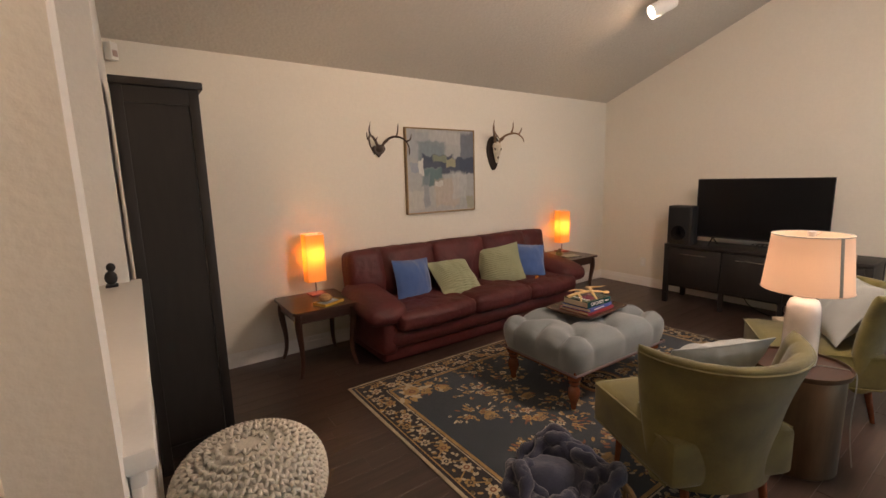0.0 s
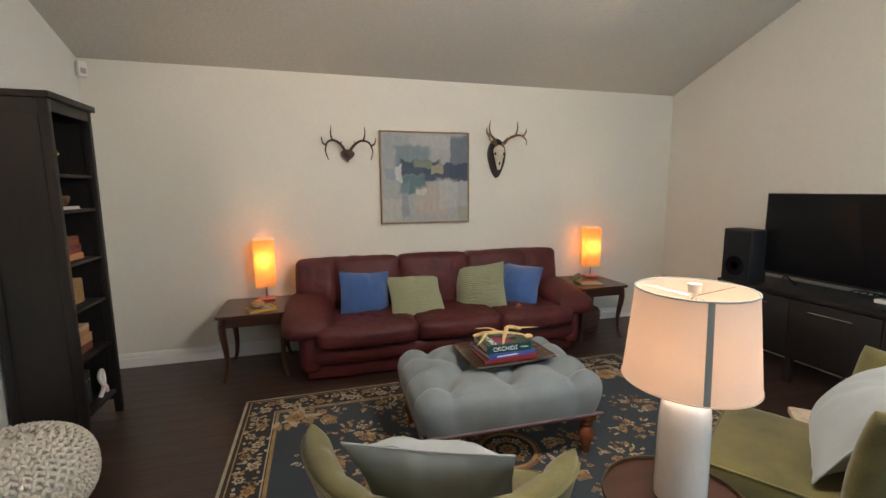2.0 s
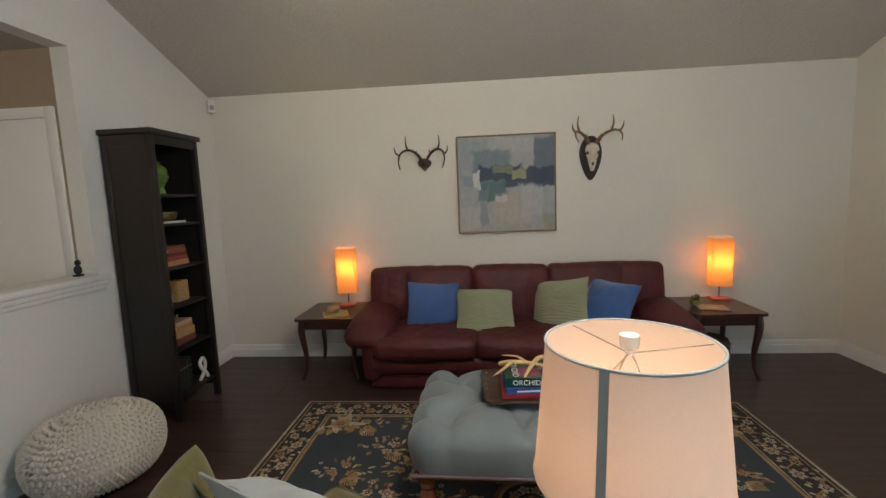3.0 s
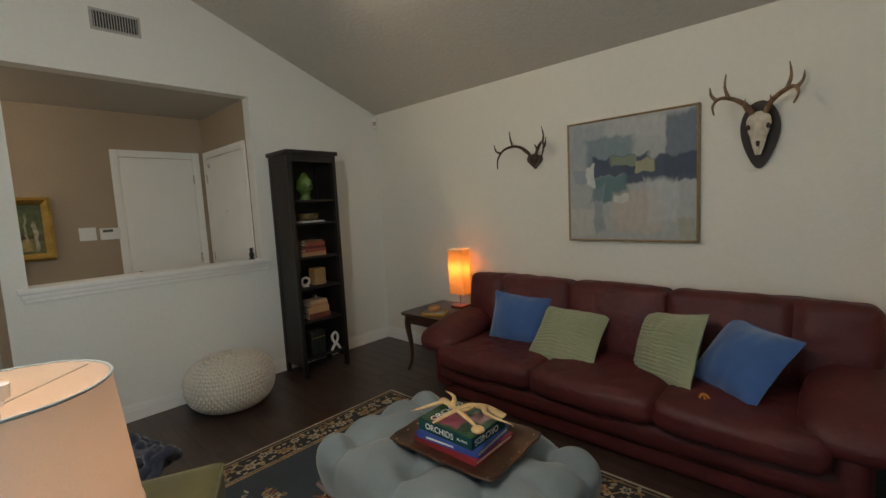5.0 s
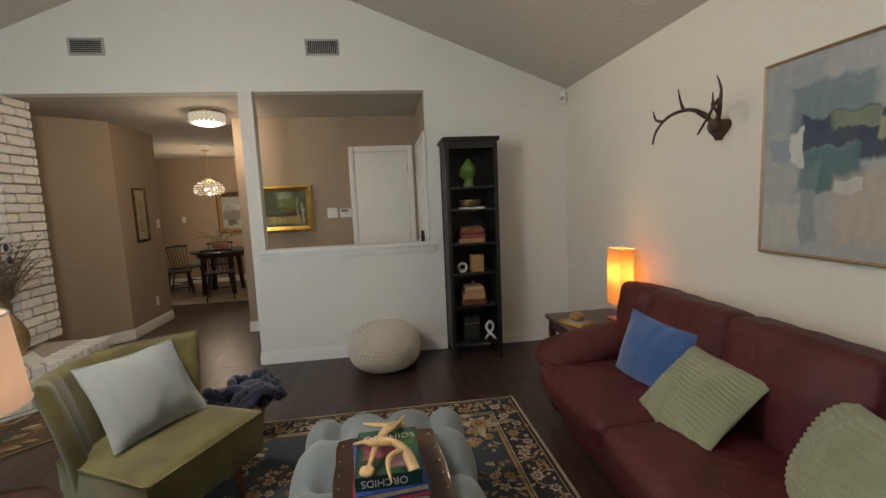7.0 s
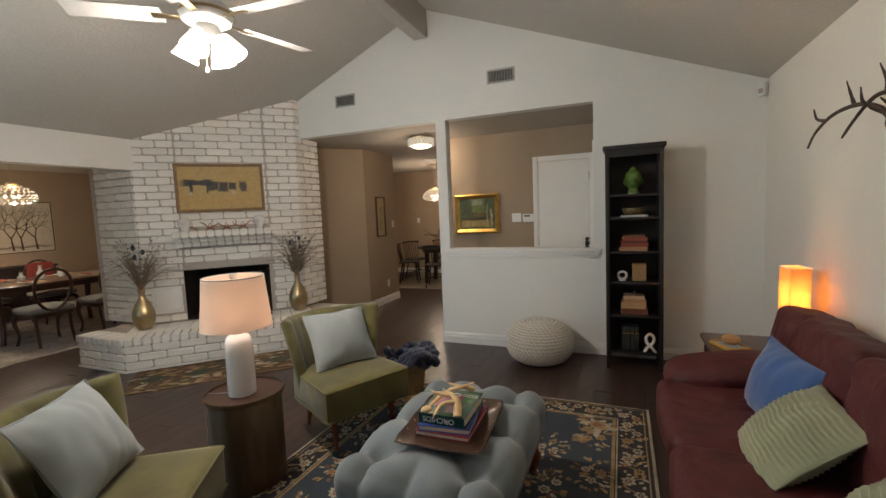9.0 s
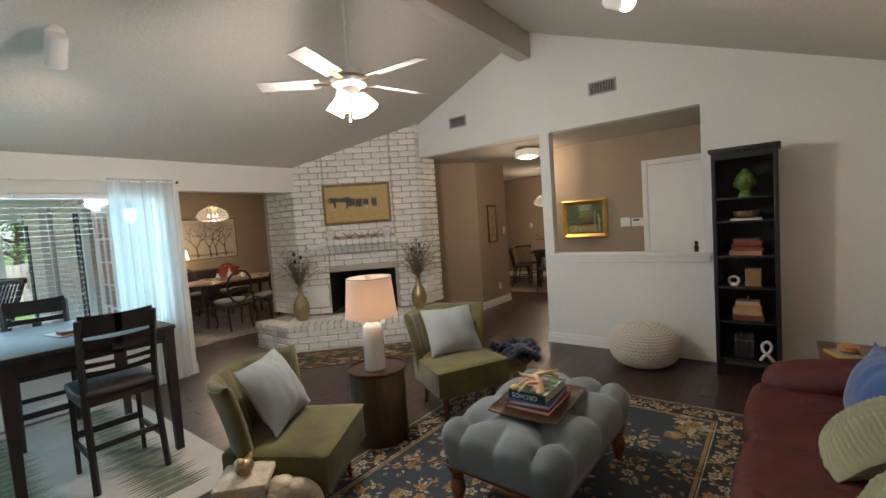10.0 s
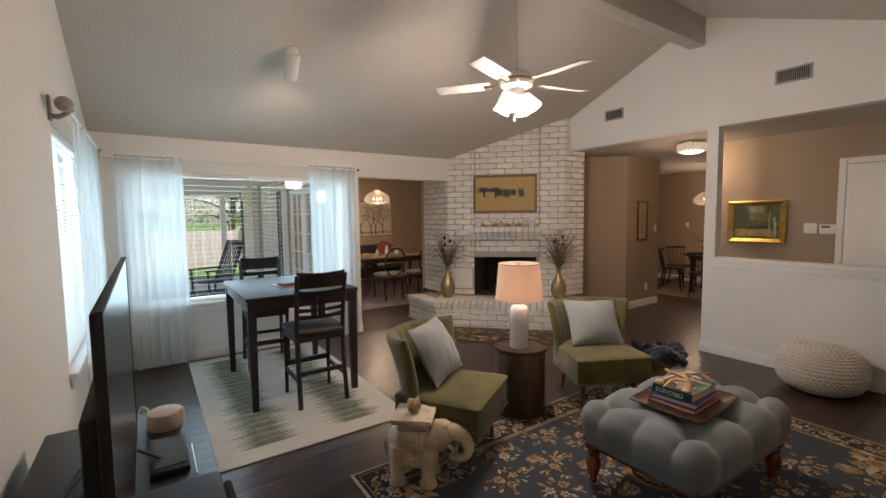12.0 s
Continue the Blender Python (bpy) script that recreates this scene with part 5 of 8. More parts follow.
def throw_basket():
    b = thing("throw_basket", pose(1.73, 1.33, 0), "round tan wicker basket beside the slipper chair", "basket")
    R = lambda z: 0.15 + 0.16 * z
    for k in range(30):
        a = 2 * math.pi * k / 30
        part("stake", Tube([(R(z) * math.cos(a), R(z) * math.sin(a), z) for z in (0.0, 0.08, 0.16, 0.245)], 0.004, 5), WICKER, b)
    for j in range(13):
        z = 0.008 + j * 0.019
        part("weaver", Tube([((R(z) + 0.005 * (1 if (k + j) % 2 else -1)) * math.cos(2 * math.pi * k / 60), (R(z) + 0.005 * (1 if (k + j) % 2 else -1)) * math.sin(2 * math.pi * k / 60), z) for k in range(61)], 0.006, 5), WICKER, b)
    part("rim", Tube([(R(0.255) * math.cos(a), R(0.255) * math.sin(a), 0.255) for a in np.linspace(0, 2 * math.pi, 41)], 0.011, 7), WICKER, b)
    part("bottom", Lathe([(0.148, 0.002), (0.148, 0.01)], 30), WICKER, b)
    return b


throw_basket()
thr = thing("throw_blanket", pose(1.73, 1.35, 0.0), "navy chunky knit blanket heaped in the basket", "blanket")
rng = random.Random(4)
bm = bmesh.new()
ball(bm, (0, 0, 0.22), 0.165, 24, 14, (1, 1, 0.62))
ball(bm, (-0.08, 0.09, 0.26), 0.13, 24, 14, (1.1, 1, 0.75))
for v in bm.verts:
    v.co += v.co.normalized() * 0.030 * noise.noise(v.co * 11)
for q in range(13):
    a0 = rng.uniform(0, 6.28)
    c = Vector((-0.04 + rng.uniform(-0.05, 0.05), 0.05 + rng.uniform(-0.05, 0.05), 0.28))
    pts = []
    for k in range(7):
        a = a0 + k * 0.42
        r = 0.16 + 0.035 * math.sin(k * 1.7 + q)
        pts.append(c + Vector((r * math.cos(a), r * math.sin(a), 0.075 - 0.11 * abs(k - 3) / 3 + 0.02 * math.sin(q * 2 + k))))
    path = smooth_path(pts, 5)
    tube(bm, path, [0.026 + 0.006 * math.sin(i * 1.6) for i in range(len(path))], 8)
part("knit_folds", bm, NAVY, thr, smooth=70)

# ---- television wall ----
def tv_stand():
    s = thing("tv_stand", pose(0, 0, 0), "long black-brown TV bench on legs with drawers and steel handles", "tv stand")
    x0, x1, y0, y1 = 5.36, 5.83, 1.20, 2.95
    part("top", Box(x0 - 0.005, x1, y0, y1, 0.655, 0.69, 0.004), BLACKWOOD, s)
    part("body", Box(x0 + 0.025, x1 - 0.005, y0 + 0.005, y1 - 0.005, 0.20, 0.655), BLACKWOOD, s)
    for k in range(3):
        a, b = y0 + 0.05 + k * 0.552, y0 + 0.05 + k * 0.552 + 0.546
        d = part("drawer_front", Box(x0 + 0.004, x0 + 0.024, a, b, 0.225, 0.645, 0.002), BLACKWOOD, s)
        part("handle", Tube([(x0 - 0.018, a + 0.14, 0.585), (x0 - 0.018, b - 0.14, 0.585)], 0.005, 8), CHROME, d, "slim brushed steel handle")
    for x in (x0, x1 - 0.05):
        for y in (y0, y1 - 0.05):
            part("leg", Box(x, x + 0.05, y, y + 0.05, 0, 0.655, 0.003), BLACKWOOD, s)
    for y in (1.80, 2.33):
        part("middle_leg", Box(x0 + 0.04, x0 + 0.08, y, y + 0.04, 0, 0.2), BLACKWOOD, s)
    return s


tv_stand()
tv = thing("television", pose(5.515, 2.115, 0.69, 0, 0, 0.6), "large black flat-screen television, switched off, on the TV bench", "television")
part("casing", Box(0.006, 0.013, -0.575, 0.575, 0.09, 0.72, 0.002), BLACKPLASTIC, tv)
part("back_housing", Box(0.013, 0.05, -0.44, 0.44, 0.11, 0.52, 0.012), BLACKPLASTIC, tv)
part("screen", Box(-0.001, 0.006, -0.570, 0.570, 0.105, 0.716), SCREEN, tv, "glossy dark screen")
part("bezel", join(Box(-0.003, 0.006, -0.576, -0.570, 0.09, 0.722), Box(-0.003, 0.006, 0.570, 0.576, 0.09, 0.722), Box(-0.003, 0.006, -0.57, 0.57, 0.716, 0.722), Box(-0.003, 0.006, -0.57, 0.57, 0.09, 0.105)), BLACKPLASTIC, tv)
for y in (-0.40, 0.40):
    part("stand_foot", Tube([(-0.09, y, 0.006), (0.02, y, 0.09), (0.14, y, 0.006)], 0.007, 8), BLACKPLASTIC, tv)
spk = thing("loudspeaker", pose(5.495, 2.80, 0.69), "black bookshelf loudspeaker beside the television", "speaker")
part("cabinet", Box(-0.13, 0.04, -0.13, 0.13, 0, 0.43, 0.010), BLACKPLASTIC, spk)
part("grille", Box(-0.144, -0.131, -0.112, 0.112, 0.015, 0.415, 0.005), material("speaker_cloth", (0.010, 0.010, 0.011), 0.95, grain=0.3, grain_scale=400), spk)
part("woofer", moved(Lathe([(0.03, 0.0), (0.078, 0.006), (0.082, 0.0)], 28), pose(-0.145, 0, 0.13, 0, -90, 0)), SCREEN, spk)
rt = thing("network_puck", pose(5.43, 1.39, 0.69), "round off-white network box on the TV bench", "router")
# warm lamplight on the side is put into the shell's tan colour
part("shell", Lathe([(0.062, 0.0), (0.066, 0.006), (0.066, 0.060), (0.062, 0.066)], 32), material("warm_tinted_fabric", (0.46, 0.36, 0.27), 0.9, grain=0.15, grain_scale=200, bump=0.3), rt)
part("top_disc", Lathe([(0.062, 0.0662), (0.060, 0.0675), (0.001, 0.0675)], 32), material("beige_disc", (0.50, 0.42, 0.36), 0.6), rt)
tab = thing("media_box", pose(5.435, 1.68, 0.69), "flat dark media box with glossy lid on the TV bench", "media player")
part("case", Box(-0.065, 0.05, -0.14, 0.14, 0, 0.022, 0.004), BLACKPLASTIC, tab)
part("lid", Box(-0.055, 0.035, -0.12, 0.11, 0.0222, 0.025), material("grey_gloss", (0.06, 0.075, 0.085), 0.15), tab)
adapter = solid("power_adapter", Box(5.60, 5.66, 1.92, 1.99, 0.691, 0.72, 0.006), WHITEPLASTIC, "small white power adapter among cables", "adapter")
for k in range(5):
    q = random.Random(k)
    pts = [(5.60 + 0.02 * k, 1.50 + 0.12 * k, 0.698), (5.68, 1.62 + 0.1 * k + q.uniform(-0.1, 0.1), 0.70 + 0.012 * k), (5.74, 1.9 + q.uniform(-0.15, 0.15), 0.702), (5.80, 2.05 + 0.04 * k, 0.71), (5.845, 2.15 + 0.03 * k, 0.55), (5.86, 2.2 + 0.02 * k, 0.30)]
    solid("cable", Tube(smooth_path(pts, 6), 0.0045, 6), BLACKPLASTIC, "black cable trailing behind the television", "cable", "cables behind the television")
for k in range(3):
    pts = [(5.86, 2.3 - 0.3 * k, 0.10), (5.80, 2.2 - 0.3 * k, 0.02), (5.65, 2.0 - 0.2 * k, 0.006), (5.62, 1.75 - 0.1 * k, 0.006), (5.78, 1.55 - 0.1 * k, 0.02), (5.86, 1.5, 0.15)]
    solid("cable", Tube(smooth_path(pts, 6), 0.0045, 6), BLACKPLASTIC, "black cable looped on the floor under the bench", "cable", "cables behind the television")


def belly_basket(m, r, h, label):
    b = thing("woven_basket", m, label, "basket", "stacked woven baskets")
    pale = material("white_dipped_seagrass", (0.52, 0.50, 0.46), 0.9, grain=0.3, grain_scale=60, bump=0.6)
    prof = [(r * 0.7, 0), (r * 0.95, h * 0.25), (r, h * 0.45), (r * 0.86, h * 0.75), (r * 0.74, h)]
    n = 11
    for k in range(n):
        z = h * (k + 0.5) / n
        rr = float(np.interp(z / h, [0, 0.25, 0.45, 0.75, 1], [0.7, 0.95, 1.0, 0.86, 0.74])) * r
        part("coil", Tube([(rr * math.cos(a), rr * math.sin(a), z) for a in np.linspace(0, 2 * math.pi, 33)], h / n * 0.62, 6), pale if k % 6 != 3 else WICKER, b)
    part("bottom", Lathe([(r * 0.7, 0.001), (r * 0.7, 0.012)], 24), pale, b)
    for s in (-1, 1):
        part("handle", Tube(smooth_path([(s * r * 0.72, -0.05, h), (s * r * 0.80, -0.04, h + 0.045), (s * r * 0.80, 0.04, h + 0.045), (s * r * 0.72, 0.05, h)], 5), 0.007, 6), pale, b)
    return b


belly_basket(pose(5.62, 0.99, 0), 0.25, 0.20, "wide white and tan woven belly basket on the floor")
belly_basket(pose(5.62, 0.99, 0.205, 0, 0, 50), 0.19, 0.20, "white woven basket stacked on a wider one")
belly_basket(pose(5.62, 0.99, 0.41, 0, 0, 20), 0.15, 0.16, "small white woven basket on top of the stack")


# ---- elephant stool ----
def elephant():
    """Faces +x."""
    bm = bmesh.new()
    def blob(c, r, s=(1, 1, 1), seg=20, rings=12):
        ball(bm, c, r, seg, rings, s)
    blob((-0.03, 0, 0.255), 0.13, (1.25, 0.86, 0.92), 28, 18)
    blob((0.135, 0, 0.285), 0.085, (1.0, 0.95, 1.15), 24, 16)
    blob((0.155, 0, 0.345), 0.05, (1.1, 1.1, 0.8))
    tube(bm, smooth_path([(0.17, 0, 0.31), (0.225, 0, 0.315), (0.285, 0, 0.285), (0.315, 0, 0.225), (0.295, 0, 0.165), (0.24, 0, 0.145), (0.205, 0, 0.165)], 6), lerp_list([0.058, 0.050, 0.041, 0.034, 0.030, 0.027, 0.024], 37), 14)
    for s in (-1, 1):
        for x in (-0.115, 0.075):
            lathe(bm, [(0.044, 0.0), (0.052, 0.008), (0.050, 0.03), (0.042, 0.05), (0.044, 0.12), (0.054, 0.20), (0.05, 0.25)], 18, (x, s * 0.072))
            for k in range(3):
                a = -0.7 + 0.7 * k
                blob((x + 0.046 * math.cos(a), s * 0.072 + 0.046 * math.sin(a), 0.012), 0.012, (1, 1, 0.9), 8, 6)
        blob((0.105, s * 0.082, 0.285), 0.07, (0.55, 0.26, 0.95))
        tube(bm, smooth_path([(0.19, s * 0.035, 0.25), (0.23, s * 0.048, 0.215), (0.25, s * 0.048, 0.235)], 4), [0.012] * 8 + [0.006], 8)
        # saddle cloth with a raised border
        box(bm, -0.115, 0.045, s * 0.102 - 0.006, s * 0.102 + 0.010, 0.125, 0.34, 0.006)
        for x in (-0.105, 0.035):
            box(bm, x - 0.007, x + 0.007, s * 0.114 - 0.004, s * 0.114 + 0.004, 0.14, 0.335, 0.003)
        for k in range(9):
            blob((-0.095 + k * 0.0155, s * 0.113, 0.142), 0.0065, (1, 0.7, 1.4), 8, 6)
        for k in range(26):
            blob((-0.085 + 0.1 * ((k * 0.618) % 1), s * 0.113, 0.175 + 0.145 * k / 26), 0.008, (1.3, 0.5, 1), 8, 5)
    tube(bm, smooth_path([(-0.19, 0, 0.27), (-0.205, 0, 0.2), (-0.19, 0.02, 0.12)], 4), [0.012] * 8 + [0.006], 8)
    box(bm, -0.115, 0.075, -0.085, 0.085, 0.335, 0.385, 0.012)
    box(bm, -0.145, 0.105, -0.12, 0.12, 0.39, 0.425, 0.007)
    return bm


ELEPH = pose(4.21, 1.37, 0.011, 0, 0, 138) @ Matrix.Scale(0.94, 4)
solid("elephant_stool", elephant(), PLASTER, "ivory ceramic elephant garden stool with raised curled trunk", "statue", m=ELEPH, smooth=55)
solid("bird_ornament", join(ball(bmesh.new(), (0, 0, 0.028), 0.030, 18, 12, (1.25, 0.95, 0.9)), ball(bmesh.new(), (0.034, 0.0, 0.058), 0.017, 14, 10, (1.1, 1, 0.9)), Tube([(-0.03, 0, 0.036), (-0.055, 0, 0.05)], [0.014, 0.004], 8), Tube([(0.048, 0, 0.06), (0.062, 0, 0.054)], [0.006, 0.001], 6)), BRASS, "small gold bird ornament on the elephant stool", "ornament", m=ELEPH @ pose(-0.02, 0.0, 0.4255, 0, 0, -100) @ Matrix.Scale(1.45, 4), smooth=60)


# ---- counter-height table and chairs ----
def counter_table():
    t = thing("counter_table", pose(0, 0, 0.011), "espresso wooden counter-height table by the window", "table")
    x0, x1, y0, y1 = 3.94, 4.86, -1.29, -0.09
    part("tabletop", Box(x0, x1, y0, y1, 0.885, 0.915, 0.005), ESPRESSO, t)
    for a, b, c, d in ((x0 + 0.05, x1 - 0.05, y0 + 0.02, y0 + 0.04), (x0 + 0.05, x1 - 0.05, y1 - 0.04, y1 - 0.02), (x0 + 0.02, x0 + 0.04, y0 + 0.05, y1 - 0.05), (x1 - 0.04, x1 - 0.02, y0 + 0.05, y1 - 0.05)):
        part("apron", Box(a, b, c, d, 0.80, 0.885), ESPRESSO, t)
    for x in (x0 + 0.01, x1 - 0.075):
        for y in (y0 + 0.01, y1 - 0.075):
            bm = Box(x, x + 0.065, y, y + 0.065, 0, 0.885)
            for v in bm.verts:
                if v.co.z < 0.1:
                    v.co.x = x + 0.0325 + (v.co.x - x - 0.0325) * 0.72
                    v.co.y = y + 0.0325 + (v.co.y - y - 0.0325) * 0.72
            part("leg", bm, ESPRESSO, t)
    return t


counter_table()


def counter_chair(m, label):
    """Faces +y."""
    c = thing("counter_chair", m, label, "chair", "counter chairs")
    part("seat", moved(cushion_block(0.43, 0.42, 0.055, 0.025, 8, 0.012), pose(0, 0, 0.605)), material("dark_seat_pad", (0.035, 0.026, 0.022), 0.55, grain=0.2, stain=0.2, bump=0.2), c, "dark padded seat")
    part("seat_frame", Box(-0.205, 0.205, -0.20, 0.20, 0.53, 0.58), ESPRESSO, c)
    for s in (-1, 1):
        part("front_leg", Tube([(s * 0.185, 0.185, 0.56), (s * 0.19, 0.195, 0.0)], [0.024, 0.019], 4), ESPRESSO, c)
        path = smooth_path([(s * 0.195, -0.245, 0.0), (s * 0.19, -0.20, 0.35), (s * 0.19, -0.195, 0.62), (s * 0.192, -0.225, 0.85), (s * 0.195, -0.275, 1.08)], 4)
        part("back_post", Tube(path, 0.021, 4), ESPRESSO, c)
        part("side_stretcher", Box(s * 0.19 - 0.009, s * 0.19 + 0.009, -0.20, 0.185, 0.20, 0.235), ESPRESSO, c)
    part("foot_rail", Box(-0.185, 0.185, 0.182, 0.204, 0.24, 0.285), ESPRESSO, c)
    part("back_stretcher", Box(-0.185, 0.185, -0.222, -0.204, 0.26, 0.295), ESPRESSO, c)
    def rail(z0, z1, y, bow=0.02):
        bm = sheet(lambda u, v: (-0.195 + 0.39 * u, y - bow * (1 - (2 * u - 1) ** 2), z0 + (z1 - z0) * v + (0.012 * (2 * u - 1) ** 2 * v)), 12, 2)
        r = bmesh.ops.solidify(bm, geom=bm.faces[:], thickness=0.018)
        return bm
    part("top_rail", rail(0.975, 1.095, -0.265), ESPRESSO, c)
    part("slat", rail(0.905, 0.945, -0.245), ESPRESSO, c)
    part("slat", rail(0.835, 0.860, -0.228), ESPRESSO, c)
    part("slat", rail(0.775, 0.800, -0.215), ESPRESSO, c)
    part("slat", rail(0.715, 0.745, -0.206), ESPRESSO, c)
    part("splat", Box(-0.03, 0.03, -0.246, -0.224, 0.735, 0.91, 0.003), ESPRESSO, c)
    return c


counter_chair(pose(4.32, -0.19, 0.011, 0, 0, 180), "espresso ladder-back counter chair pushed up to the table")
counter_chair(pose(4.47, -1.34, 0.011, 0, 0, -4), "espresso ladder-back counter chair on the window side")
lap = thing("folder", pose(4.36, -0.62, 0.9265, 0, 0, 8), "thin pale folder with a wooden box lying on the table", "folder")
part("sheet_stack", Box(-0.19, 0.17, -0.14, 0.13, 0, 0.006, 0.001), material("pale_paper", (0.30, 0.28, 0.25), 0.5, stain=0.1), lap)
part("box", Box(-0.04, 0.14, -0.02, 0.09, 0.0063, 0.03, 0.003), material("reddish_box", (0.12, 0.05, 0.035), 0.5, grain=0.2), lap)
solid("pen", Tube([(4.10, -0.40, 0.932), (4.24, -0.36, 0.932)], 0.006, 8), BLACKPLASTIC, "dark pen on the counter table", "pen")


# ---- rugs ----
RUGBLUE = material("rug_blue_pile", (0.029, 0.039, 0.050), 0.95, grain=0.25, grain_scale=160, stain=0.15, stain_scale=5, bump=0.5, bump_scale=260, sheen=0.08)
RUGDARK = material("rug_dark_pile", (0.022, 0.020, 0.022), 0.95, grain=0.3, grain_scale=160, stain=0.15, bump=0.5, bump_scale=260, sheen=0.05)
RUGGOLD = material("rug_gold_pile", (0.33, 0.21, 0.085), 0.95, grain=0.3, grain_scale=120, stain=0.3, stain_scale=12, bump=0.5, bump_scale=260, sheen=0.05)
RUGCREAM = material("rug_cream_pile", (0.43, 0.36, 0.25), 0.95, grain=0.25, grain_scale=120, stain=0.25, stain_scale=12, bump=0.5, bump_scale=260, sheen=0.05)
RUGROSE = material("rug_rust_pile", (0.20, 0.085, 0.045), 0.95, grain=0.3, grain_scale=120, stain=0.2, bump=0.5, sheen=0.05)


class Motifs:
    """Collects flat tufted shapes, one mesh for each yarn colour."""
    def __init__(self, z):
        self.z, self.sets = z, {}

    def poly(self, key, pts, lift=0.0):
        v, f = self.sets.setdefault(key, ([], []))
        n = len(v)
        v.extend((x, y, self.z + lift) for x, y in pts)
        f.append(tuple(range(n, n + len(pts))))

    def petal(self, key, x, y, a, length, width, lift=0.0):
        c, s = math.cos(a), math.sin(a)
        self.poly(key, [(x + c * p * length - s * q * width, y + s * p * length + c * q * width) for p, q in ((0, -0.18), (0.35, -0.5), (0.75, -0.42), (1, 0), (0.75, 0.42), (0.35, 0.5), (0, 0.18))], lift)

    def disc(self, key, x, y, r, n=10, lift=0.0):
        self.poly(key, [(x + r * math.cos(2 * math.pi * k / n), y + r * math.sin(2 * math.pi * k / n)) for k in range(n)], lift)

    def stem(self, key, pts, w, lift=0.0):
        for (x0, y0), (x1, y1) in zip(pts, pts[1:]):
            d = math.hypot(x1 - x0, y1 - y0) or 1
            nx, ny = -(y1 - y0) / d * w, (x1 - x0) / d * w
            self.poly(key, [(x0 - nx, y0 - ny), (x1 - nx, y1 - ny), (x1 + nx, y1 + ny), (x0 + nx, y0 + ny)], lift)

    def flower(self, x, y, r, outer, inner, n=7, turn=0.0, lift=0.0):
        for k in range(n):
            self.petal(outer, x, y, turn + 2 * math.pi * k / n, r, r * 0.62, lift + 0.00002 * k)
        self.disc(inner, x, y, r * 0.42, 9, lift + 0.0004)
        self.disc(outer, x, y, r * 0.20, 7, lift + 0.0008)

    def put(self, parent, mats):
        for key, (v, f) in self.sets.items():
            me = bpy.data.meshes.new("motif")
            me.from_pydata(v, [], f)
            me.materials.append(mats[key])
            ob = new("motif_" + key, me)
            ob.parent = parent
            ob["kind"] = "stuff"


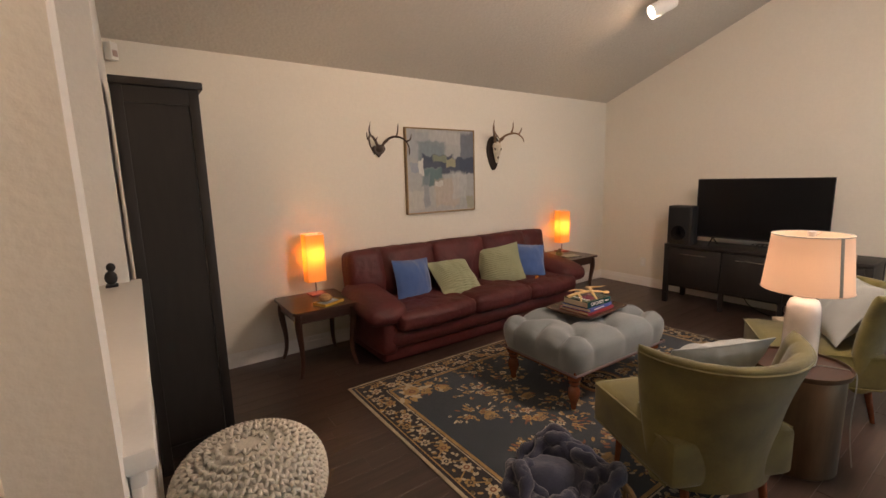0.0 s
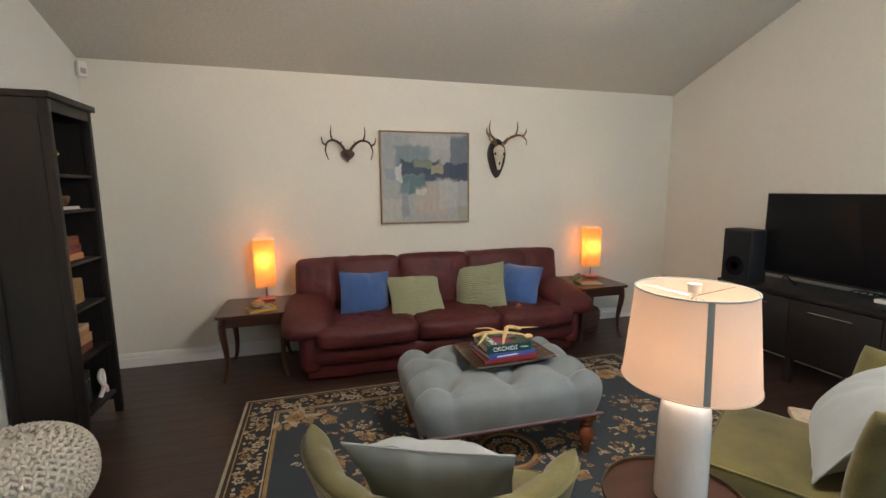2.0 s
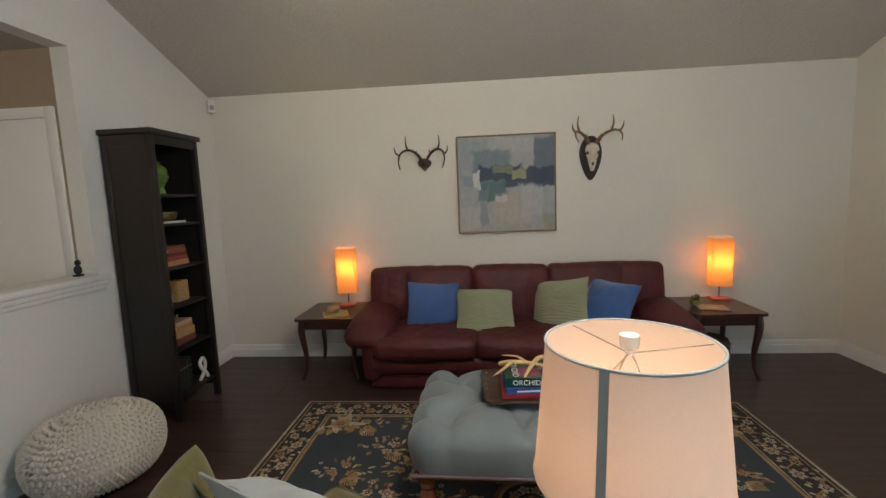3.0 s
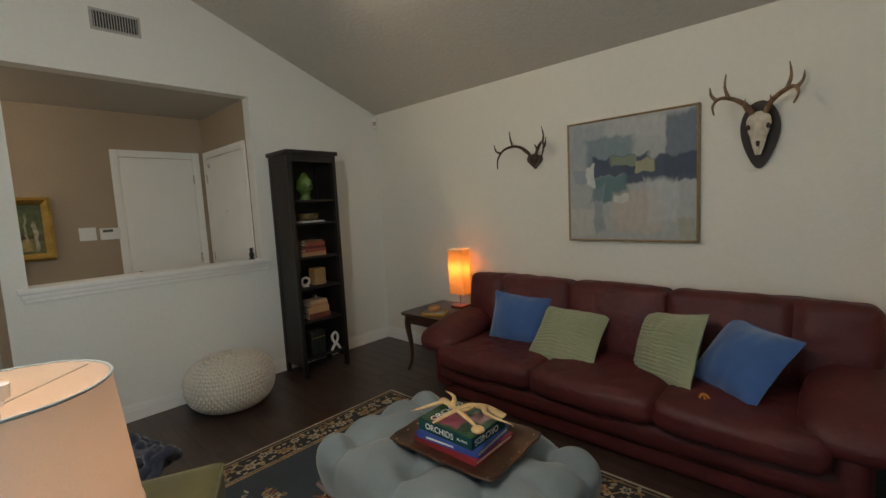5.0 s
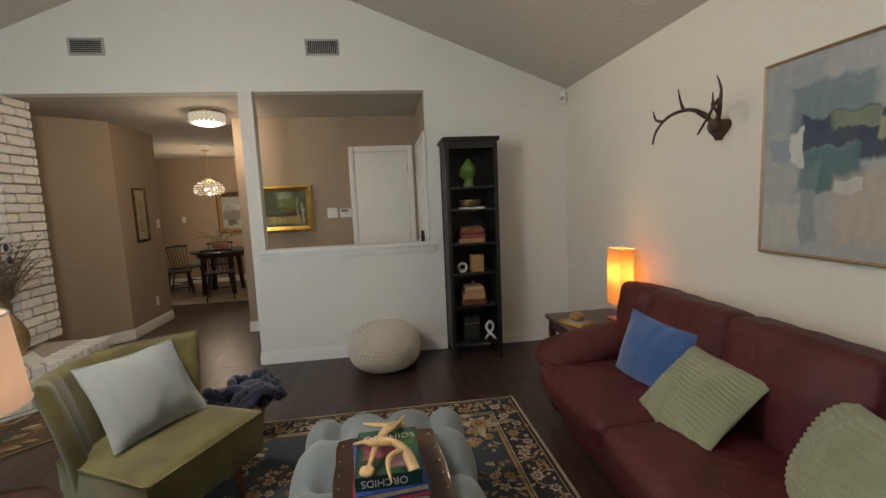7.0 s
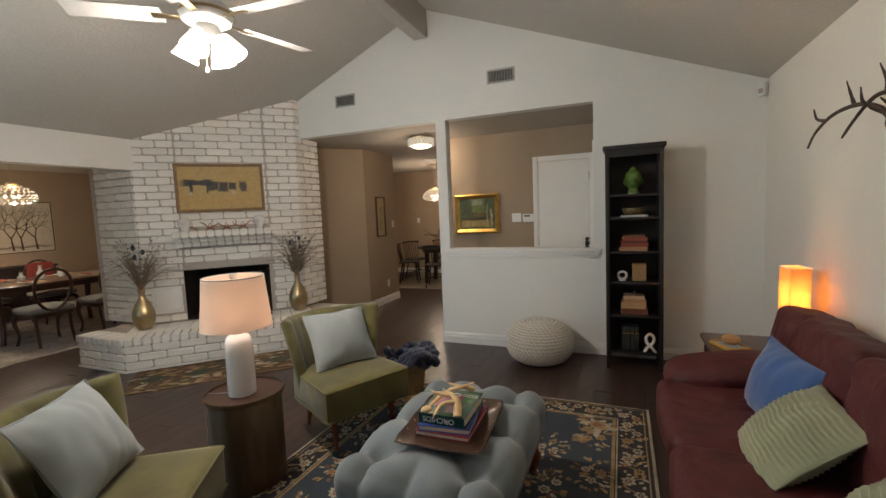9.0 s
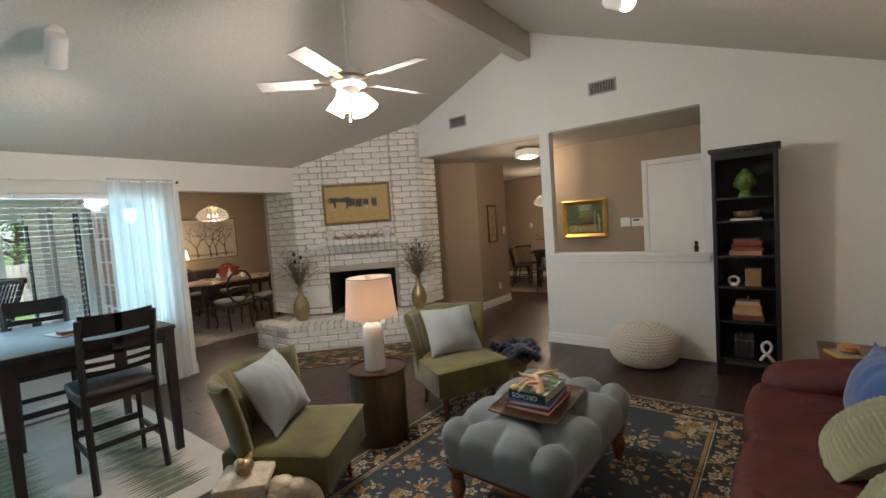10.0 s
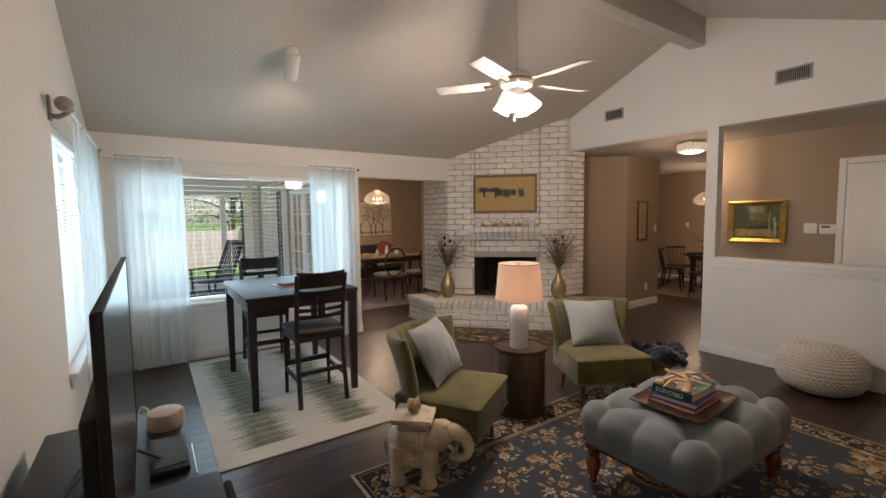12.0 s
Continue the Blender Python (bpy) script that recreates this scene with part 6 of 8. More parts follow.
def oriental_rug():
    r = thing("area_rug", pose(3.03, 2.15, 0), "blue oriental rug with dark floral border, under the ottoman", "rug")
    W, D = 1.50, 1.04
    part("pile_edge", Box(-W, W, -D, D, 0.001, 0.008, 0.002), RUGCREAM, r, "cream outer binding")
    part("border", Box(-W + 0.018, W - 0.018, -D + 0.018, D - 0.018, 0.008, 0.0092), RUGDARK, r, "dark floral border")
    part("guard_stripe", Box(-W + 0.215, W - 0.215, -D + 0.215, D - 0.215, 0.0092, 0.0100), RUGGOLD, r)
    part("field", Box(-W + 0.235, W - 0.235, -D + 0.235, D - 0.235, 0.0100, 0.0108), RUGBLUE, r, "blue-grey field")
    rng = random.Random(11)
    b = Motifs(0.0099)
    # border: meandering vine with flowers, leaves and scrolls
    def run(n, place, turn):
        prev = None
        for k in range(n):
            u = (k + 0.5) / n
            x, y, nx, ny = place(u)
            s = 1 if k % 2 else -1
            px, py = x + nx * 0.028 * s, y + ny * 0.028 * s
            if prev:
                mx, my = (px + prev[0]) / 2 - nx * 0.05 * s, (py + prev[1]) / 2 - ny * 0.05 * s
                b.stem("gold", [prev, (mx, my), (px, py)], 0.004)
                for q in range(3):
                    b.petal("cream" if q % 2 else "gold", mx, my, rng.uniform(0, 6.28), 0.030, 0.018)
            b.flower(px, py, 0.042 if k % 2 else 0.034, "cream" if k % 3 else "gold", "rose" if k % 2 else "dark", 6, rng.uniform(0, 1))
            for q in range(8):
                a = rng.uniform(0, 6.28)
                d = rng.uniform(0.05, 0.075)
                if abs((px + d * math.cos(a) - x) * nx + (py + d * math.sin(a) - y) * ny) < 0.075:
                    b.petal(rng.choice(("gold", "cream", "cream")), px + d * math.cos(a), py + d * math.sin(a), a + rng.uniform(-0.8, 0.8), 0.030, 0.018)
            prev = (px, py)
    e = 0.117
    run(26, lambda u: (-W + e + u * 2 * (W - e), -D + e, 0, 1), 0)
    run(26, lambda u: (-W + e + u * 2 * (W - e), D - e, 0, -1), 0)
    run(18, lambda u: (-W + e, -D + e + u * 2 * (D - e), 1, 0), 0)
    run(18, lambda u: (W - e, -D + e + u * 2 * (D - e), -1, 0), 0)
    for s in (-1, 1):
        for w2, key in ((0.040, "gold"), (0.205, "cream")):
            b.stem(key, [(-W + w2, s * (D - w2)), (W - w2, s * (D - w2))], 0.004)
            b.stem(key, [(s * (W - w2), -D + w2), (s * (W - w2), D - w2)], 0.004)
    # field: sprays of flowers, corner scrolls and a round medallion
    f = Motifs(0.0114)
    spots = [(x * 0.40 + (0.20 if j % 2 else 0), j * 0.235) for j in range(-3, 4) for x in range(-3, 4)]
    for x, y in spots:
        if abs(x) > 1.12 or abs(y) > 0.71 or math.hypot(x, y) < 0.26:
            continue
        x, y = x + rng.uniform(-0.04, 0.04), y + rng.uniform(-0.03, 0.03)
        a0 = rng.uniform(0, 6.28)
        # a ragged bouquet of leaves with two or three blossoms
        for k in range(30):
            a, d = rng.uniform(0, 6.28), 0.115 * math.sqrt(rng.random())
            f.petal(rng.choice(("gold", "gold", "cream", "rose")), x + 1.25 * d * math.cos(a), y + 0.8 * d * math.sin(a), a + rng.uniform(-0.7, 0.7), rng.uniform(0.025, 0.05), rng.uniform(0.012, 0.022), 0.000012 * k)
        for k in range(3):
            a = a0 + k * 2.1
            f.flower(x + 0.06 * math.cos(a), y + 0.045 * math.sin(a), rng.uniform(0.028, 0.042), rng.choice(("cream", "gold")), rng.choice(("rose", "blue")), rng.choice((5, 6, 7)), a)
        for k in range(5):
            a = rng.uniform(0, 6.28)
            d = rng.uniform(0.13, 0.17)
            f.flower(x + d * math.cos(a), y + 0.75 * d * math.sin(a), rng.uniform(0.012, 0.019), "cream" if k % 2 else "gold", "blue", 5, a)
        if rng.random() < 0.4:
            # a striped urn beside the flowers
            for q in range(6):
                f.stem("gold", [(x + 0.03 + q * 0.014, y - 0.125), (x + 0.025 + q * 0.014, y - 0.075)], 0.004)
            f.petal("gold", x + 0.02, y - 0.07, 0.05, 0.10, 0.034, 0.0001)
    for sx in (-1, 1):
        for sy in (-1, 1):
            cx, cy = sx * (W - 0.34), sy * (D - 0.33)
            for k in range(26):
                a = rng.uniform(0, 6.28)
                f.petal(rng.choice(("gold", "gold", "cream")), cx + rng.uniform(-0.10, 0.12) * 1.0, cy + rng.uniform(-0.07, 0.08), a, 0.085, 0.034, 0.00003 * k)
            f.flower(cx, cy, 0.06, "gold", "rose", 8, 0.0, 0.0009)
    f.disc("rose", 0, 0, 0.185, 40)
    f.disc("gold", 0, 0, 0.165, 40, 0.0003)
    f.disc("dark", 0, 0, 0.145, 40, 0.0006)
    for k in range(10):
        a = 2 * math.pi * k / 10
        f.flower(0.095 * math.cos(a), 0.095 * math.sin(a), 0.034, "cream" if k % 2 else "gold", "rose", 5, a, 0.0009)
    f.flower(0, 0, 0.055, "gold", "rose", 8, 0.0, 0.0009)
    for sx in (-1, 1):
        f.flower(sx * 0.26, 0, 0.05, "cream", "rose", 7)
    mats = {"gold": RUGGOLD, "cream": RUGCREAM, "dark": RUGDARK, "rose": RUGROSE, "blue": RUGBLUE}
    b.put(r, mats)
    f.put(r, mats)
    return r


oriental_rug()


def zigzag_rug():
    r = thing("area_rug", pose(4.50, -0.59, 0), "off-white flatweave rug with green serrated stripes, under the counter table", "rug")
    part("weave", Box(-0.67, 0.67, -1.21, 1.21, 0.001, 0.009, 0.002), material("ivory_wool", (0.52, 0.49, 0.43), 0.95, grain=0.12, grain_scale=160, stain=0.08, bump=0.5, bump_scale=240), r)
    z = Motifs(0.0095)
    rng = random.Random(5)
    for cx, half in ((-0.30, 0.165), (0.34, 0.17)):
        n = 66
        for k in range(n):
            y = -1.08 + 2.12 * (k + 0.5) / n
            l, rr = half * rng.uniform(0.65, 1.15), half * rng.uniform(0.65, 1.15)
            h = 2.12 / n * 0.5
            z.poly("green" if k % 3 else "sage", [(cx - l - 0.05, y - 0.006), (cx - l * 0.5, y - h), (cx + rr * 0.5, y - h), (cx + rr + 0.05, y + 0.006), (cx + rr * 0.5, y + h), (cx - l * 0.5, y + h)])
    z.put(r, {"green": material("moss_wool", (0.135, 0.145, 0.095), 0.95, grain=0.35, grain_scale=120, stain=0.3, stain_scale=12, bump=0.4), "sage": material("sage_wool", (0.21, 0.215, 0.155), 0.95, grain=0.3, grain_scale=120, stain=0.3, stain_scale=12, bump=0.4)})


zigzag_rug()


def hearth_runner():
    m = FIRE @ pose(0.12, -0.98, 0)
    r = thing("runner_rug", m, "gold and black floral runner rug in front of the hearth", "rug")
    part("rug_body", Box(-0.95, 0.95, -0.33, 0.33, 0.001, 0.008, 0.002), material("runner_wool", (0.10, 0.058, 0.024), 0.95, grain=0.5, grain_scale=30, stain=0.5, stain_scale=9, bump=0.5), r)
    z = Motifs(0.0085)
    rng = random.Random(9)
    for k in range(150):
        x, y = rng.uniform(-0.9, 0.9), rng.uniform(-0.29, 0.29)
        a = rng.choice((0.3, -0.3, 2.9, 3.4)) + rng.uniform(-0.3, 0.3)
        z.petal(rng.choice(("gold", "gold", "cream", "green", "rose")), x, y, a, rng.uniform(0.07, 0.13), rng.uniform(0.03, 0.05), 0.0002 * (k % 5))
    for k in range(5):
        x = -0.76 + k * 0.38
        z.poly("green", [(x - 0.14, 0), (x, -0.10), (x + 0.14, 0), (x, 0.10)], 0.0012)
        z.flower(x, 0, 0.06, "gold", "rose", 8)
    for s in (-1, 1):
        z.stem("gold", [(-0.94, s * 0.315), (0.94, s * 0.315)], 0.006, 0.0012)
    z.put(r, {"gold": RUGGOLD, "cream": RUGCREAM, "rose": RUGROSE, "green": material("rug_green_pile", (0.045, 0.055, 0.03), 0.95, grain=0.3, stain=0.2)})


hearth_runner()


# ---- ceiling fan, spots, vents, small fixtures ----
def ceiling_fan():
    f = thing("ceiling_fan", pose(3.10, 1.03, -0.055), "white five-blade ceiling fan with lit glass shades, hung from the beam", "ceiling fan")
    W = WHITEPLASTIC
    # white blade paint, darkened to offset the bulbs close below
    BLADE = material("dimmed_white_blade", (0.40, 0.38, 0.34), 0.55, grain=0.06, grain_scale=30, stain=0.08, stain_scale=5)
    part("canopy", Lathe([(0.06, 3.285), (0.065, 3.30), (0.065, 3.40)], 24), W, f)
    part("down_rod", Tube([(0, 0, 2.66), (0, 0, 3.30)], 0.010, 12), W, f)
    part("motor", Lathe([(0.03, 2.665), (0.09, 2.66), (0.125, 2.63), (0.13, 2.60), (0.115, 2.565), (0.07, 2.55), (0.05, 2.545)], 36), W, f, "white motor housing")
    part("band", Lathe([(0.131, 2.592), (0.133, 2.60), (0.131, 2.608)], 36, caps=False), BRASS, f)
    part("switch_cup", Lathe([(0.048, 2.55), (0.062, 2.53), (0.058, 2.485), (0.03, 2.475)], 28), W, f)
    for k in range(5):
        a = 22 + k * 72
        bl = part("blade", moved(Box(0.20, 0.62, -0.062, 0.062, -0.004, 0.004, 0.0035), pose(0, 0, 2.585, 0, 0, a) @ pose(0, 0, 0, 11, 0, 0)), BLADE, f, "white wooden blade")
        part("bracket", moved(Box(0.09, 0.25, -0.018, 0.018, -0.010, -0.0045, 0.002), pose(0, 0, 2.585, 0, 0, a) @ pose(0, 0, 0, 11, 0, 0)), BRASS, bl)
    for k in range(4):
        a = radians(20 + 90 * k)
        c, s = math.cos(a), math.sin(a)
        part("light_arm", Tube([(0.04 * c, 0.04 * s, 2.50), (0.085 * c, 0.085 * s, 2.485)], 0.012, 10), W, f)
        prof = [(0.024, 0.0), (0.034, 0.02), (0.052, 0.07), (0.066, 0.115), (0.064, 0.117), (0.048, 0.07), (0.02, 0.01)]
        part("glass_shade", moved(Lathe(prof, 22), Matrix.Translation((0.08 * c, 0.08 * s, 2.49)) @ Vector((0.55 * c, 0.55 * s, -1)).to_track_quat("Z", "Y").to_matrix().to_4x4()), LIT, f, "glowing frosted glass shade")
    part("pull_chain", Tube([(0.02, 0, 2.475), (0.022, 0, 2.33)], 0.002, 6), BRASS, f)
    part("pull_knob", ball(bmesh.new(), (0.022, 0, 2.322), 0.009, 10, 8, (1, 1, 1.6)), W, f)
    return f


ceiling_fan()


def spot_lamp(at, aim, label):
    z = vault(at[1])
    s = thing("ceiling_spot", pose(at[0], at[1], z), label, "spotlight", "ceiling spotlights")
    slope = math.degrees(math.atan(-N_SLOPE if at[1] > RIDGE_Y else S_SLOPE))
    part("mount", moved(Lathe([(0.055, -0.002), (0.055, -0.03), (0.045, -0.038)], 28), pose(0, 0, 0, slope, 0, 0)), WHITEPLASTIC, s)
    part("arm", Tube([(0, 0, -0.02), (0, 0, -0.09)], 0.010, 10), WHITEPLASTIC, s)
    d = (Vector(aim) - Vector((at[0], at[1], z - 0.12))).normalized()
    q = Matrix.Translation((0, 0, -0.12)) @ d.to_track_quat("Z", "Y").to_matrix().to_4x4()
    part("can", moved(Lathe([(0.001, -0.095), (0.050, -0.095), (0.060, -0.086), (0.063, 0.125), (0.058, 0.128), (0.056, 0.10), (0.001, 0.10)], 30), q), WHITEPLASTIC, s, "white cylindrical lamp body")
    part("lens", moved(Lathe([(0.054, 0.104), (0.046, 0.110), (0.001, 0.112)], 24), q), SPOTLIT, s, "glowing lens")
    return s


SPOTS = [((4.33, -0.50), (4.28, -1.5, 1.85)), ((4.42, 2.58), (3.2, 3.5, 2.2)), ((1.88, 2.48), (2.6, 3.6, 2.2))]
spot_lamp(*SPOTS[0], "white cylinder ceiling spotlight aimed at the floor")
spot_lamp(*SPOTS[2], "lit white cylinder ceiling spotlight above the bookcase end")
spot_lamp(*SPOTS[1], "lit white cylinder ceiling spotlight aimed at the sofa wall")


def vent(m, w, h, n, label, upright=True):
    v = thing("wall_vent", m, label, "vent", "wall vents")
    part("backing", Box(-w / 2 + 0.01, w / 2 - 0.01, -0.003, -0.001, -h / 2 + 0.01, h / 2 - 0.01), VENTDARK, v)
    part("frame", join(Box(-w / 2, w / 2, -0.014, -0.001, h / 2 - 0.016, h / 2), Box(-w / 2, w / 2, -0.014, -0.001, -h / 2, -h / 2 + 0.016), Box(-w / 2, -w / 2 + 0.016, -0.014, -0.001, -h / 2 + 0.016, h / 2 - 0.016), Box(w / 2 - 0.016, w / 2, -0.014, -0.001, -h / 2 + 0.016, h / 2 - 0.016)), VENT, v)
    for k in range(n):
        if upright:
            x = -w / 2 + 0.016 + (w - 0.032) * (k + 0.5) / n
            part("slat", Box(x - 0.0022, x + 0.0022, -0.013, -0.004, -h / 2 + 0.016, h / 2 - 0.016), VENT, v)
        else:
            z = -h / 2 + 0.016 + (h - 0.032) * (k + 0.5) / n
            part("slat", moved(Box(-w / 2 + 0.016, w / 2 - 0.016, -0.006, 0.006, -0.0012, 0.0012), pose(0, -0.009, z, 35, 0, 0)), VENT, v)
    return v


vent(pose(WX, 1.886, 2.83, 0, 0, 90), 0.29, 0.14, 16, "metal air vent with dark gaps high on the gable wall")
vent(pose(WX, -0.005, 2.83, 0, 0, 90), 0.27, 0.14, 7, "grey louvred air vent high on the gable wall", False)
vent(pose(-0.80, 0.95, 0.27, 0, 0, 90), 0.30, 0.34, 12, "white return air grille low on the foyer wall", False)


def plate(m, kind, label, cat):
    p = thing(kind, m, label, cat)
    part("cover_plate", Box(-0.036, 0.036, -0.006, -0.001, -0.058, 0.058, 0.002), WHITEPLASTIC, p)
    if cat == "outlet":
        for z in (-0.02, 0.02):
            part("socket", Box(-0.016, 0.016, -0.008, -0.006, z - 0.014, z + 0.014, 0.001), TRIM, p)
    else:
        part("toggle", Box(-0.005, 0.005, -0.014, -0.006, -0.010, 0.010, 0.001), TRIM, p)
    return p


plate(pose(5.89, 3.50, 0.32, 0, 0, -90), "wall_outlet", "beige wall outlet above the baseboard", "outlet")
plate(pose(-1.45, -0.60, 0.32, 0, 0, 180), "wall_outlet", "white wall outlet on the hall wall", "outlet")
plate(pose(-1.69, -0.60, 1.30, 0, 0, 180), "light_switch", "white light switch on the hall wall", "switch")
plate(pose(-4.70, -1.55, 1.28, 0, 0, 90), "light_switch", "white light switch on the breakfast room wall", "switch")
plate(pose(4.62, SY, 0.36, 0, 0, 180), "wall_outlet", "white wall outlet under the window", "outlet")
sw = thing("light_switch", pose(-0.80, 1.745, 1.355, 0, 0, 90), "white double light switch in the foyer", "switch")
part("cover_plate", Box(-0.06, 0.06, -0.006, -0.001, -0.058, 0.058, 0.002), WHITEPLASTIC, sw)
for x in (-0.024, 0.024):
    part("toggle", Box(x - 0.005, x + 0.005, -0.014, -0.006, -0.010, 0.010, 0.001), TRIM, sw)
pn = thing("alarm_keypad", pose(-0.80, 1.905, 1.345, 0, 0, 90), "white alarm keypad beside the closet door", "keypad")
part("case", Box(-0.075, 0.075, -0.028, -0.001, -0.05, 0.055, 0.005), WHITEPLASTIC, pn)
part("display", Box(-0.055, 0.02, -0.0295, -0.028, 0.018, 0.042), material("lcd_grey", (0.10, 0.11, 0.09), 0.3), pn)
sn = thing("alarm_sensor", pose(WX + 0.045, NY - 0.045, 2.37, 0, 0, 45), "small white alarm sensor in the wall corner", "sensor")
part("case", Box(-0.028, 0.028, -0.025, 0.03, -0.055, 0.055, 0.005), WHITEPLASTIC, sn)
part("window", Box(-0.018, 0.018, -0.028, -0.025, -0.035, 0.005, 0.001), material("sensor_lens", (0.42, 0.30, 0.27), 0.3), sn)


# ---- doors ----
def door(name, m, w, h, label, knob_side=1, peephole=False):
    """In a wall whose face is local y = 0 and looks along -y; middle of the sill at the origin."""
    d = tagged(new(name), label, "door", kind="structure")
    d.matrix_world = m
    c = 0.065
    part("casing", join(Box(-w / 2 - c, -w / 2, -0.018, -0.001, 0, h + c, 0.004), Box(w / 2, w / 2 + c, -0.018, -0.001, 0, h + c, 0.004), Box(-w / 2, w / 2, -0.018, -0.001, h, h + c, 0.004)), TRIM, d)
    leaf = part("leaf", Box(-w / 2 + 0.002, w / 2 - 0.002, -0.014, -0.002, 0.01, h - 0.004, 0.002), TRIM, d)
    part("knob", moved(Lathe([(0.012, 0), (0.012, 0.03), (0.026, 0.04), (0.027, 0.055), (0.015, 0.064), (0.001, 0.065)], 18), pose(knob_side * (w / 2 - 0.06), -0.012, 0.95, 90, 0, 0)), CHROME, leaf)
    for z in (0.25, 1.0, 1.8):
        part("hinge", Tube([(-knob_side * (w / 2 - 0.002), -0.016, z), (-knob_side * (w / 2 - 0.002), -0.016, z + 0.09)], 0.006, 8), CHROME, leaf)
    if peephole:
        part("peephole", moved(Lathe([(0.010, 0), (0.010, 0.004), (0.001, 0.004)], 14), pose(0, -0.012, 1.50, 90, 0, 0)), BRASS, leaf)
        part("latch_plate", Box(-w / 2 + 0.05, -w / 2 + 0.09, -0.018, -0.012, 1.95, 1.99, 0.002), CHROME, leaf)
    return d


door("door_1", pose(-0.80, 2.345, 0, 0, 0, 90), 0.62, 2.05, "white painted flush closet door, closed", -1)
door("door_2", pose(-0.27, 2.77, 0, 0, 0, 0), 0.88, 2.05, "white painted front door with peephole, closed", 1, True)


# ---- windows, blinds and curtains ----
def window(name, m, w, z0, z1, label, mullions, depth=0.14):
    """In an opening whose room face is local y = 0, looking along -y; outside is +y."""
    d = tagged(new(name), label, "window", kind="structure")
    d.matrix_world = m
    t = 0.045
    part("window_frame", join(Box(-w / 2, -w / 2 + t, 0.07, 0.12, z0, z1), Box(w / 2 - t, w / 2, 0.07, 0.12, z0, z1), Box(-w / 2 + t, w / 2 - t, 0.07, 0.12, z0, z0 + t), Box(-w / 2 + t, w / 2 - t, 0.07, 0.12, z1 - t, z1)), TRIM, d)
    for x in mullions:
        part("mullion", Box(x - 0.014, x + 0.014, 0.075, 0.115, z0 + t, z1 - t), TRIM, d)
    edges = [-w / 2 + t] + list(mullions) + [w / 2 - t]
    for a, b in zip(edges, edges[1:]):
        p = part("pane", Box(a, b, 0.092, 0.096, z0 + t, z1 - t), PANE, d)
        p.visible_shadow = False
    part("window_sill", Box(-w / 2 - 0.05, w / 2 + 0.05, -0.045, 0.07, z0 - 0.028, z0 + 0.002, 0.006), TRIM, d)
    part("apron_trim", Box(-w / 2 - 0.03, w / 2 + 0.03, -0.016, -0.001, z0 - 0.095, z0 - 0.028, 0.004), TRIM, d)
    return d


SWC, SWW = (SW0 + SW1) / 2, SW1 - SW0
window("window_1", pose(SWC, SY, 0, 0, 0, 180), SWW, SZ0, SZ1, "wide white window onto the patio", ())
window("window_2", pose(EX, (EW0 + EW1) / 2, 0, 0, 0, -90), EW1 - EW0, EZ0, EZ1, "white window behind sheer curtains", (0.0,))
BLIND = translucent("white_blind_slat", (0.86, 0.86, 0.84), 0.5, rough=0.5)


def blinds(name, m, w, z0, z1, tilt, pitch, label):
    b = thing(name, m, label, "blinds")
    part("head_rail", Box(-w / 2, w / 2, 0.005, 0.05, z1 - 0.05, z1 - 0.002, 0.004), TRIM, b)
    me = finish("slat", moved(Box(-w / 2 + 0.005, w / 2 - 0.005, -0.0125, 0.0125, -0.0008, 0.0008), pose(0, 0, 0, tilt)), BLIND)
    n = int((z1 - z0 - 0.08) / pitch)
    for k in range(n):
        o = new("slat", me)
        o.parent = b
        o.matrix_basis = pose(0, 0.03, z0 + 0.03 + k * pitch)
    for x in (-w * 0.32, 0.0, w * 0.32):
        part("ladder_cord", Tube([(x, 0.03, z0 + 0.02), (x, 0.03, z1 - 0.05)], 0.0018, 5), TRIM, b)
    part("bottom_rail", Box(-w / 2 + 0.005, w / 2 - 0.005, 0.012, 0.048, z0 + 0.004, z0 + 0.022, 0.003), TRIM, b)
    return b


for s in (-1, 1):
    blinds("window_blinds", pose(SWC + s * SWW / 4, SY - 0.004, 0, 0, 0, 180), SWW / 2 - 0.03, SZ0, SZ1, -3, 0.052, "white horizontal blinds, slats open, in the patio window")
blinds("window_blinds", pose(EX + 0.004, (EW0 + EW1) / 2, 0, 0, 0, -90), EW1 - EW0 - 0.04, EZ0, EZ1, 38, 0.026, "white horizontal blinds, slats tilted, in the side window")


def curtain(m, w, h, folds, label, seed, flare=0.03):
    """Hangs in local x, its top at z = h."""
    ph = seed * 1.7
    def f(u, v):
        d = 0.013 * (0.6 + 0.6 * (1 - v))
        s = math.sin(u * folds * 2 * math.pi + ph + 0.7 * math.sin(u * 7 + ph))
        x = (u - 0.5) * w * (1 + flare * (1 - v)) + 0.012 * math.sin(u * folds * 4 * math.pi + ph)
        return (x, d * s + 0.008 * math.sin(u * 31 + v * 3 + ph), 0.012 + (h - 0.012) * v)
    c = thing("curtain", m, label, "curtain", "sheer curtains")
    part("cloth", sheet(f, 110, 16), SHEER, c, smooth=80)
    part("hem", Tube([Vector(f(u, 0.0)) + Vector((0, 0, 0.004)) for u in np.linspace(0, 1, 80)], 0.003, 5), SHEER, c)
    return c


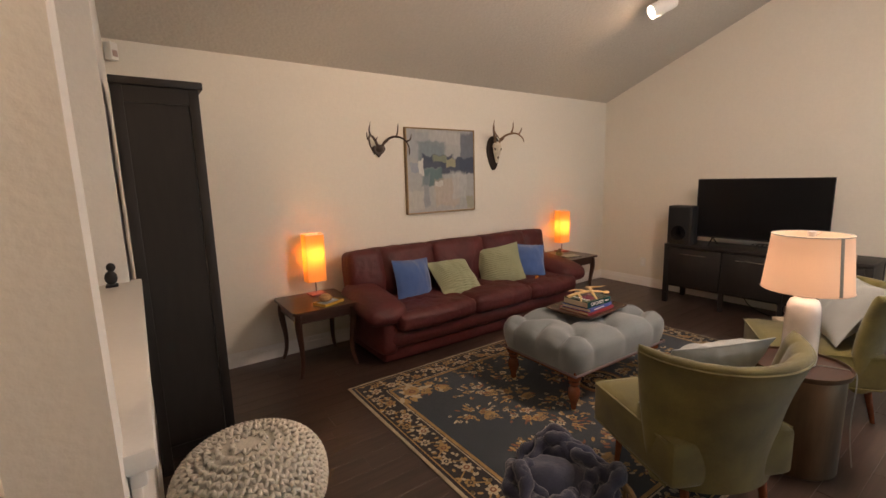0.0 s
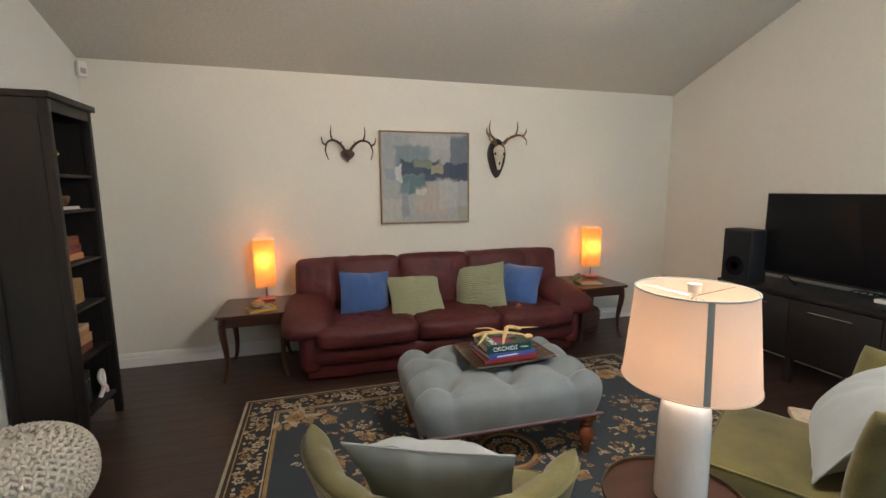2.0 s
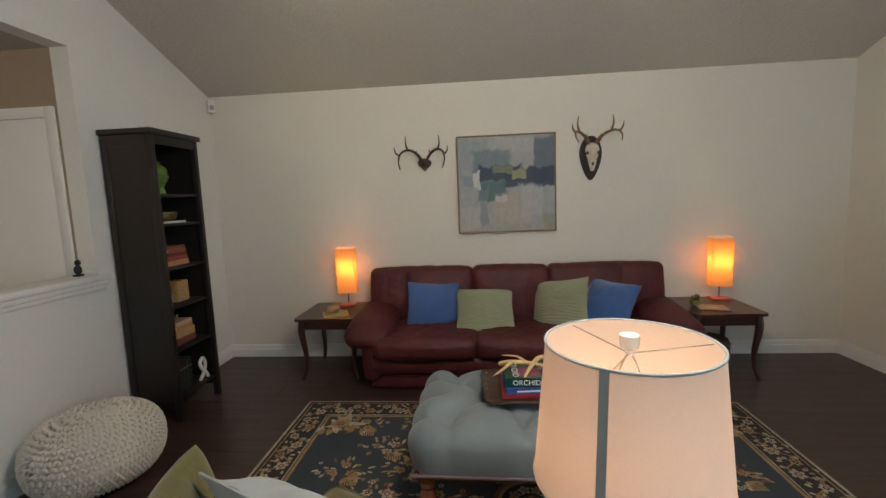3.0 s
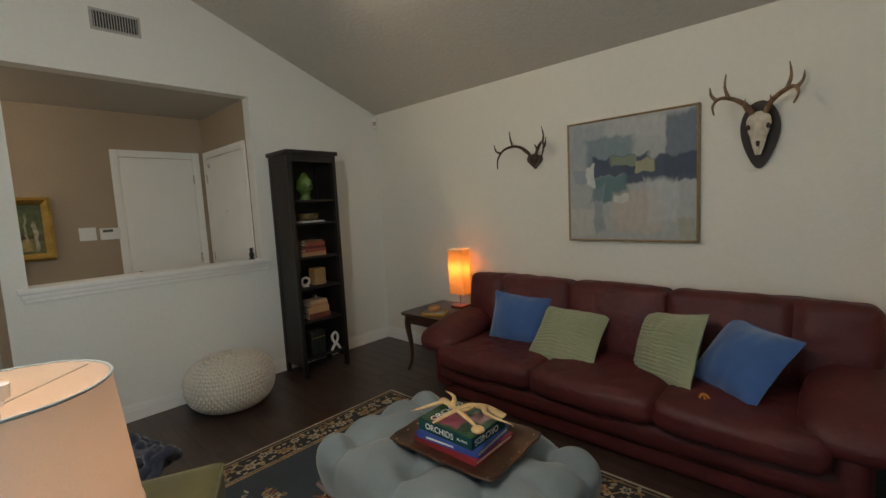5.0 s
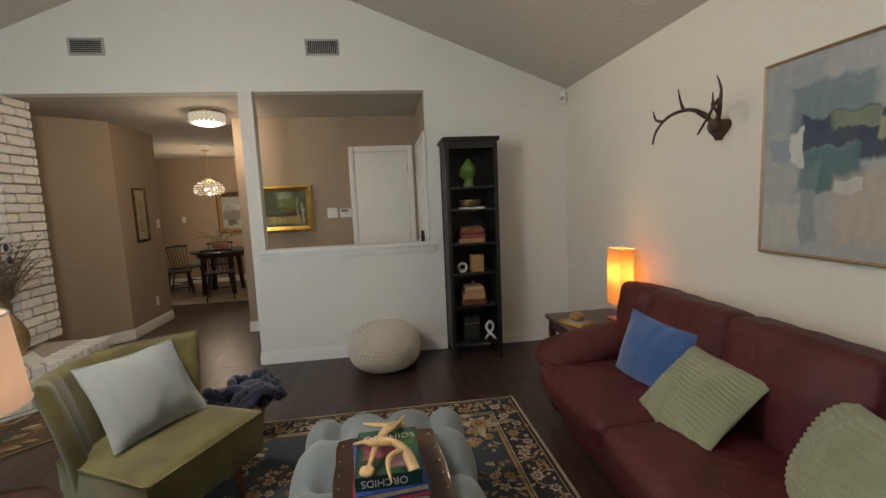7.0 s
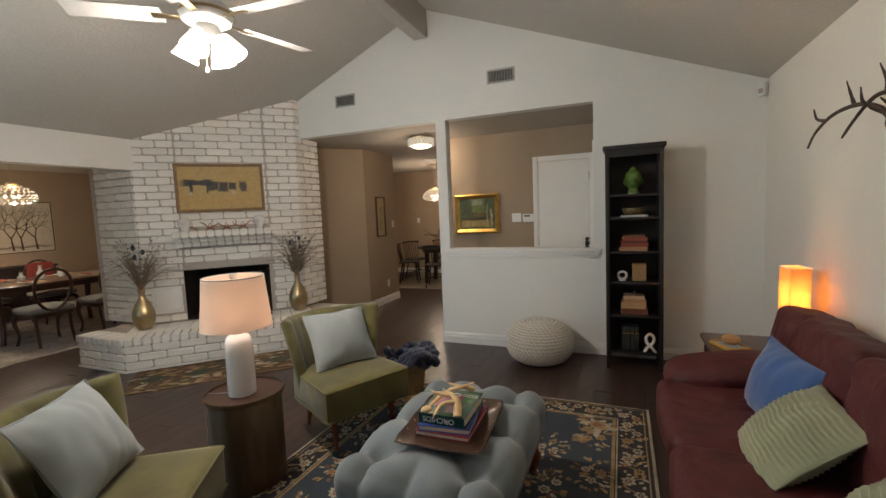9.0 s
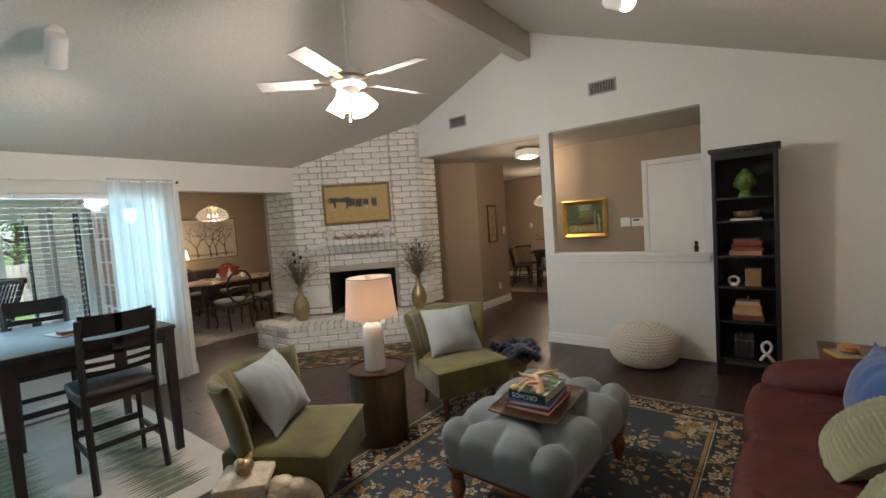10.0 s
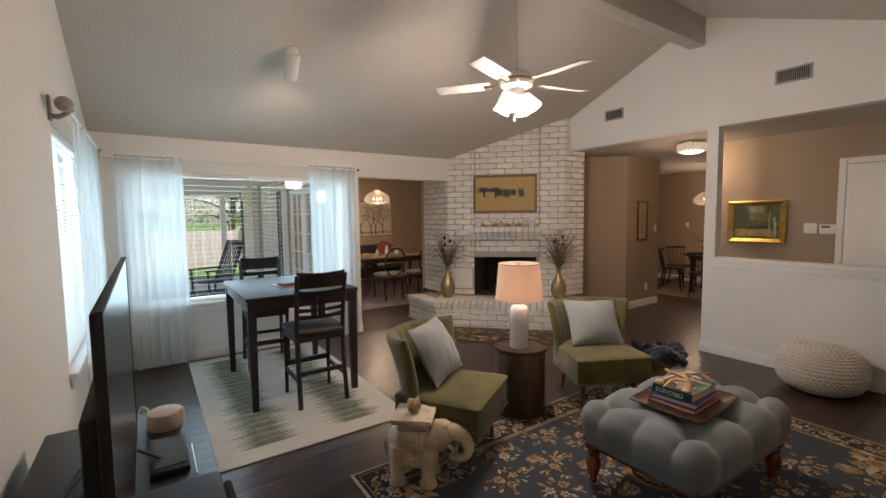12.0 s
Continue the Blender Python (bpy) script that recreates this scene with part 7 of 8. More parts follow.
ROD = 2.185
rod = thing("curtain_rod", pose(0, 0, 0), "slim white curtain rod over the patio window", "curtain rod")
part("pole", Tube([(3.17, SY + 0.085, ROD - 0.03), (5.80, SY + 0.085, ROD - 0.03)], 0.009, 10), WHITEPLASTIC, rod)
for x in (3.16, 5.81):
    part("finial", ball(bmesh.new(), (x, SY + 0.085, ROD - 0.03), 0.016, 12, 8), BLACKWOOD if x < 4 else WHITEPLASTIC, rod)
for x in (3.24, 4.46, 5.72):
    part("bracket", Tube([(x, SY + 0.001, ROD - 0.03), (x, SY + 0.085, ROD - 0.03)], 0.006, 8), WHITEPLASTIC, rod)
curtain(pose(5.40, SY + 0.085, 0), 0.56, ROD, 7, "sheer white voile curtain drawn aside of the patio window", 1)
curtain(pose(3.50, SY + 0.085, 0), 0.58, ROD, 8, "sheer white voile curtain hanging at the wall end", 2)
rod = thing("curtain_rod", pose(0, 0, 0), "white curtain rod with a carved finial over the side window", "curtain rod")
part("pole", Tube([(EX - 0.085, -1.70, 2.20), (EX - 0.085, 0.17, 2.20)], 0.014, 12), WHITEPLASTIC, rod)
TAUPEWOOD = material("taupe_carved_wood", (0.30, 0.26, 0.22), 0.6, grain=0.2, stain=0.2, bump=0.3)
part("finial", join(moved(Lathe([(0.018, 0.0), (0.026, 0.008), (0.020, 0.018), (0.036, 0.03), (0.044, 0.055), (0.036, 0.08), (0.018, 0.092), (0.022, 0.10), (0.004, 0.112)], 20), pose(EX - 0.085, 0.165, 2.20, -90, 0, 0))), TAUPEWOOD, rod, "carved taupe finial")
for y in (0.11, -1.66):
    part("bracket", join(Box(EX - 0.016, EX - 0.001, y - 0.03, y + 0.03, 2.12, 2.26, 0.004), Tube(smooth_path([(EX - 0.012, y, 2.15), (EX - 0.045, y, 2.145), (EX - 0.085, y, 2.172), (EX - 0.112, y, 2.20)], 4), 0.014, 8)), TAUPEWOOD, rod)
curtain(pose(EX - 0.085, -0.56, 0, 0, 0, 90), 0.86, 2.20, 9, "sheer white voile curtain over the side window", 3)
curtain(pose(EX - 0.085, -1.42, 0, 0, 0, 90), 0.80, 2.20, 9, "sheer white voile curtain in the room corner", 4)

# ---- hearth ornaments ----
def gold_vase(m, label, seed):
    v = thing("floor_vase", m, label, "vase", "gold vases on the hearth")
    part("vessel", Lathe([(0.050, 0.0), (0.062, 0.004), (0.098, 0.07), (0.110, 0.14), (0.102, 0.21), (0.068, 0.285), (0.036, 0.34), (0.028, 0.38), (0.036, 0.42), (0.042, 0.435), (0.036, 0.435), (0.024, 0.40), (0.022, 0.34)], 36), BRASS, v, "hammered gold metal vase")
    rng = random.Random(seed)
    bm, bl = bmesh.new(), bmesh.new()
    for k in range(84):
        a, sp = rng.uniform(0, 6.28), rng.uniform(0.06, 0.36) * (1.7 if k % 4 == 0 else 1)
        h = rng.uniform(0.22, 0.56)
        c, s = math.cos(a), math.sin(a)
        pts = smooth_path([(0, 0, 0.36), (0.02 * c, 0.02 * s, 0.45), (sp * 0.45 * c, sp * 0.45 * s, 0.43 + h * 0.6), (sp * c, sp * s, 0.43 + h * (1 - 0.5 * (sp > 0.3)))], 4)
        tube(bm, pts, lerp_list([0.003, 0.0025, 0.002, 0.001], len(pts)), 4)
        # feather barbs
        for q in range(5, len(pts) - 1):
            p = pts[q]
            d = (pts[q + 1] - pts[q - 1]).normalized()
            side = d.cross(Vector((c, s, 0.4))).normalized()
            for sg in (-1, 1):
                e = p + side * sg * rng.uniform(0.020, 0.048) + d * 0.034
                f = [bl.verts.new(p), bl.verts.new(p + d * 0.011), bl.verts.new(e)]
                bl.faces.new(f)
    part("feather_stem", bm, material("feather_stem", (0.22, 0.15, 0.08), 0.7), v)
    pb = part("feather_barb", bl, material("peacock_barbs", (0.15, 0.135, 0.11), 0.8, grain=0.4, grain_scale=30, stain=0.4, stain_scale=9), v)
    pb["kind"] = "stuff"
    for k in range(3):
        a = rng.uniform(0, 6.28)
        part("feather_eye", ball(bmesh.new(), (0.06 * math.cos(a), 0.06 * math.sin(a), 0.78 + 0.05 * k), 0.026, 12, 8, (0.9, 0.4, 1.2)), material("feather_eye", (0.02, 0.025, 0.045), 0.4), v, "dark blue feather eye")
    return v


gold_vase(pose(1.83, -1.74, 0.346), "tall gold vase with dried peacock feathers on the hearth", 3)
gold_vase(pose(0.66, -0.66, 0.346), "gold vase with dried feathers beside the firebox", 8)


def skull_ornament(x):
    def f(u, v):
        q = u * 2 * math.pi
        r = float(np.interp(v, [0, 0.06, 0.22, 0.36, 0.5, 0.75, 0.92, 1.0], [0.026, 0.030, 0.034, 0.043, 0.052, 0.053, 0.032, 0.004]))
        front = max(0.0, -math.sin(q))
        y = r * math.sin(q) * 1.12
        for c in (-0.42, 0.42):
            y += 0.016 * math.exp(-((math.atan2(math.cos(q), -math.sin(q)) - c) / 0.22) ** 2) * math.exp(-((v - 0.48) / 0.09) ** 2)
        y += 0.008 * front ** 30 * math.exp(-((v - 0.36) / 0.04) ** 2)
        return (r * math.cos(q), y, 0.118 * v)
    solid("skull_ornament", sheet(f, 40, 26, True), CERAMIC, "white ceramic skull ornament on the mantel", "ornament", "skulls on the mantel", FIRE @ pose(x, -0.15, 1.376) @ Matrix.Scale(1.3, 4), smooth=60)


skull_ornament(-0.385)
skull_ornament(0.385)
br = thing("antler_branch", FIRE @ pose(0, -0.15, 1.376), "reddish tangle of small antlers along the mantel", "antlers")
rng = random.Random(21)
REDANT = material("reddish_antler", (0.26, 0.10, 0.05), 0.5, grain=0.2, stain=0.35, stain_scale=18)
for k in range(7):
    x = -0.26 + k * 0.085
    s = 1 if k % 2 else -1
    pts = smooth_path([(x, 0.02 * s, 0.008), (x + 0.06 * s, -0.02 * s, 0.035), (x + 0.12 * s, 0.0, 0.045 + 0.02 * (k % 3)), (x + 0.15 * s, 0.01, 0.09)], 4)
    part("antler", join(Tube(pts, lerp_list([0.009, 0.008, 0.006, 0.002], len(pts)), 7), Tube([(x + 0.06 * s, -0.02 * s, 0.035), (x + 0.05 * s, -0.03 * s, 0.085)], [0.006, 0.002], 6)), REDANT, br)
solid("fire_tool_figure", join(Box(-0.05, 0.05, -0.03, 0.03, 0, 0.03, 0.004), Tube(smooth_path([(0, 0, 0.03), (0.02, 0, 0.09), (-0.02, 0, 0.14), (0.015, 0, 0.19)], 5), lerp_list([0.02, 0.016, 0.018, 0.008], 16), 8), ball(bmesh.new(), (0.02, 0, 0.2), 0.014, 10, 8)), material("dark_bronze", (0.10, 0.08, 0.035), 0.35, metal=0.7, stain=0.3), "small bronze figure on a dark plinth on the hearth", "figurine", m=pose(0.95, -0.88, 0.346, 0, 0, 135))
ash = thing("ash_door", FIRE @ pose(-0.64, -0.010, 0.60), "white painted square iron door beside the firebox", "hatch")
part("frame", join(Box(-0.15, 0.15, -0.014, 0, 0.12, 0.15, 0.003), Box(-0.15, 0.15, -0.014, 0, -0.15, -0.12, 0.003), Box(-0.15, -0.12, -0.014, 0, -0.12, 0.12, 0.003), Box(0.12, 0.15, -0.014, 0, -0.12, 0.12, 0.003)), TRIM, ash)
part("panel", Box(-0.118, 0.118, -0.009, 0, -0.118, 0.118, 0.003), TRIM, ash)
part("raised_panel", Box(-0.085, 0.085, -0.014, -0.009, -0.085, 0.085, 0.003), TRIM, ash)


# ---- crystal lights ----
CRYSTAL = material("lit_crystal", (0.10, 0.095, 0.085), 0.06, emit=(1.0, 0.80, 0.52, 0.28))


def crystal_pendant(x, y, z, drop, r, label):
    c = thing("crystal_chandelier", pose(x, y, z), label, "chandelier", "crystal chandeliers")
    part("chain", Tube([(0, 0, 0.18), (0, 0, drop - 0.03)], 0.005, 6), BRASS, c)
    part("canopy", Lathe([(0.03, drop - 0.035), (0.06, drop - 0.012), (0.06, drop)], 20), BRASS, c)
    part("crown", Lathe([(0.04, 0.20), (0.065, 0.18), (0.05, 0.155)], 20), BRASS, c)
    for k, (rr, zz) in enumerate(((0.40, 0.155), (0.66, 0.125), (0.86, 0.085), (0.97, 0.040), (1.0, 0.0), (0.92, -0.035), (0.70, -0.065))):
        part("bead_ring", Tube([(r * rr * math.cos(a), r * rr * math.sin(a), zz) for a in np.linspace(0, 2 * math.pi, 33)], 0.004, 5), BRASS, c)
        n = int(26 * rr)
        bm = bmesh.new()
        for q in range(n):
            a = 2 * math.pi * (q + 0.5 * (k % 2)) / n
            ball(bm, (r * rr * math.cos(a), r * rr * math.sin(a), zz - 0.012), 0.0105, 6, 4, (1, 1, 1.2))
        part("crystal_row", bm, CRYSTAL, c, "row of glowing crystal beads")["kind"] = "stuff"
    for k in range(3):
        a = 2.1 * k
        part("bulb", ball(bmesh.new(), (0.08 * math.cos(a), 0.08 * math.sin(a), 0.01), 0.02, 12, 8), LIT, c)
    part("drop_ball", ball(bmesh.new(), (0, 0, -0.075), 0.022, 12, 8), LIT, c)
    return c


crystal_pendant(-3.5, -0.59, 1.79, EAVE - 1.79, 0.24, "lit crystal bead chandelier over the breakfast table")
crystal_pendant(1.62, -4.5, 1.90, EAVE - 1.90, 0.25, "lit crystal bead chandelier over the dining table")
fm = thing("flush_light", pose(-0.40, 0.60, EAVE), "lit crystal drum ceiling light in the foyer", "ceiling light")
part("pan", Lathe([(0.15, -0.001), (0.15, -0.025), (0.14, -0.03)], 32), BRASS, fm)
for k, z in enumerate((-0.045, -0.075, -0.105)):
    bm = bmesh.new()
    for q in range(22):
        a = 2 * math.pi * (q + 0.5 * (k % 2)) / 22
        ball(bm, (0.155 * math.cos(a), 0.155 * math.sin(a), z), 0.020, 8, 6, (1, 1, 1.1))
    part("crystal_row", bm, CRYSTAL, fm, "row of glowing crystal beads")["kind"] = "stuff"
part("diffuser", Lathe([(0.14, -0.10), (0.13, -0.13), (0.09, -0.145), (0.002, -0.15)], 32), LIT, fm, "glowing glass bowl")
cv = thing("ceiling_vent", pose(-2.9, -0.35, EAVE), "flat metal ceiling vent", "vent")
part("frame", Box(-0.15, 0.15, -0.08, 0.08, -0.01, -0.001), VENT, cv)


# ---- breakfast room ----
def spindle_chair(m, label):
    c = thing("spindle_chair", m, label, "chair", "spindle chairs")
    seat = cushion_block(0.42, 0.40, 0.032, 0.014, 6, 0.0)
    part("seat", moved(seat, pose(0, 0, 0.44)), ESPRESSO, c)
    for sx in (-1, 1):
        for sy in (-1, 1):
            part("leg", Tube([(sx * 0.14, sy * 0.13, 0.43), (sx * 0.20, sy * 0.20, 0.0)], [0.016, 0.011], 8), ESPRESSO, c)
        part("stretcher", Tube([(sx * 0.175, -0.17, 0.18), (sx * 0.175, 0.17, 0.18)], 0.008, 6), ESPRESSO, c)
    part("stretcher", Tube([(-0.175, 0.0, 0.18), (0.175, 0.0, 0.18)], 0.008, 6), ESPRESSO, c)
    for k in range(7):
        u = k / 6 * 2 - 1
        part("spindle", Tube([(u * 0.165, -0.165, 0.45), (u * 0.20, -0.225 - 0.02 * (1 - u * u), 0.78)], 0.007, 6), ESPRESSO, c)
    part("crest_rail", Tube(smooth_path([(-0.225, -0.215, 0.80), (-0.1, -0.245, 0.81), (0.1, -0.245, 0.81), (0.225, -0.215, 0.80)], 5), 0.021, 8), ESPRESSO, c)
    return c


BT = (-3.5, -0.50)
bt = thing("round_table", pose(BT[0], BT[1], 0.009), "round black wooden breakfast table on chunky legs", "table")
part("tabletop", Lathe([(0.46, 0.71), (0.475, 0.718), (0.475, 0.737), (0.465, 0.745)], 48), ESPRESSO, bt)
part("apron", Lathe([(0.38, 0.64), (0.38, 0.71)], 40), ESPRESSO, bt)
for k in range(4):
    a = math.pi / 4 + k * math.pi / 2
    part("leg", Tube([(0.30 * math.cos(a), 0.30 * math.sin(a), 0.70), (0.34 * math.cos(a), 0.34 * math.sin(a), 0.0)], [0.05, 0.036], 4), ESPRESSO, bt)
for a, d in ((15, 0.62), (110, 0.66), (200, 0.64), (290, 0.66), (245, 0.78)):
    q = radians(a)
    spindle_chair(pose(BT[0] + d * math.cos(q), BT[1] + d * math.sin(q), 0.009, 0, 0, a + 90), "black spindle-back chair at the breakfast table")
rg = thing("breakfast_rug", pose(-3.6, -0.42, 0), "pale cream rug under the breakfast table", "rug")
part("rug_body", Box(-0.95, 0.95, -0.98, 1.05, 0.001, 0.008, 0.002), material("cream_rug_wool", (0.42, 0.35, 0.26), 0.95, grain=0.2, grain_scale=120, stain=0.15, bump=0.4), rg)
pl = thing("potted_branches", pose(BT[0], BT[1], 0.755), "terracotta bowl with leafy branches on the breakfast table", "plant")
part("bowl", Lathe([(0.07, 0), (0.10, 0.02), (0.115, 0.09), (0.115, 0.115), (0.10, 0.11), (0.002, 0.08)], 28), material("terracotta", (0.36, 0.17, 0.09), 0.7, grain=0.15, stain=0.15), pl)
rng = random.Random(6)
st, lf = bmesh.new(), bmesh.new()
for k in range(9):
    a = 2 * math.pi * k / 9 + rng.uniform(-0.3, 0.3)
    r = rng.uniform(0.22, 0.46)
    pts = smooth_path([(0.03 * math.cos(a), 0.03 * math.sin(a), 0.08), (r * 0.4 * math.cos(a), r * 0.4 * math.sin(a), 0.22), (r * math.cos(a + 0.2), r * math.sin(a + 0.2), rng.uniform(0.22, 0.38))], 6)
    tube(st, pts, 0.004, 5)
    for p in pts[5:]:
        for q in range(3):
            d = Vector((rng.uniform(-1, 1), rng.uniform(-1, 1), rng.uniform(-0.3, 0.6))).normalized()
            s = d.cross(Vector((0, 0, 1))).normalized()
            L = rng.uniform(0.035, 0.055)
            f = [lf.verts.new(p), lf.verts.new(p + d * L * 0.5 + s * L * 0.3), lf.verts.new(p + d * L), lf.verts.new(p + d * L * 0.5 - s * L * 0.3)]
            lf.faces.new(f)
part("stems", st, material("twig", (0.10, 0.07, 0.04), 0.8), pl)
lv = part("leaves", lf, material("olive_leaf", (0.07, 0.10, 0.035), 0.5, stain=0.3), pl)
lv["kind"] = "stuff"


# ---- dining room ----
def dining_chair(m, label, red=False):
    c = thing("dining_chair", m, label, "chair", "dining chairs")
    part("seat", moved(cushion_block(0.47, 0.44, 0.08, 0.03, 8, 0.015), pose(0, 0, 0.45)), material("grey_seat_cloth", (0.20, 0.20, 0.19), 0.9, grain=0.15, stain=0.1), c, "grey upholstered seat")
    part("seat_rail", Box(-0.21, 0.21, -0.20, 0.20, 0.36, 0.41, 0.01), DARKWOOD, c)
    for s in (-1, 1):
        pts = smooth_path([(s * 0.20, 0.19, 0.38), (s * 0.225, 0.225, 0.30), (s * 0.20, 0.20, 0.12), (s * 0.22, 0.225, 0.0)], 4)
        part("front_leg", Tube(pts, lerp_list([0.028, 0.026, 0.015, 0.017], len(pts)), 8), DARKWOOD, c)
        part("back_leg", Tube(smooth_path([(s * 0.18, -0.19, 0.40), (s * 0.175, -0.20, 0.2), (s * 0.18, -0.25, 0.0)], 4), 0.017, 8), DARKWOOD, c)
    loop = [(0.16 * math.sin(q) * (1 + 0.35 * (1 + math.cos(q)) * 0.5) + 0, -0.20 - 0.10 * (0.5 - 0.5 * math.cos(q + math.pi)) - 0.02, 0.70 + 0.26 * math.cos(q)) for q in np.linspace(-math.pi, math.pi, 29)]
    part("back_loop", Tube(loop, 0.018, 8), DARKWOOD, c, "rounded balloon back")
    part("back_rail", Tube(smooth_path([(-0.17, -0.24, 0.66), (0, -0.27, 0.69), (0.17, -0.24, 0.66)], 4), 0.014, 8), DARKWOOD, c)
    if red:
        part("back_pad", moved(cushion_block(0.34, 0.05, 0.36, 0.022, 6, 0.01), pose(0, -0.255, 0.74)), material("red_upholstery", (0.22, 0.035, 0.025), 0.8, stain=0.15), c, "red upholstered back")
    return c


DT = (1.35, -4.55)
dt = thing("dining_table", pose(DT[0], DT[1], 0.009), "long oval cherry dining table set for a meal", "table")
prof = [(0.95, 0.715), (0.97, 0.725), (0.97, 0.742), (0.955, 0.75)]
bm = bmesh.new()
rings = [[bm.verts.new((r * math.copysign(abs(math.cos(q)) ** 0.7, math.cos(q)), 0.56 * r * math.copysign(abs(math.sin(q)) ** 0.7, math.sin(q)), z)) for q in np.linspace(0, 2 * math.pi, 48, endpoint=False)] for r, z in prof]
ring_faces(bm, rings)
part("tabletop", bm, DARKWOOD, dt)
part("apron", Box(-0.68, 0.68, -0.33, 0.33, 0.63, 0.715), DARKWOOD, dt)
for sx in (-1, 1):
    for sy in (-1, 1):
        pts = smooth_path([(sx * 0.64, sy * 0.30, 0.70), (sx * 0.68, sy * 0.34, 0.60), (sx * 0.64, sy * 0.30, 0.25), (sx * 0.67, sy * 0.33, 0.0)], 4)
        part("leg", Tube(pts, lerp_list([0.045, 0.045, 0.026, 0.03], len(pts)), 10), DARKWOOD, dt)
for k, (x, y, a) in enumerate(((1.05, -3.80, 180), (1.75, -3.80, 178), (2.50, -4.35, 98), (0.95, -5.30, 0), (1.75, -5.32, 4), (0.20, -4.55, -90))):
    dining_chair(pose(x, y, 0.009, 0, 0, a), "balloon-back dining chair with red upholstered back" if k == 3 else "balloon-back cherry dining chair with grey seat", k == 3)
for x, y in ((1.0, -4.25), (1.7, -4.25), (1.0, -4.85), (1.7, -4.85)):
    p = thing("place_setting", pose(DT[0] + (x - 1.35), DT[1] + (y + 4.55), 0.760), "cream plate with folded napkin on a placemat", "plate", "place settings")
    part("placemat", Box(-0.20, 0.20, -0.14, 0.14, 0, 0.004, 0.001), material("tan_mat", (0.34, 0.24, 0.14), 0.9, grain=0.2), p)
    part("plate", Lathe([(0.08, 0.0045), (0.12, 0.016), (0.122, 0.019), (0.08, 0.010), (0.002, 0.009)], 24), CERAMIC, p)
    part("napkin", Box(-0.03, 0.03, -0.08, 0.08, 0.0195, 0.032, 0.004), material("rust_napkin", (0.30, 0.08, 0.04), 0.9), p)
for x, y, h in ((1.42, -4.52, 0.20), (1.15, -4.58, 0.14), (1.6, -4.6, 0.12)):
    g = thing("carafe", pose(x, y, 0.760), "clear glass carafe on the dining table", "carafe", "glassware")
    part("glass", Lathe([(0.03, 0), (0.042, 0.01), (0.044, h * 0.5), (0.02, h * 0.72), (0.018, h * 0.95), (0.024, h)], 20), material("pale_glass", (0.55, 0.58, 0.55), 0.1, coat=0.5), g)
rg = thing("dining_rug", pose(1.5, -4.5, 0), "pale patterned rug under the dining table", "rug")
part("rug_body", Box(-1.3, 1.15, -1.35, 1.35, 0.001, 0.008, 0.002), material("pale_rug_wool", (0.36, 0.32, 0.28), 0.95, grain=0.3, grain_scale=20, stain=0.35, stain_scale=4, bump=0.4), rg)

TREES = painted("tree_canvas", (0.52, 0.46, 0.36), [(0, -0.33, 0.5, 0.02, (0.05, 0.04, 0.03), 0.6)], warp=0.04)
tp = framed("tree_canvas", pose(0.90, DY + 0.002, 1.50, 0, 0, 180), 1.10, 0.85, 0.012, 0.03, BLACKWOOD, TREES, "cream canvas of a dark spreading tree on the dining wall", "painting", 0.002)
rng = random.Random(2)
bm = bmesh.new()
def limb(x, z, a, L, w, depth):
    ex, ez = x + L * math.cos(a), z + L * math.sin(a)
    if abs(ex) > 0.52 or ez > 0.40:
        return
    nx, nz = -math.sin(a) * w, math.cos(a) * w
    y = -0.0275 - 0.0002 * depth
    bm.faces.new([bm.verts.new((x - nx, y, z - nz)), bm.verts.new((x + nx, y, z + nz)), bm.verts.new((ex + nx * 0.6, y, ez + nz * 0.6)), bm.verts.new((ex - nx * 0.6, y, ez - nz * 0.6))])
    if depth < 6:
        for s in (-1, 1):
            limb(ex, ez, a + s * rng.uniform(0.2, 0.65), L * rng.uniform(0.68, 0.9), w * 0.66, depth + 1)
for x0 in (-0.28, -0.02, 0.10, 0.30):
    limb(x0, -0.38, math.pi / 2 + rng.uniform(-0.12, 0.12), 0.20, 0.016, 0)
part("tree_strokes", bm, material("dark_paint", (0.045, 0.035, 0.03), 0.7), tp)
sb = thing("sideboard", pose(1.35, DY + 0.26, 0), "dark wooden sideboard against the dining wall", "sideboard")
part("body", Box(-0.75, 0.75, -0.22, 0.24, 0.12, 0.84, 0.004), ESPRESSO, sb)
part("top", Box(-0.78, 0.78, -0.25, 0.25, 0.84, 0.87, 0.006), ESPRESSO, sb)
for x in (-0.72, 0.67):
    for y in (-0.2, 0.17):
        part("leg", Box(x, x + 0.05, y, y + 0.05, 0, 0.12), ESPRESSO, sb)
for k in range(3):
    part("door", Box(-0.735 + k * 0.492, -0.255 + k * 0.492, 0.241, 0.256, 0.15, 0.82, 0.003), ESPRESSO, sb)
bl = thing("buffet_lamp", pose(1.62, DY + 0.28, 0.871), "lit small lamp with cream shade on the sideboard", "lamp")
part("base", Lathe([(0.06, 0), (0.07, 0.02), (0.05, 0.12), (0.02, 0.22), (0.012, 0.30)], 24), material("yellow_glaze", (0.42, 0.28, 0.06), 0.3), bl)
part("shade", Lathe([(0.15, 0.24), (0.11, 0.44)], 32, caps=False), SHADE, bl, "glowing cream shade")
lamp("buffet_bulb", "POINT", (1.62, DY + 0.28, 1.21), None, 5, WARM, radius=0.04)


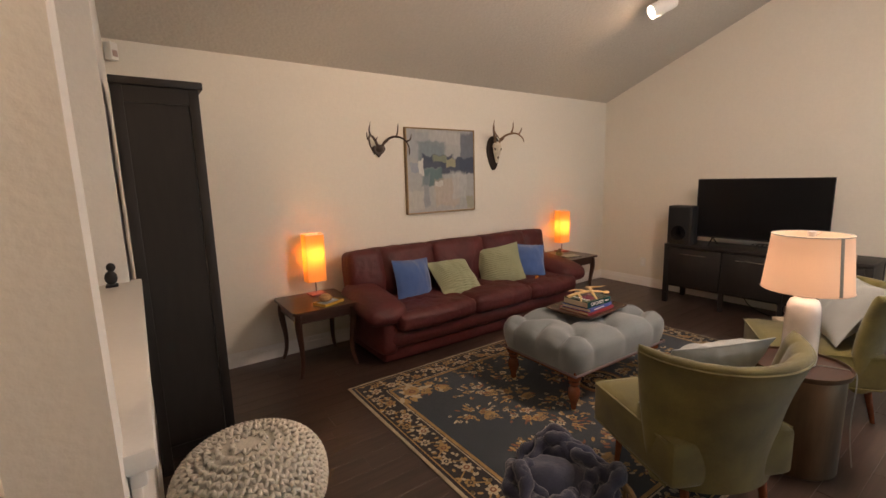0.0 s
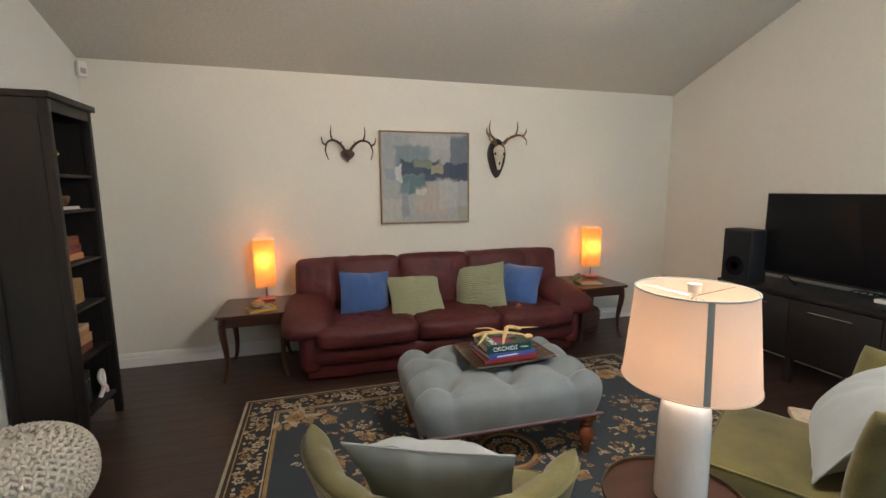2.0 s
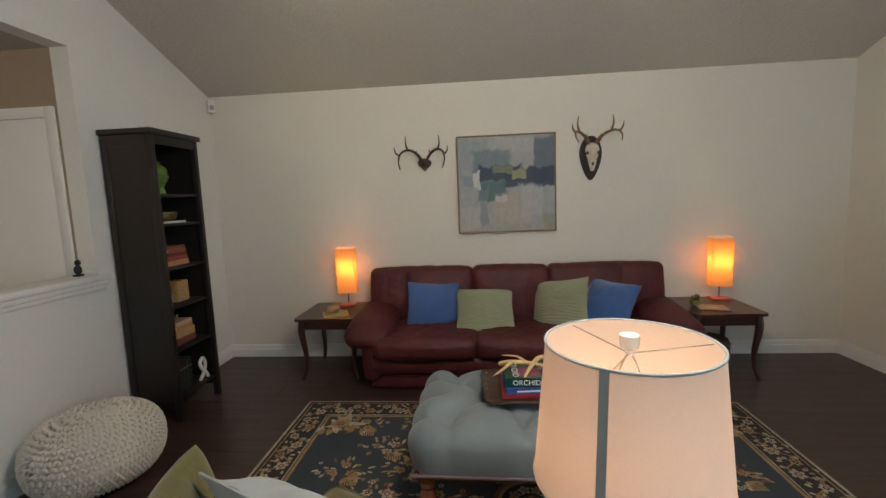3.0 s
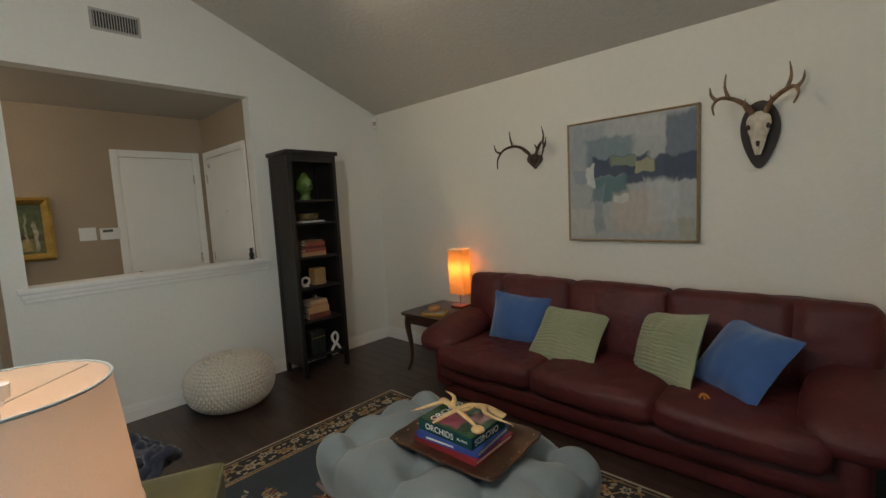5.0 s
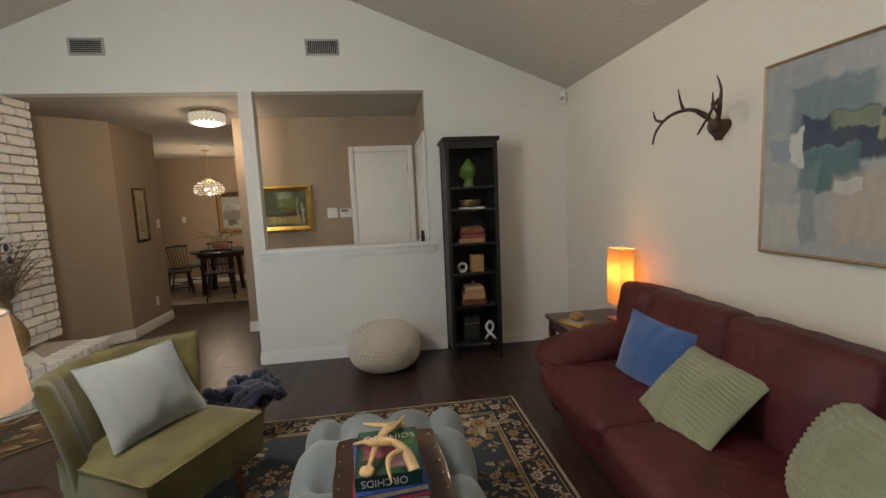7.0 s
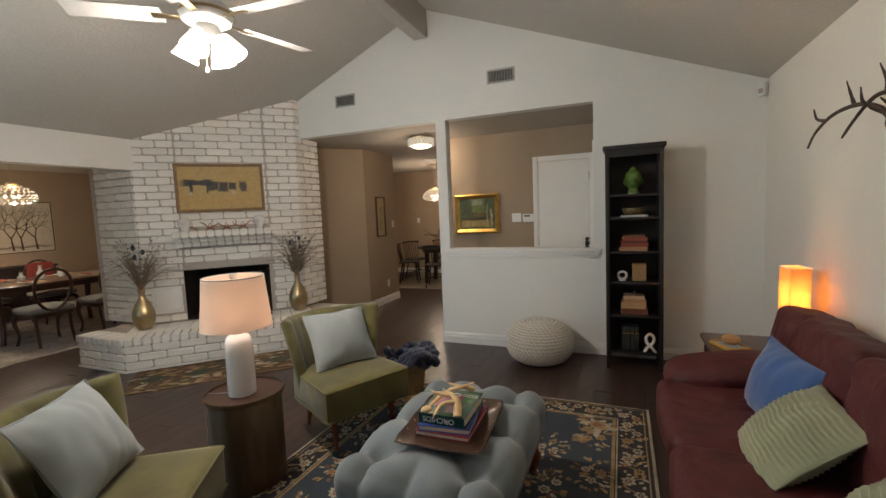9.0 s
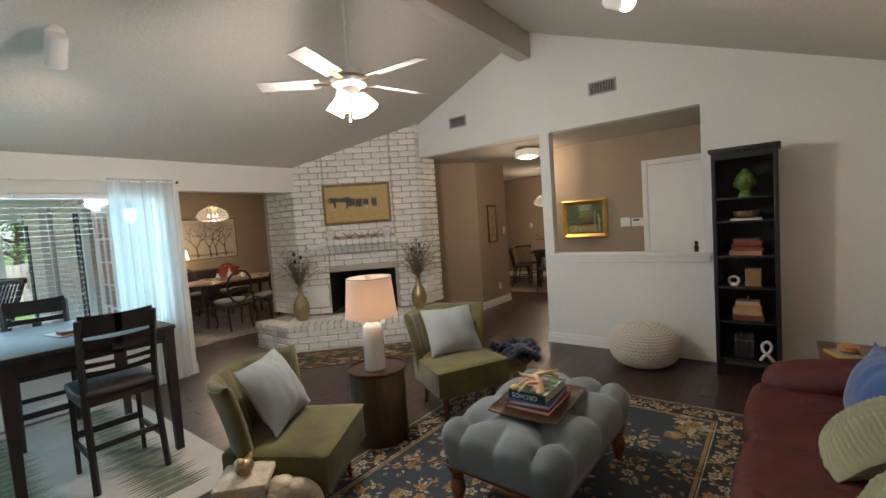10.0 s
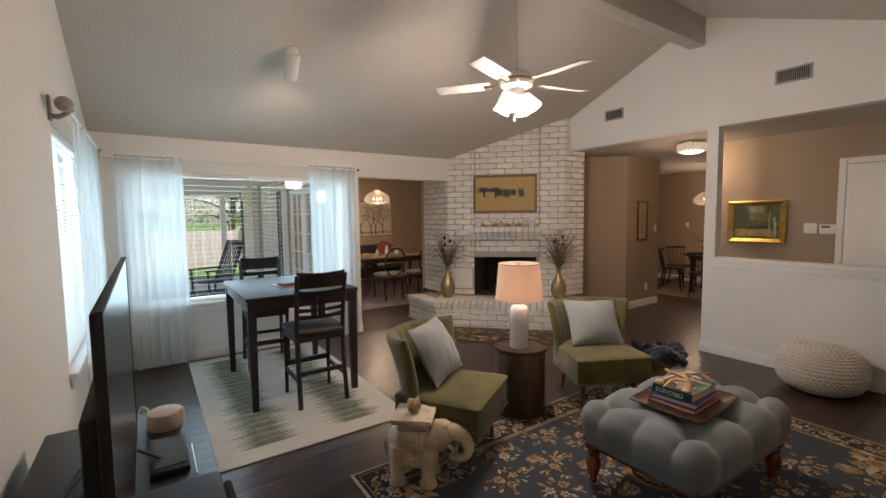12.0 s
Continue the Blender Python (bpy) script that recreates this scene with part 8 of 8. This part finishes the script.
# ---- outdoors ----
setting("ground", Box(-120, 160, -220, 120, -0.40, -0.16), material("lawn_grass", (0.14, 0.24, 0.06), 0.9, grain=0.4, grain_scale=12, stain=0.3, stain_scale=1.0, bump=0.8, bump_scale=60), "sunny green lawn behind the house", "lawn")
setting("pavement_patio", Box(3.26, 9.0, -9.7, SY - 0.14, -0.17, -0.06), material("patio_concrete", (0.55, 0.52, 0.47), 0.9, grain=0.12, grain_scale=50, stain=0.2, stain_scale=3, bump=0.3), "pale concrete patio slab", "patio")
BUFF = material("buff_brick", (0.70, 0.64, 0.54), 0.85, grain=0.15, grain_scale=60, stain=0.2, stain_scale=6, bump=0.6, per_object=0.12)
ex = bmesh.new()
box(ex, 3.262, 3.33, -3.25, SY - 0.141, -0.06, EAVE)
box(ex, 3.262, 3.33, -9.40, -5.05, -0.06, EAVE)
box(ex, 3.20, 3.42, -7.45, -6.85, -0.06, EAVE)
setting("wall_patio_brick", ex, MORTAR, "buff brick outer wall beside the patio", "wall")
fd = tagged(new("door_3"), "white glazed french door to the patio", "door", kind="structure")
for k, (a, b) in enumerate(((-5.0, -4.15), (-4.15, -3.3))):
    leaf = part("leaf", join(Box(3.17, 3.21, a + 0.005, a + 0.105, 0.02, 2.07), Box(3.17, 3.21, b - 0.105, b - 0.005, 0.02, 2.07), Box(3.17, 3.21, a + 0.105, b - 0.105, 0.02, 0.25), Box(3.17, 3.21, a + 0.105, b - 0.105, 1.96, 2.07)), TRIM, fd)
    p = part("pane", Box(3.188, 3.192, a + 0.105, b - 0.105, 0.25, 1.96), PANE, fd)
    p.visible_shadow = False
    for z in (0.59, 0.93, 1.27, 1.61):
        part("glazing_bar", Box(3.178, 3.202, a + 0.105, b - 0.105, z - 0.01, z + 0.01), TRIM, leaf)
    part("glazing_bar", Box(3.177, 3.203, (a + b) / 2 - 0.01, (a + b) / 2 + 0.01, 0.25, 1.96), TRIM, leaf)
part("door_casing", join(Box(3.262, 3.345, -3.30, -3.22, 0, 2.16), Box(3.262, 3.345, -5.08, -5.0, 0, 2.16), Box(3.262, 3.345, -5.0, -3.30, 2.08, 2.16)), TRIM, fd)
for y in (-3.12, -5.22, -9.25):
    sh = thing("door_shutter", pose(3.345, y, 1.06), "dark louvred shutter beside the french door", "shutter", "door shutters")
    part("stile", join(Box(-0.012, 0.02, -0.13, -0.09, -1.0, 1.0), Box(-0.012, 0.02, 0.09, 0.13, -1.0, 1.0), Box(-0.012, 0.02, -0.09, 0.09, 0.94, 1.0), Box(-0.012, 0.02, -0.09, 0.09, -1.0, -0.94)), BLACKWOOD, sh)
    for k in range(24):
        part("louvre", Box(-0.006, 0.014, -0.09, 0.09, -0.93 + k * 0.078, -0.88 + k * 0.078), BLACKWOOD, sh)
sc = thing("wall_lantern", pose(3.40, -2.62, 1.86), "lit outdoor lantern on the patio wall", "lantern")
part("back_plate", Box(-0.068, -0.055, -0.05, 0.05, -0.14, 0.02, 0.004), BLACKWOOD, sc)
part("arm", Tube(smooth_path([(-0.06, 0, -0.10), (0.0, 0, -0.14), (0.06, 0, -0.10)], 4), 0.008, 8), BLACKWOOD, sc)
part("glass", Lathe([(0.045, -0.08), (0.06, 0.0), (0.065, 0.06), (0.02, 0.09)], 16), LIT, sc, "glowing glass lantern body")
part("cap", Lathe([(0.07, 0.06), (0.05, 0.10), (0.012, 0.15), (0.003, 0.18)], 16), BRASS, sc)
pc = tagged(new("patio_cover"), "white boarded patio roof with exposed rafters on square posts", "patio roof")
for k in range(20):
    part("roof_board", Box(3.345 + k * 0.152, 3.490 + k * 0.152, -9.7, SY - 0.15, 2.42, 2.445), TRIM, pc)
for k in range(12):
    y = -2.5 - k * 0.62
    part("rafter", Box(3.34, 6.4, y - 0.022, y + 0.022, 2.27, 2.42), TRIM, pc)
part("fascia_beam", Box(3.34, 6.4, -9.72, -9.64, 2.14, 2.42), TRIM, pc)
part("post", Box(3.70, 3.83, -9.73, -9.60, -0.06, 2.14), TRIM, pc)
part("post", Box(6.2, 6.33, -9.73, -9.60, -0.06, 2.14), TRIM, pc)
fn = tagged(new("fence"), "weathered grey wooden privacy fence at the end of the lawn", "fence")
FENCE = material("weathered_fence", (0.52, 0.48, 0.42), 0.9, grain=0.25, grain_scale=20, stain=0.2, stain_scale=3, per_object=0.12, stretch=(1, 1, 0.1))
pm = finish("plank", Box(-0.068, 0.068, -0.01, 0.01, -0.1, 1.85, 0.004, 1), FENCE)
for k in range(76):
    o = new("plank", pm)
    o.parent = fn
    o.matrix_basis = pose(-1.6 + k * 0.145, -13.5, -0.70 + 0.01 * math.sin(k * 2.3))
for z in (0.10, 0.80):
    part("rail", Box(-1.7, 9.5, -13.54, -13.515, z, z + 0.09), FENCE, fn)


def tree(m, height, spread, seed, label):
    t = thing("tree", m, label, "tree", "garden trees")
    rng = random.Random(seed)
    bark = bmesh.new()
    leaf = bmesh.new()
    trunk = smooth_path([(0, 0, -0.2), (0.05, 0.04, height * 0.25), (-0.04, 0.06, height * 0.5), (0.06, 0, height * 0.8)], 5)
    tube(bark, trunk, lerp_list([0.20, 0.14, 0.10, 0.04], len(trunk)), 9)
    clumps = []
    for k in range(15):
        a, h = rng.uniform(0, 6.28), rng.uniform(0.32, 0.95)
        p0 = Vector((0, 0, height * h * 0.8))
        r = spread * rng.uniform(0.4, 1.0) * (1.15 - abs(h - 0.6))
        p1 = Vector((r * math.cos(a), r * math.sin(a), height * h + rng.uniform(-0.2, 0.6)))
        path = smooth_path([p0, p0.lerp(p1, 0.5) + Vector((0, 0, 0.2)), p1], 4)
        tube(bark, path, lerp_list([0.06, 0.035, 0.012], len(path)), 6)
        clumps += [(p1, spread * 0.34), (p0.lerp(p1, 0.65), spread * 0.25)]
    for c, r in clumps:
        for q in range(150):
            d = Vector((rng.gauss(0, 1), rng.gauss(0, 1), rng.gauss(0, 0.8))).normalized() * r * rng.uniform(0.3, 1.0)
            p = c + d
            u = Vector((rng.uniform(-1, 1), rng.uniform(-1, 1), rng.uniform(-1, 1))).normalized()
            w = u.cross(Vector((rng.uniform(-1, 1), rng.uniform(-1, 1), 1))).normalized()
            L = rng.uniform(0.07, 0.13)
            leaf.faces.new([leaf.verts.new(p), leaf.verts.new(p + u * L * 0.5 + w * L * 0.3), leaf.verts.new(p + u * L), leaf.verts.new(p + u * L * 0.5 - w * L * 0.3)])
    part("trunk", bark, material("bark", (0.12, 0.085, 0.06), 0.9, grain=0.3, stain=0.2, bump=0.6), t)
    me = bpy.data.meshes.new("leaves")
    leaf.to_mesh(me)
    leaf.free()
    me.materials.append(LEAF)
    o = new("crown", me)
    o.parent = t
    o["kind"] = "stuff"
    return t


LEAF = translucent("tree_leaf", (0.20, 0.30, 0.08), 0.4, rough=0.5)
tree(pose(2.6, -16.0, 0), 4.6, 2.2, 1, "leafy green tree behind the fence")
tree(pose(5.2, -17.5, 0), 5.5, 2.6, 2, "tall leafy green tree behind the fence")
tree(pose(0.2, -17.0, 0), 5.0, 2.4, 3, "leafy green tree at the fence corner")
tree(pose(2.2, -12.6, 0), 2.3, 0.8, 5, "small crape myrtle on the lawn")


def rocking_chair(m, label):
    """Faces +y."""
    c = thing("rocking_chair", m, label, "chair", "patio rocking chairs")
    K = BLACKWOOD
    for s in (-1, 1):
        path = smooth_path([(s * 0.27, 0.45, 0.06), (s * 0.27, 0.2, 0.022), (s * 0.27, -0.15, 0.02), (s * 0.27, -0.5, 0.08)], 5)
        part("rocker", Tube(path, 0.018, 6), K, c)
        part("front_leg", Tube([(s * 0.27, 0.22, 0.03), (s * 0.27, 0.24, 0.64)], 0.022, 6), K, c)
        part("back_post", Tube([(s * 0.26, -0.18, 0.03), (s * 0.26, -0.22, 0.42), (s * 0.25, -0.50, 1.15)], 0.022, 6), K, c)
        part("arm", Box(s * 0.30 - 0.045, s * 0.30 + 0.045, -0.30, 0.30, 0.64, 0.665, 0.006), K, c)
    for k in range(7):
        part("seat_slat", Box(-0.26, 0.26, -0.22 + k * 0.068, -0.165 + k * 0.068, 0.41, 0.43), K, c)
    for k in range(6):
        x = -0.19 + k * 0.076
        part("back_slat", Tube([(x, -0.215, 0.42), (x, -0.49, 1.12)], 0.016, 4), K, c)
    part("top_rail", Box(-0.27, 0.27, -0.525, -0.485, 1.09, 1.18, 0.006), K, c)
    part("lower_rail", Box(-0.26, 0.26, -0.26, -0.23, 0.50, 0.54), K, c)
    return c


rocking_chair(pose(4.50, -5.75, -0.06, 0, 0, -65), "dark slatted wooden rocking chair on the patio")

# ---- bricks of the fireplace ----
def brick_mesh(name, w, h, d, seed, mat):
    """Front at y = 0 looking along -y, chamfered and a little uneven."""
    r = random.Random(seed)
    j = lambda: r.uniform(-0.003, 0.003)
    v, c, k = [], 0.008, min(0.013, h * 0.2)
    for y, inset in ((d, 0.0), (c, 0.0), (0.0, c)):
        a, b = w / 2 - inset, h / 2 - inset
        for x, z in ((-a + k, -b), (a - k, -b), (a, -b + k), (a, b - k), (a - k, b), (-a + k, b), (-a, b - k), (-a, -b + k)):
            v.append((x + j(), y + (j() if y < d else 0), z + j()))
    f = [tuple(range(16, 24))]
    for a, b in ((0, 8), (8, 16)):
        for q in range(8):
            n = (q + 1) % 8
            f.append((a + q, a + n, b + n, b + q))
    me = bpy.data.meshes.new(name)
    me.from_pydata(v, [], f)
    me.materials.append(mat)
    me.update()
    return me


BW, BH, BD, JW = 0.2365, 0.0725, 0.05, 0.0095
FULL = [brick_mesh("brick", BW, BH, BD, k, BRICK) for k in range(6)]
CUTS = {}


def cut_mesh(w, h):
    key = (round(w, 2), round(h, 3))
    if key not in CUTS:
        CUTS[key] = brick_mesh("brick", key[0], key[1], BD, len(CUTS) + 20, BRICK)
    return CUTS[key]


def lay(parent, m, length, z0, z1, holes=(), top=None, proud=0.007, shift=0.0, seed=0):
    """Running bond on the face y = 0 of m, from x = 0 to length; holes are (x0, x1, z0, z1)."""
    rng = random.Random(seed)
    row, z = 0, z0
    while z + BH * 0.6 < z1:
        x = -(BW + JW) * (0.5 if row % 2 else 0.0) + shift
        spans = [(0.0, length)]
        for a, b, c, d in holes:
            if z + BH > c and z < d:
                spans = [q for s in spans for q in ((s[0], min(s[1], a)), (max(s[0], b), s[1])) if q[1] - q[0] > 0.02]
        while x < length:
            for s0, s1 in spans:
                a, b = max(x, s0), min(x + BW, s1)
                if b - a < 0.03:
                    continue
                mid = (a + b) / 2
                if top and z > top(mid) + 0.02:
                    continue
                o = new("brick", FULL[rng.randrange(6)] if b - a > BW - 0.006 else cut_mesh(b - a, BH))
                o.parent = parent
                o.matrix_basis = m @ pose(mid, -proud + rng.uniform(-0.002, 0.002), z + BH / 2, 0, rng.uniform(-0.35, 0.35), 0)
            x += BW + JW
        z += BH + JW
        row += 1


CHTOP = 2.98
core = bmesh.new()
FB0, FB1, FBT = -0.46, 0.46, 0.925
def fire_pt(x, y):
    p = FIRE @ Vector((x, y, 0))
    return (p.x, p.y)
prism(core, [fire_pt(-0.87, 0), fire_pt(FB0, 0), fire_pt(FB0, 0.45), fire_pt(-0.87, 0.45)], "z", 0.34, FBT)
prism(core, [fire_pt(FB1, 0), fire_pt(0.87, 0), fire_pt(0.87, 0.45), fire_pt(FB1, 0.45)], "z", 0.34, FBT)
prism(core, [fire_pt(-0.87, 0), fire_pt(0.87, 0), fire_pt(0.87, 0.45), fire_pt(-0.87, 0.45)], "z", FBT, CHTOP)
prism(core, [fire_pt(-0.87, 0.451), fire_pt(0.87, 0.451), (0.04, -0.722), (0.04, -2.7), (1.678, -2.7)], "z", 0.34, CHTOP)
chim = setting("fireplace_wall", core, MORTAR, "white painted brick corner chimney breast with a firebox", "fireplace")
fbx = bmesh.new()
fb = [(FB0, 0.005), (FB0 + 0.10, 0.44), (FB1 - 0.10, 0.44), (FB1, 0.005)]
for (ax, ay), (bx, by) in zip(fb, fb[1:]):
    p, q = fire_pt(ax, ay), fire_pt(bx, by)
    fbx.faces.new([fbx.verts.new((*p, 0.342)), fbx.verts.new((*q, 0.342)), fbx.verts.new((*q, FBT)), fbx.verts.new((*p, FBT))])
bmesh.ops.solidify(fbx, geom=fbx.faces[:], thickness=0.004)
part("firebox_lining", fbx, SOOT, chim, "sooty black firebox lining")
part("firebox_floor", Prism([fire_pt(*p) for p in fb], "z", 0.341, 0.347), SOOT, chim)
part("firebox_roof", Prism([fire_pt(*p) for p in fb], "z", FBT - 0.005, FBT - 0.001), SOOT, chim)
screen = thing("fire_grate", FIRE @ pose(0, 0.22, 0.347), "black iron fire grate inside the firebox", "grate")
for k in range(7):
    part("bar", Tube([(-0.24 + k * 0.08, -0.12, 0.08), (-0.24 + k * 0.08, 0.10, 0.08), (-0.24 + k * 0.08, 0.14, 0.14)], 0.008, 6), BLACKPLASTIC, screen)
for x in (-0.22, 0.22):
    part("foot", Tube([(x, -0.08, 0.0), (x, -0.08, 0.08)], 0.010, 6), BLACKPLASTIC, screen)


def slope_top(x):
    p = FIRE @ Vector((x - 0.87, 0, 0))
    return vault(p.y)


L0 = FIRE @ pose(-0.87, 0, 0)
HOLES = [(0.87 + FB0 - 0.005, 0.87 + FB1 + 0.005, 0.30, FBT + 0.01), (0.40, 1.34, 1.19, 1.375), (0.87 - 0.79, 0.87 - 0.49, 0.45, 0.75)]
for x0, x1, shift in ((0.0, 0.421, 0.0), (0.433, 1.362, 0.05), (1.374, 1.74, 0.11)):
    lay(chim, L0 @ pose(x0, 0, 0), x1 - x0, 0.352, CHTOP, [(a - x0, b - x0, c, d) for a, b, c, d in HOLES], lambda x, x0=x0: slope_top(x + x0), shift=-shift, seed=int(x0 * 10) + 1)
lay(chim, pose(0.45, -0.72, 0, 0, 0, 180), 0.41, 0.352, CHTOP, top=lambda x: vault(-0.72), seed=2)
lay(chim, pose(1.68, -2.62, 0, 0, 0, 90), 0.67, 0.352, CHTOP, top=lambda x: EAVE, seed=3)
# mantel: corbelled header courses under a row of headers
mantel = tagged(new("mantel_shelf"), "white painted corbelled brick mantel shelf", "mantel", kind="structure")
mantel.matrix_world = FIRE
part("core", join(Box(-0.465, 0.465, -0.235, 0.0, 1.300, 1.366), Box(-0.46, 0.46, -0.135, 0.0, 1.245, 1.300), Box(-0.455, 0.455, -0.065, 0.0, 1.19, 1.245)), MORTAR, mantel)
hm = brick_mesh("brick", 0.077, 0.074, 0.235, 90, BRICK)
hm2 = brick_mesh("brick", 0.076, 0.052, 0.12, 91, BRICK)
for k in range(12):
    x = -0.468 + 0.085 * (k + 0.0)
    for me, y, z in ((hm, -0.25, 1.337), (hm2, -0.15, 1.270), (hm2, -0.08, 1.215)):
        o = new("brick", me)
        o.parent = mantel
        o.matrix_basis = pose(x, y, z, 0, random.uniform(-1, 1), 0)

hearth = setting("hearth", Prism([(2.16, -2.32), (2.16, -1.566), (0.826, -0.238), (0.20, -0.238), (0.20, -2.32)], "z", 0.0, 0.328), MORTAR, "raised white painted brick hearth with angled front", "hearth")
lay(hearth, FIRE @ pose(-0.947, -0.618, 0), 1.894, 0.022, 0.245, seed=5, proud=0.008)
lay(hearth, pose(2.17, -2.32, 0, 0, 0, 90), 0.75, 0.022, 0.245, seed=6, proud=0.0)
lay(hearth, pose(0.83, -0.23, 0, 0, 0, 180), 0.62, 0.022, 0.245, seed=7, proud=0.0)
cap = brick_mesh("brick", 0.072, 0.075, 0.22, 95, BRICK)
for m, length in ((FIRE @ pose(-0.947, -0.618, 0), 1.894), (pose(2.17, -2.32, 0, 0, 0, 90), 0.75), (pose(0.83, -0.23, 0, 0, 0, 180), 0.62)):
    n = int(length / 0.079)
    for k in range(n):
        o = new("brick", cap)
        o.parent = hearth
        o.matrix_basis = m @ pose((k + 0.5) * length / n, -0.022 + random.uniform(-0.003, 0.003), 0.300, 0, random.uniform(-1.2, 1.2), 0)
topv, topf = [], []
rng = random.Random(14)
for j in range(9):
    for k in range(16):
        x, y = -0.93 + k * 0.118, -0.38 + j * 0.10
        p = FIRE @ Vector((x, y, 0))
        if not (0.21 < p.x < 2.14 and -2.3 < p.y < -0.26) or y > -0.02 and abs(x) < 0.85:
            continue
        c = len(topv)
        for sx, sy in ((-1, -1), (1, -1), (1, 1), (-1, 1)):
            q = FIRE @ Vector((x + sx * 0.054, y + sy * 0.045, 0))
            topv += [(q.x, q.y, 0.326), (q.x, q.y, 0.337 + rng.uniform(-0.0015, 0.0015))]
        topf += [(c + 1, c + 3, c + 5, c + 7), (c, c + 2, c + 3, c + 1), (c + 2, c + 4, c + 5, c + 3), (c + 4, c + 6, c + 7, c + 5), (c + 6, c, c + 1, c + 7)]
me = bpy.data.meshes.new("paving_bricks")
me.from_pydata(topv, [], topf)
me.materials.append(BRICK)
o = new("paving_bricks", me)
o.parent = hearth
o["kind"] = "stuff"
setting("trim_hearth", join(Box(2.172, 2.186, -2.32, -1.56, 0, 0.02)), TRIM, "white caulked strip at the hearth foot", "trim")
hb = part("foot_strip", moved(Box(-0.95, 0.95, -0.640, -0.627, 0, 0.02), FIRE), TRIM, None)
tagged(hb, "white strip along the hearth foot", "trim", kind="structure").name = "trim_hearth_front"

# ---- patio wall bricks, joined ----
pv, pf = [], []
for (y0, y1) in ((-3.25, SY - 0.15), (-9.40, -7.45), (-6.85, -5.05)):
    for r in range(30):
        z = -0.05 + r * 0.083
        y = y0 - (0.12 if r % 2 else 0)
        while y < y1:
            a, b = max(y, y0), min(y + 0.232, y1)
            if b - a > 0.03:
                c = len(pv)
                pv += [(3.325, a, z), (3.325, b, z), (3.325, b, z + 0.068), (3.325, a, z + 0.068), (3.338, a, z), (3.338, b, z), (3.338, b, z + 0.068), (3.338, a, z + 0.068)]
                pf += [(c + 4, c + 5, c + 6, c + 7), (c, c + 1, c + 5, c + 4), (c + 3, c + 2, c + 6, c + 7), (c, c + 3, c + 7, c + 4), (c + 1, c + 2, c + 6, c + 5)]
            y += 0.246
me = bpy.data.meshes.new("patio_bricks")
me.from_pydata(pv, [], pf)
me.materials.append(BUFF)
o = new("patio_bricks", me)
o.parent = bpy.data.objects["wall_patio_brick"]
o["kind"] = "stuff"

# ---- floor planks ----
PLANK = 0.128
lengths = (0.9, 1.2, 1.5)
plank_mesh = {}


def plank(L):
    key = round(L, 2)
    if key not in plank_mesh:
        h, w, b = key / 2 - 0.0004, PLANK / 2 - 0.0004, 0.0012
        v = [(sx * h, sy * w, -0.006) for sx, sy in ((-1, -1), (1, -1), (1, 1), (-1, 1))] + [(sx * h, sy * w, -b * 0.6) for sx, sy in ((-1, -1), (1, -1), (1, 1), (-1, 1))] + [(sx * (h - b), sy * (w - b), 0) for sx, sy in ((-1, -1), (1, -1), (1, 1), (-1, 1))]
        f = [(8, 9, 10, 11)] + [(a + k, a + (k + 1) % 4, c + (k + 1) % 4, c + k) for a, c in ((0, 4), (4, 8)) for k in range(4)]
        me = bpy.data.meshes.new("plank")
        me.from_pydata(v, [], f)
        me.materials.append(FLOORWOOD)
        plank_mesh[key] = me
    return plank_mesh[key]


def floor_strip(x0, x1, y0, y1, singly, seed):
    rng = random.Random(seed)
    vs, fs = [], []
    n = int(math.ceil((y1 - y0) / PLANK))
    for r in range(n):
        y = y0 + (r + 0.5) * PLANK
        x = x0 - rng.uniform(0, 1.0)
        while x < x1:
            L = rng.choice(lengths) * 1.25
            a, b = max(x, x0), min(x + L, x1)
            if b - a > 0.06:
                me = plank(b - a)
                if singly:
                    o = new("plank", me)
                    o.parent = floor
                    o.matrix_basis = pose((a + b) / 2, y, 0)
                else:
                    c = len(vs)
                    vs.extend((p.co.x + (a + b) / 2, p.co.y + y, p.co.z) for p in me.vertices)
                    fs.extend(tuple(c + i for i in p.vertices) for p in me.polygons)
            x += L
    if not singly:
        me = bpy.data.meshes.new("planks")
        me.from_pydata(vs, [], fs)
        me.materials.append(FLOORWOOD)
        o = new("planks", me)
        o.parent = floor
        o["kind"] = "stuff"


floor_strip(WX, EX, SY, NY, True, 31)
floor_strip(-4.70, -0.88, -3.3, SY, False, 32)
floor_strip(-4.70, WX, SY, 2.77, False, 33)
floor_strip(-0.88, 3.12, DY, SY, False, 34)
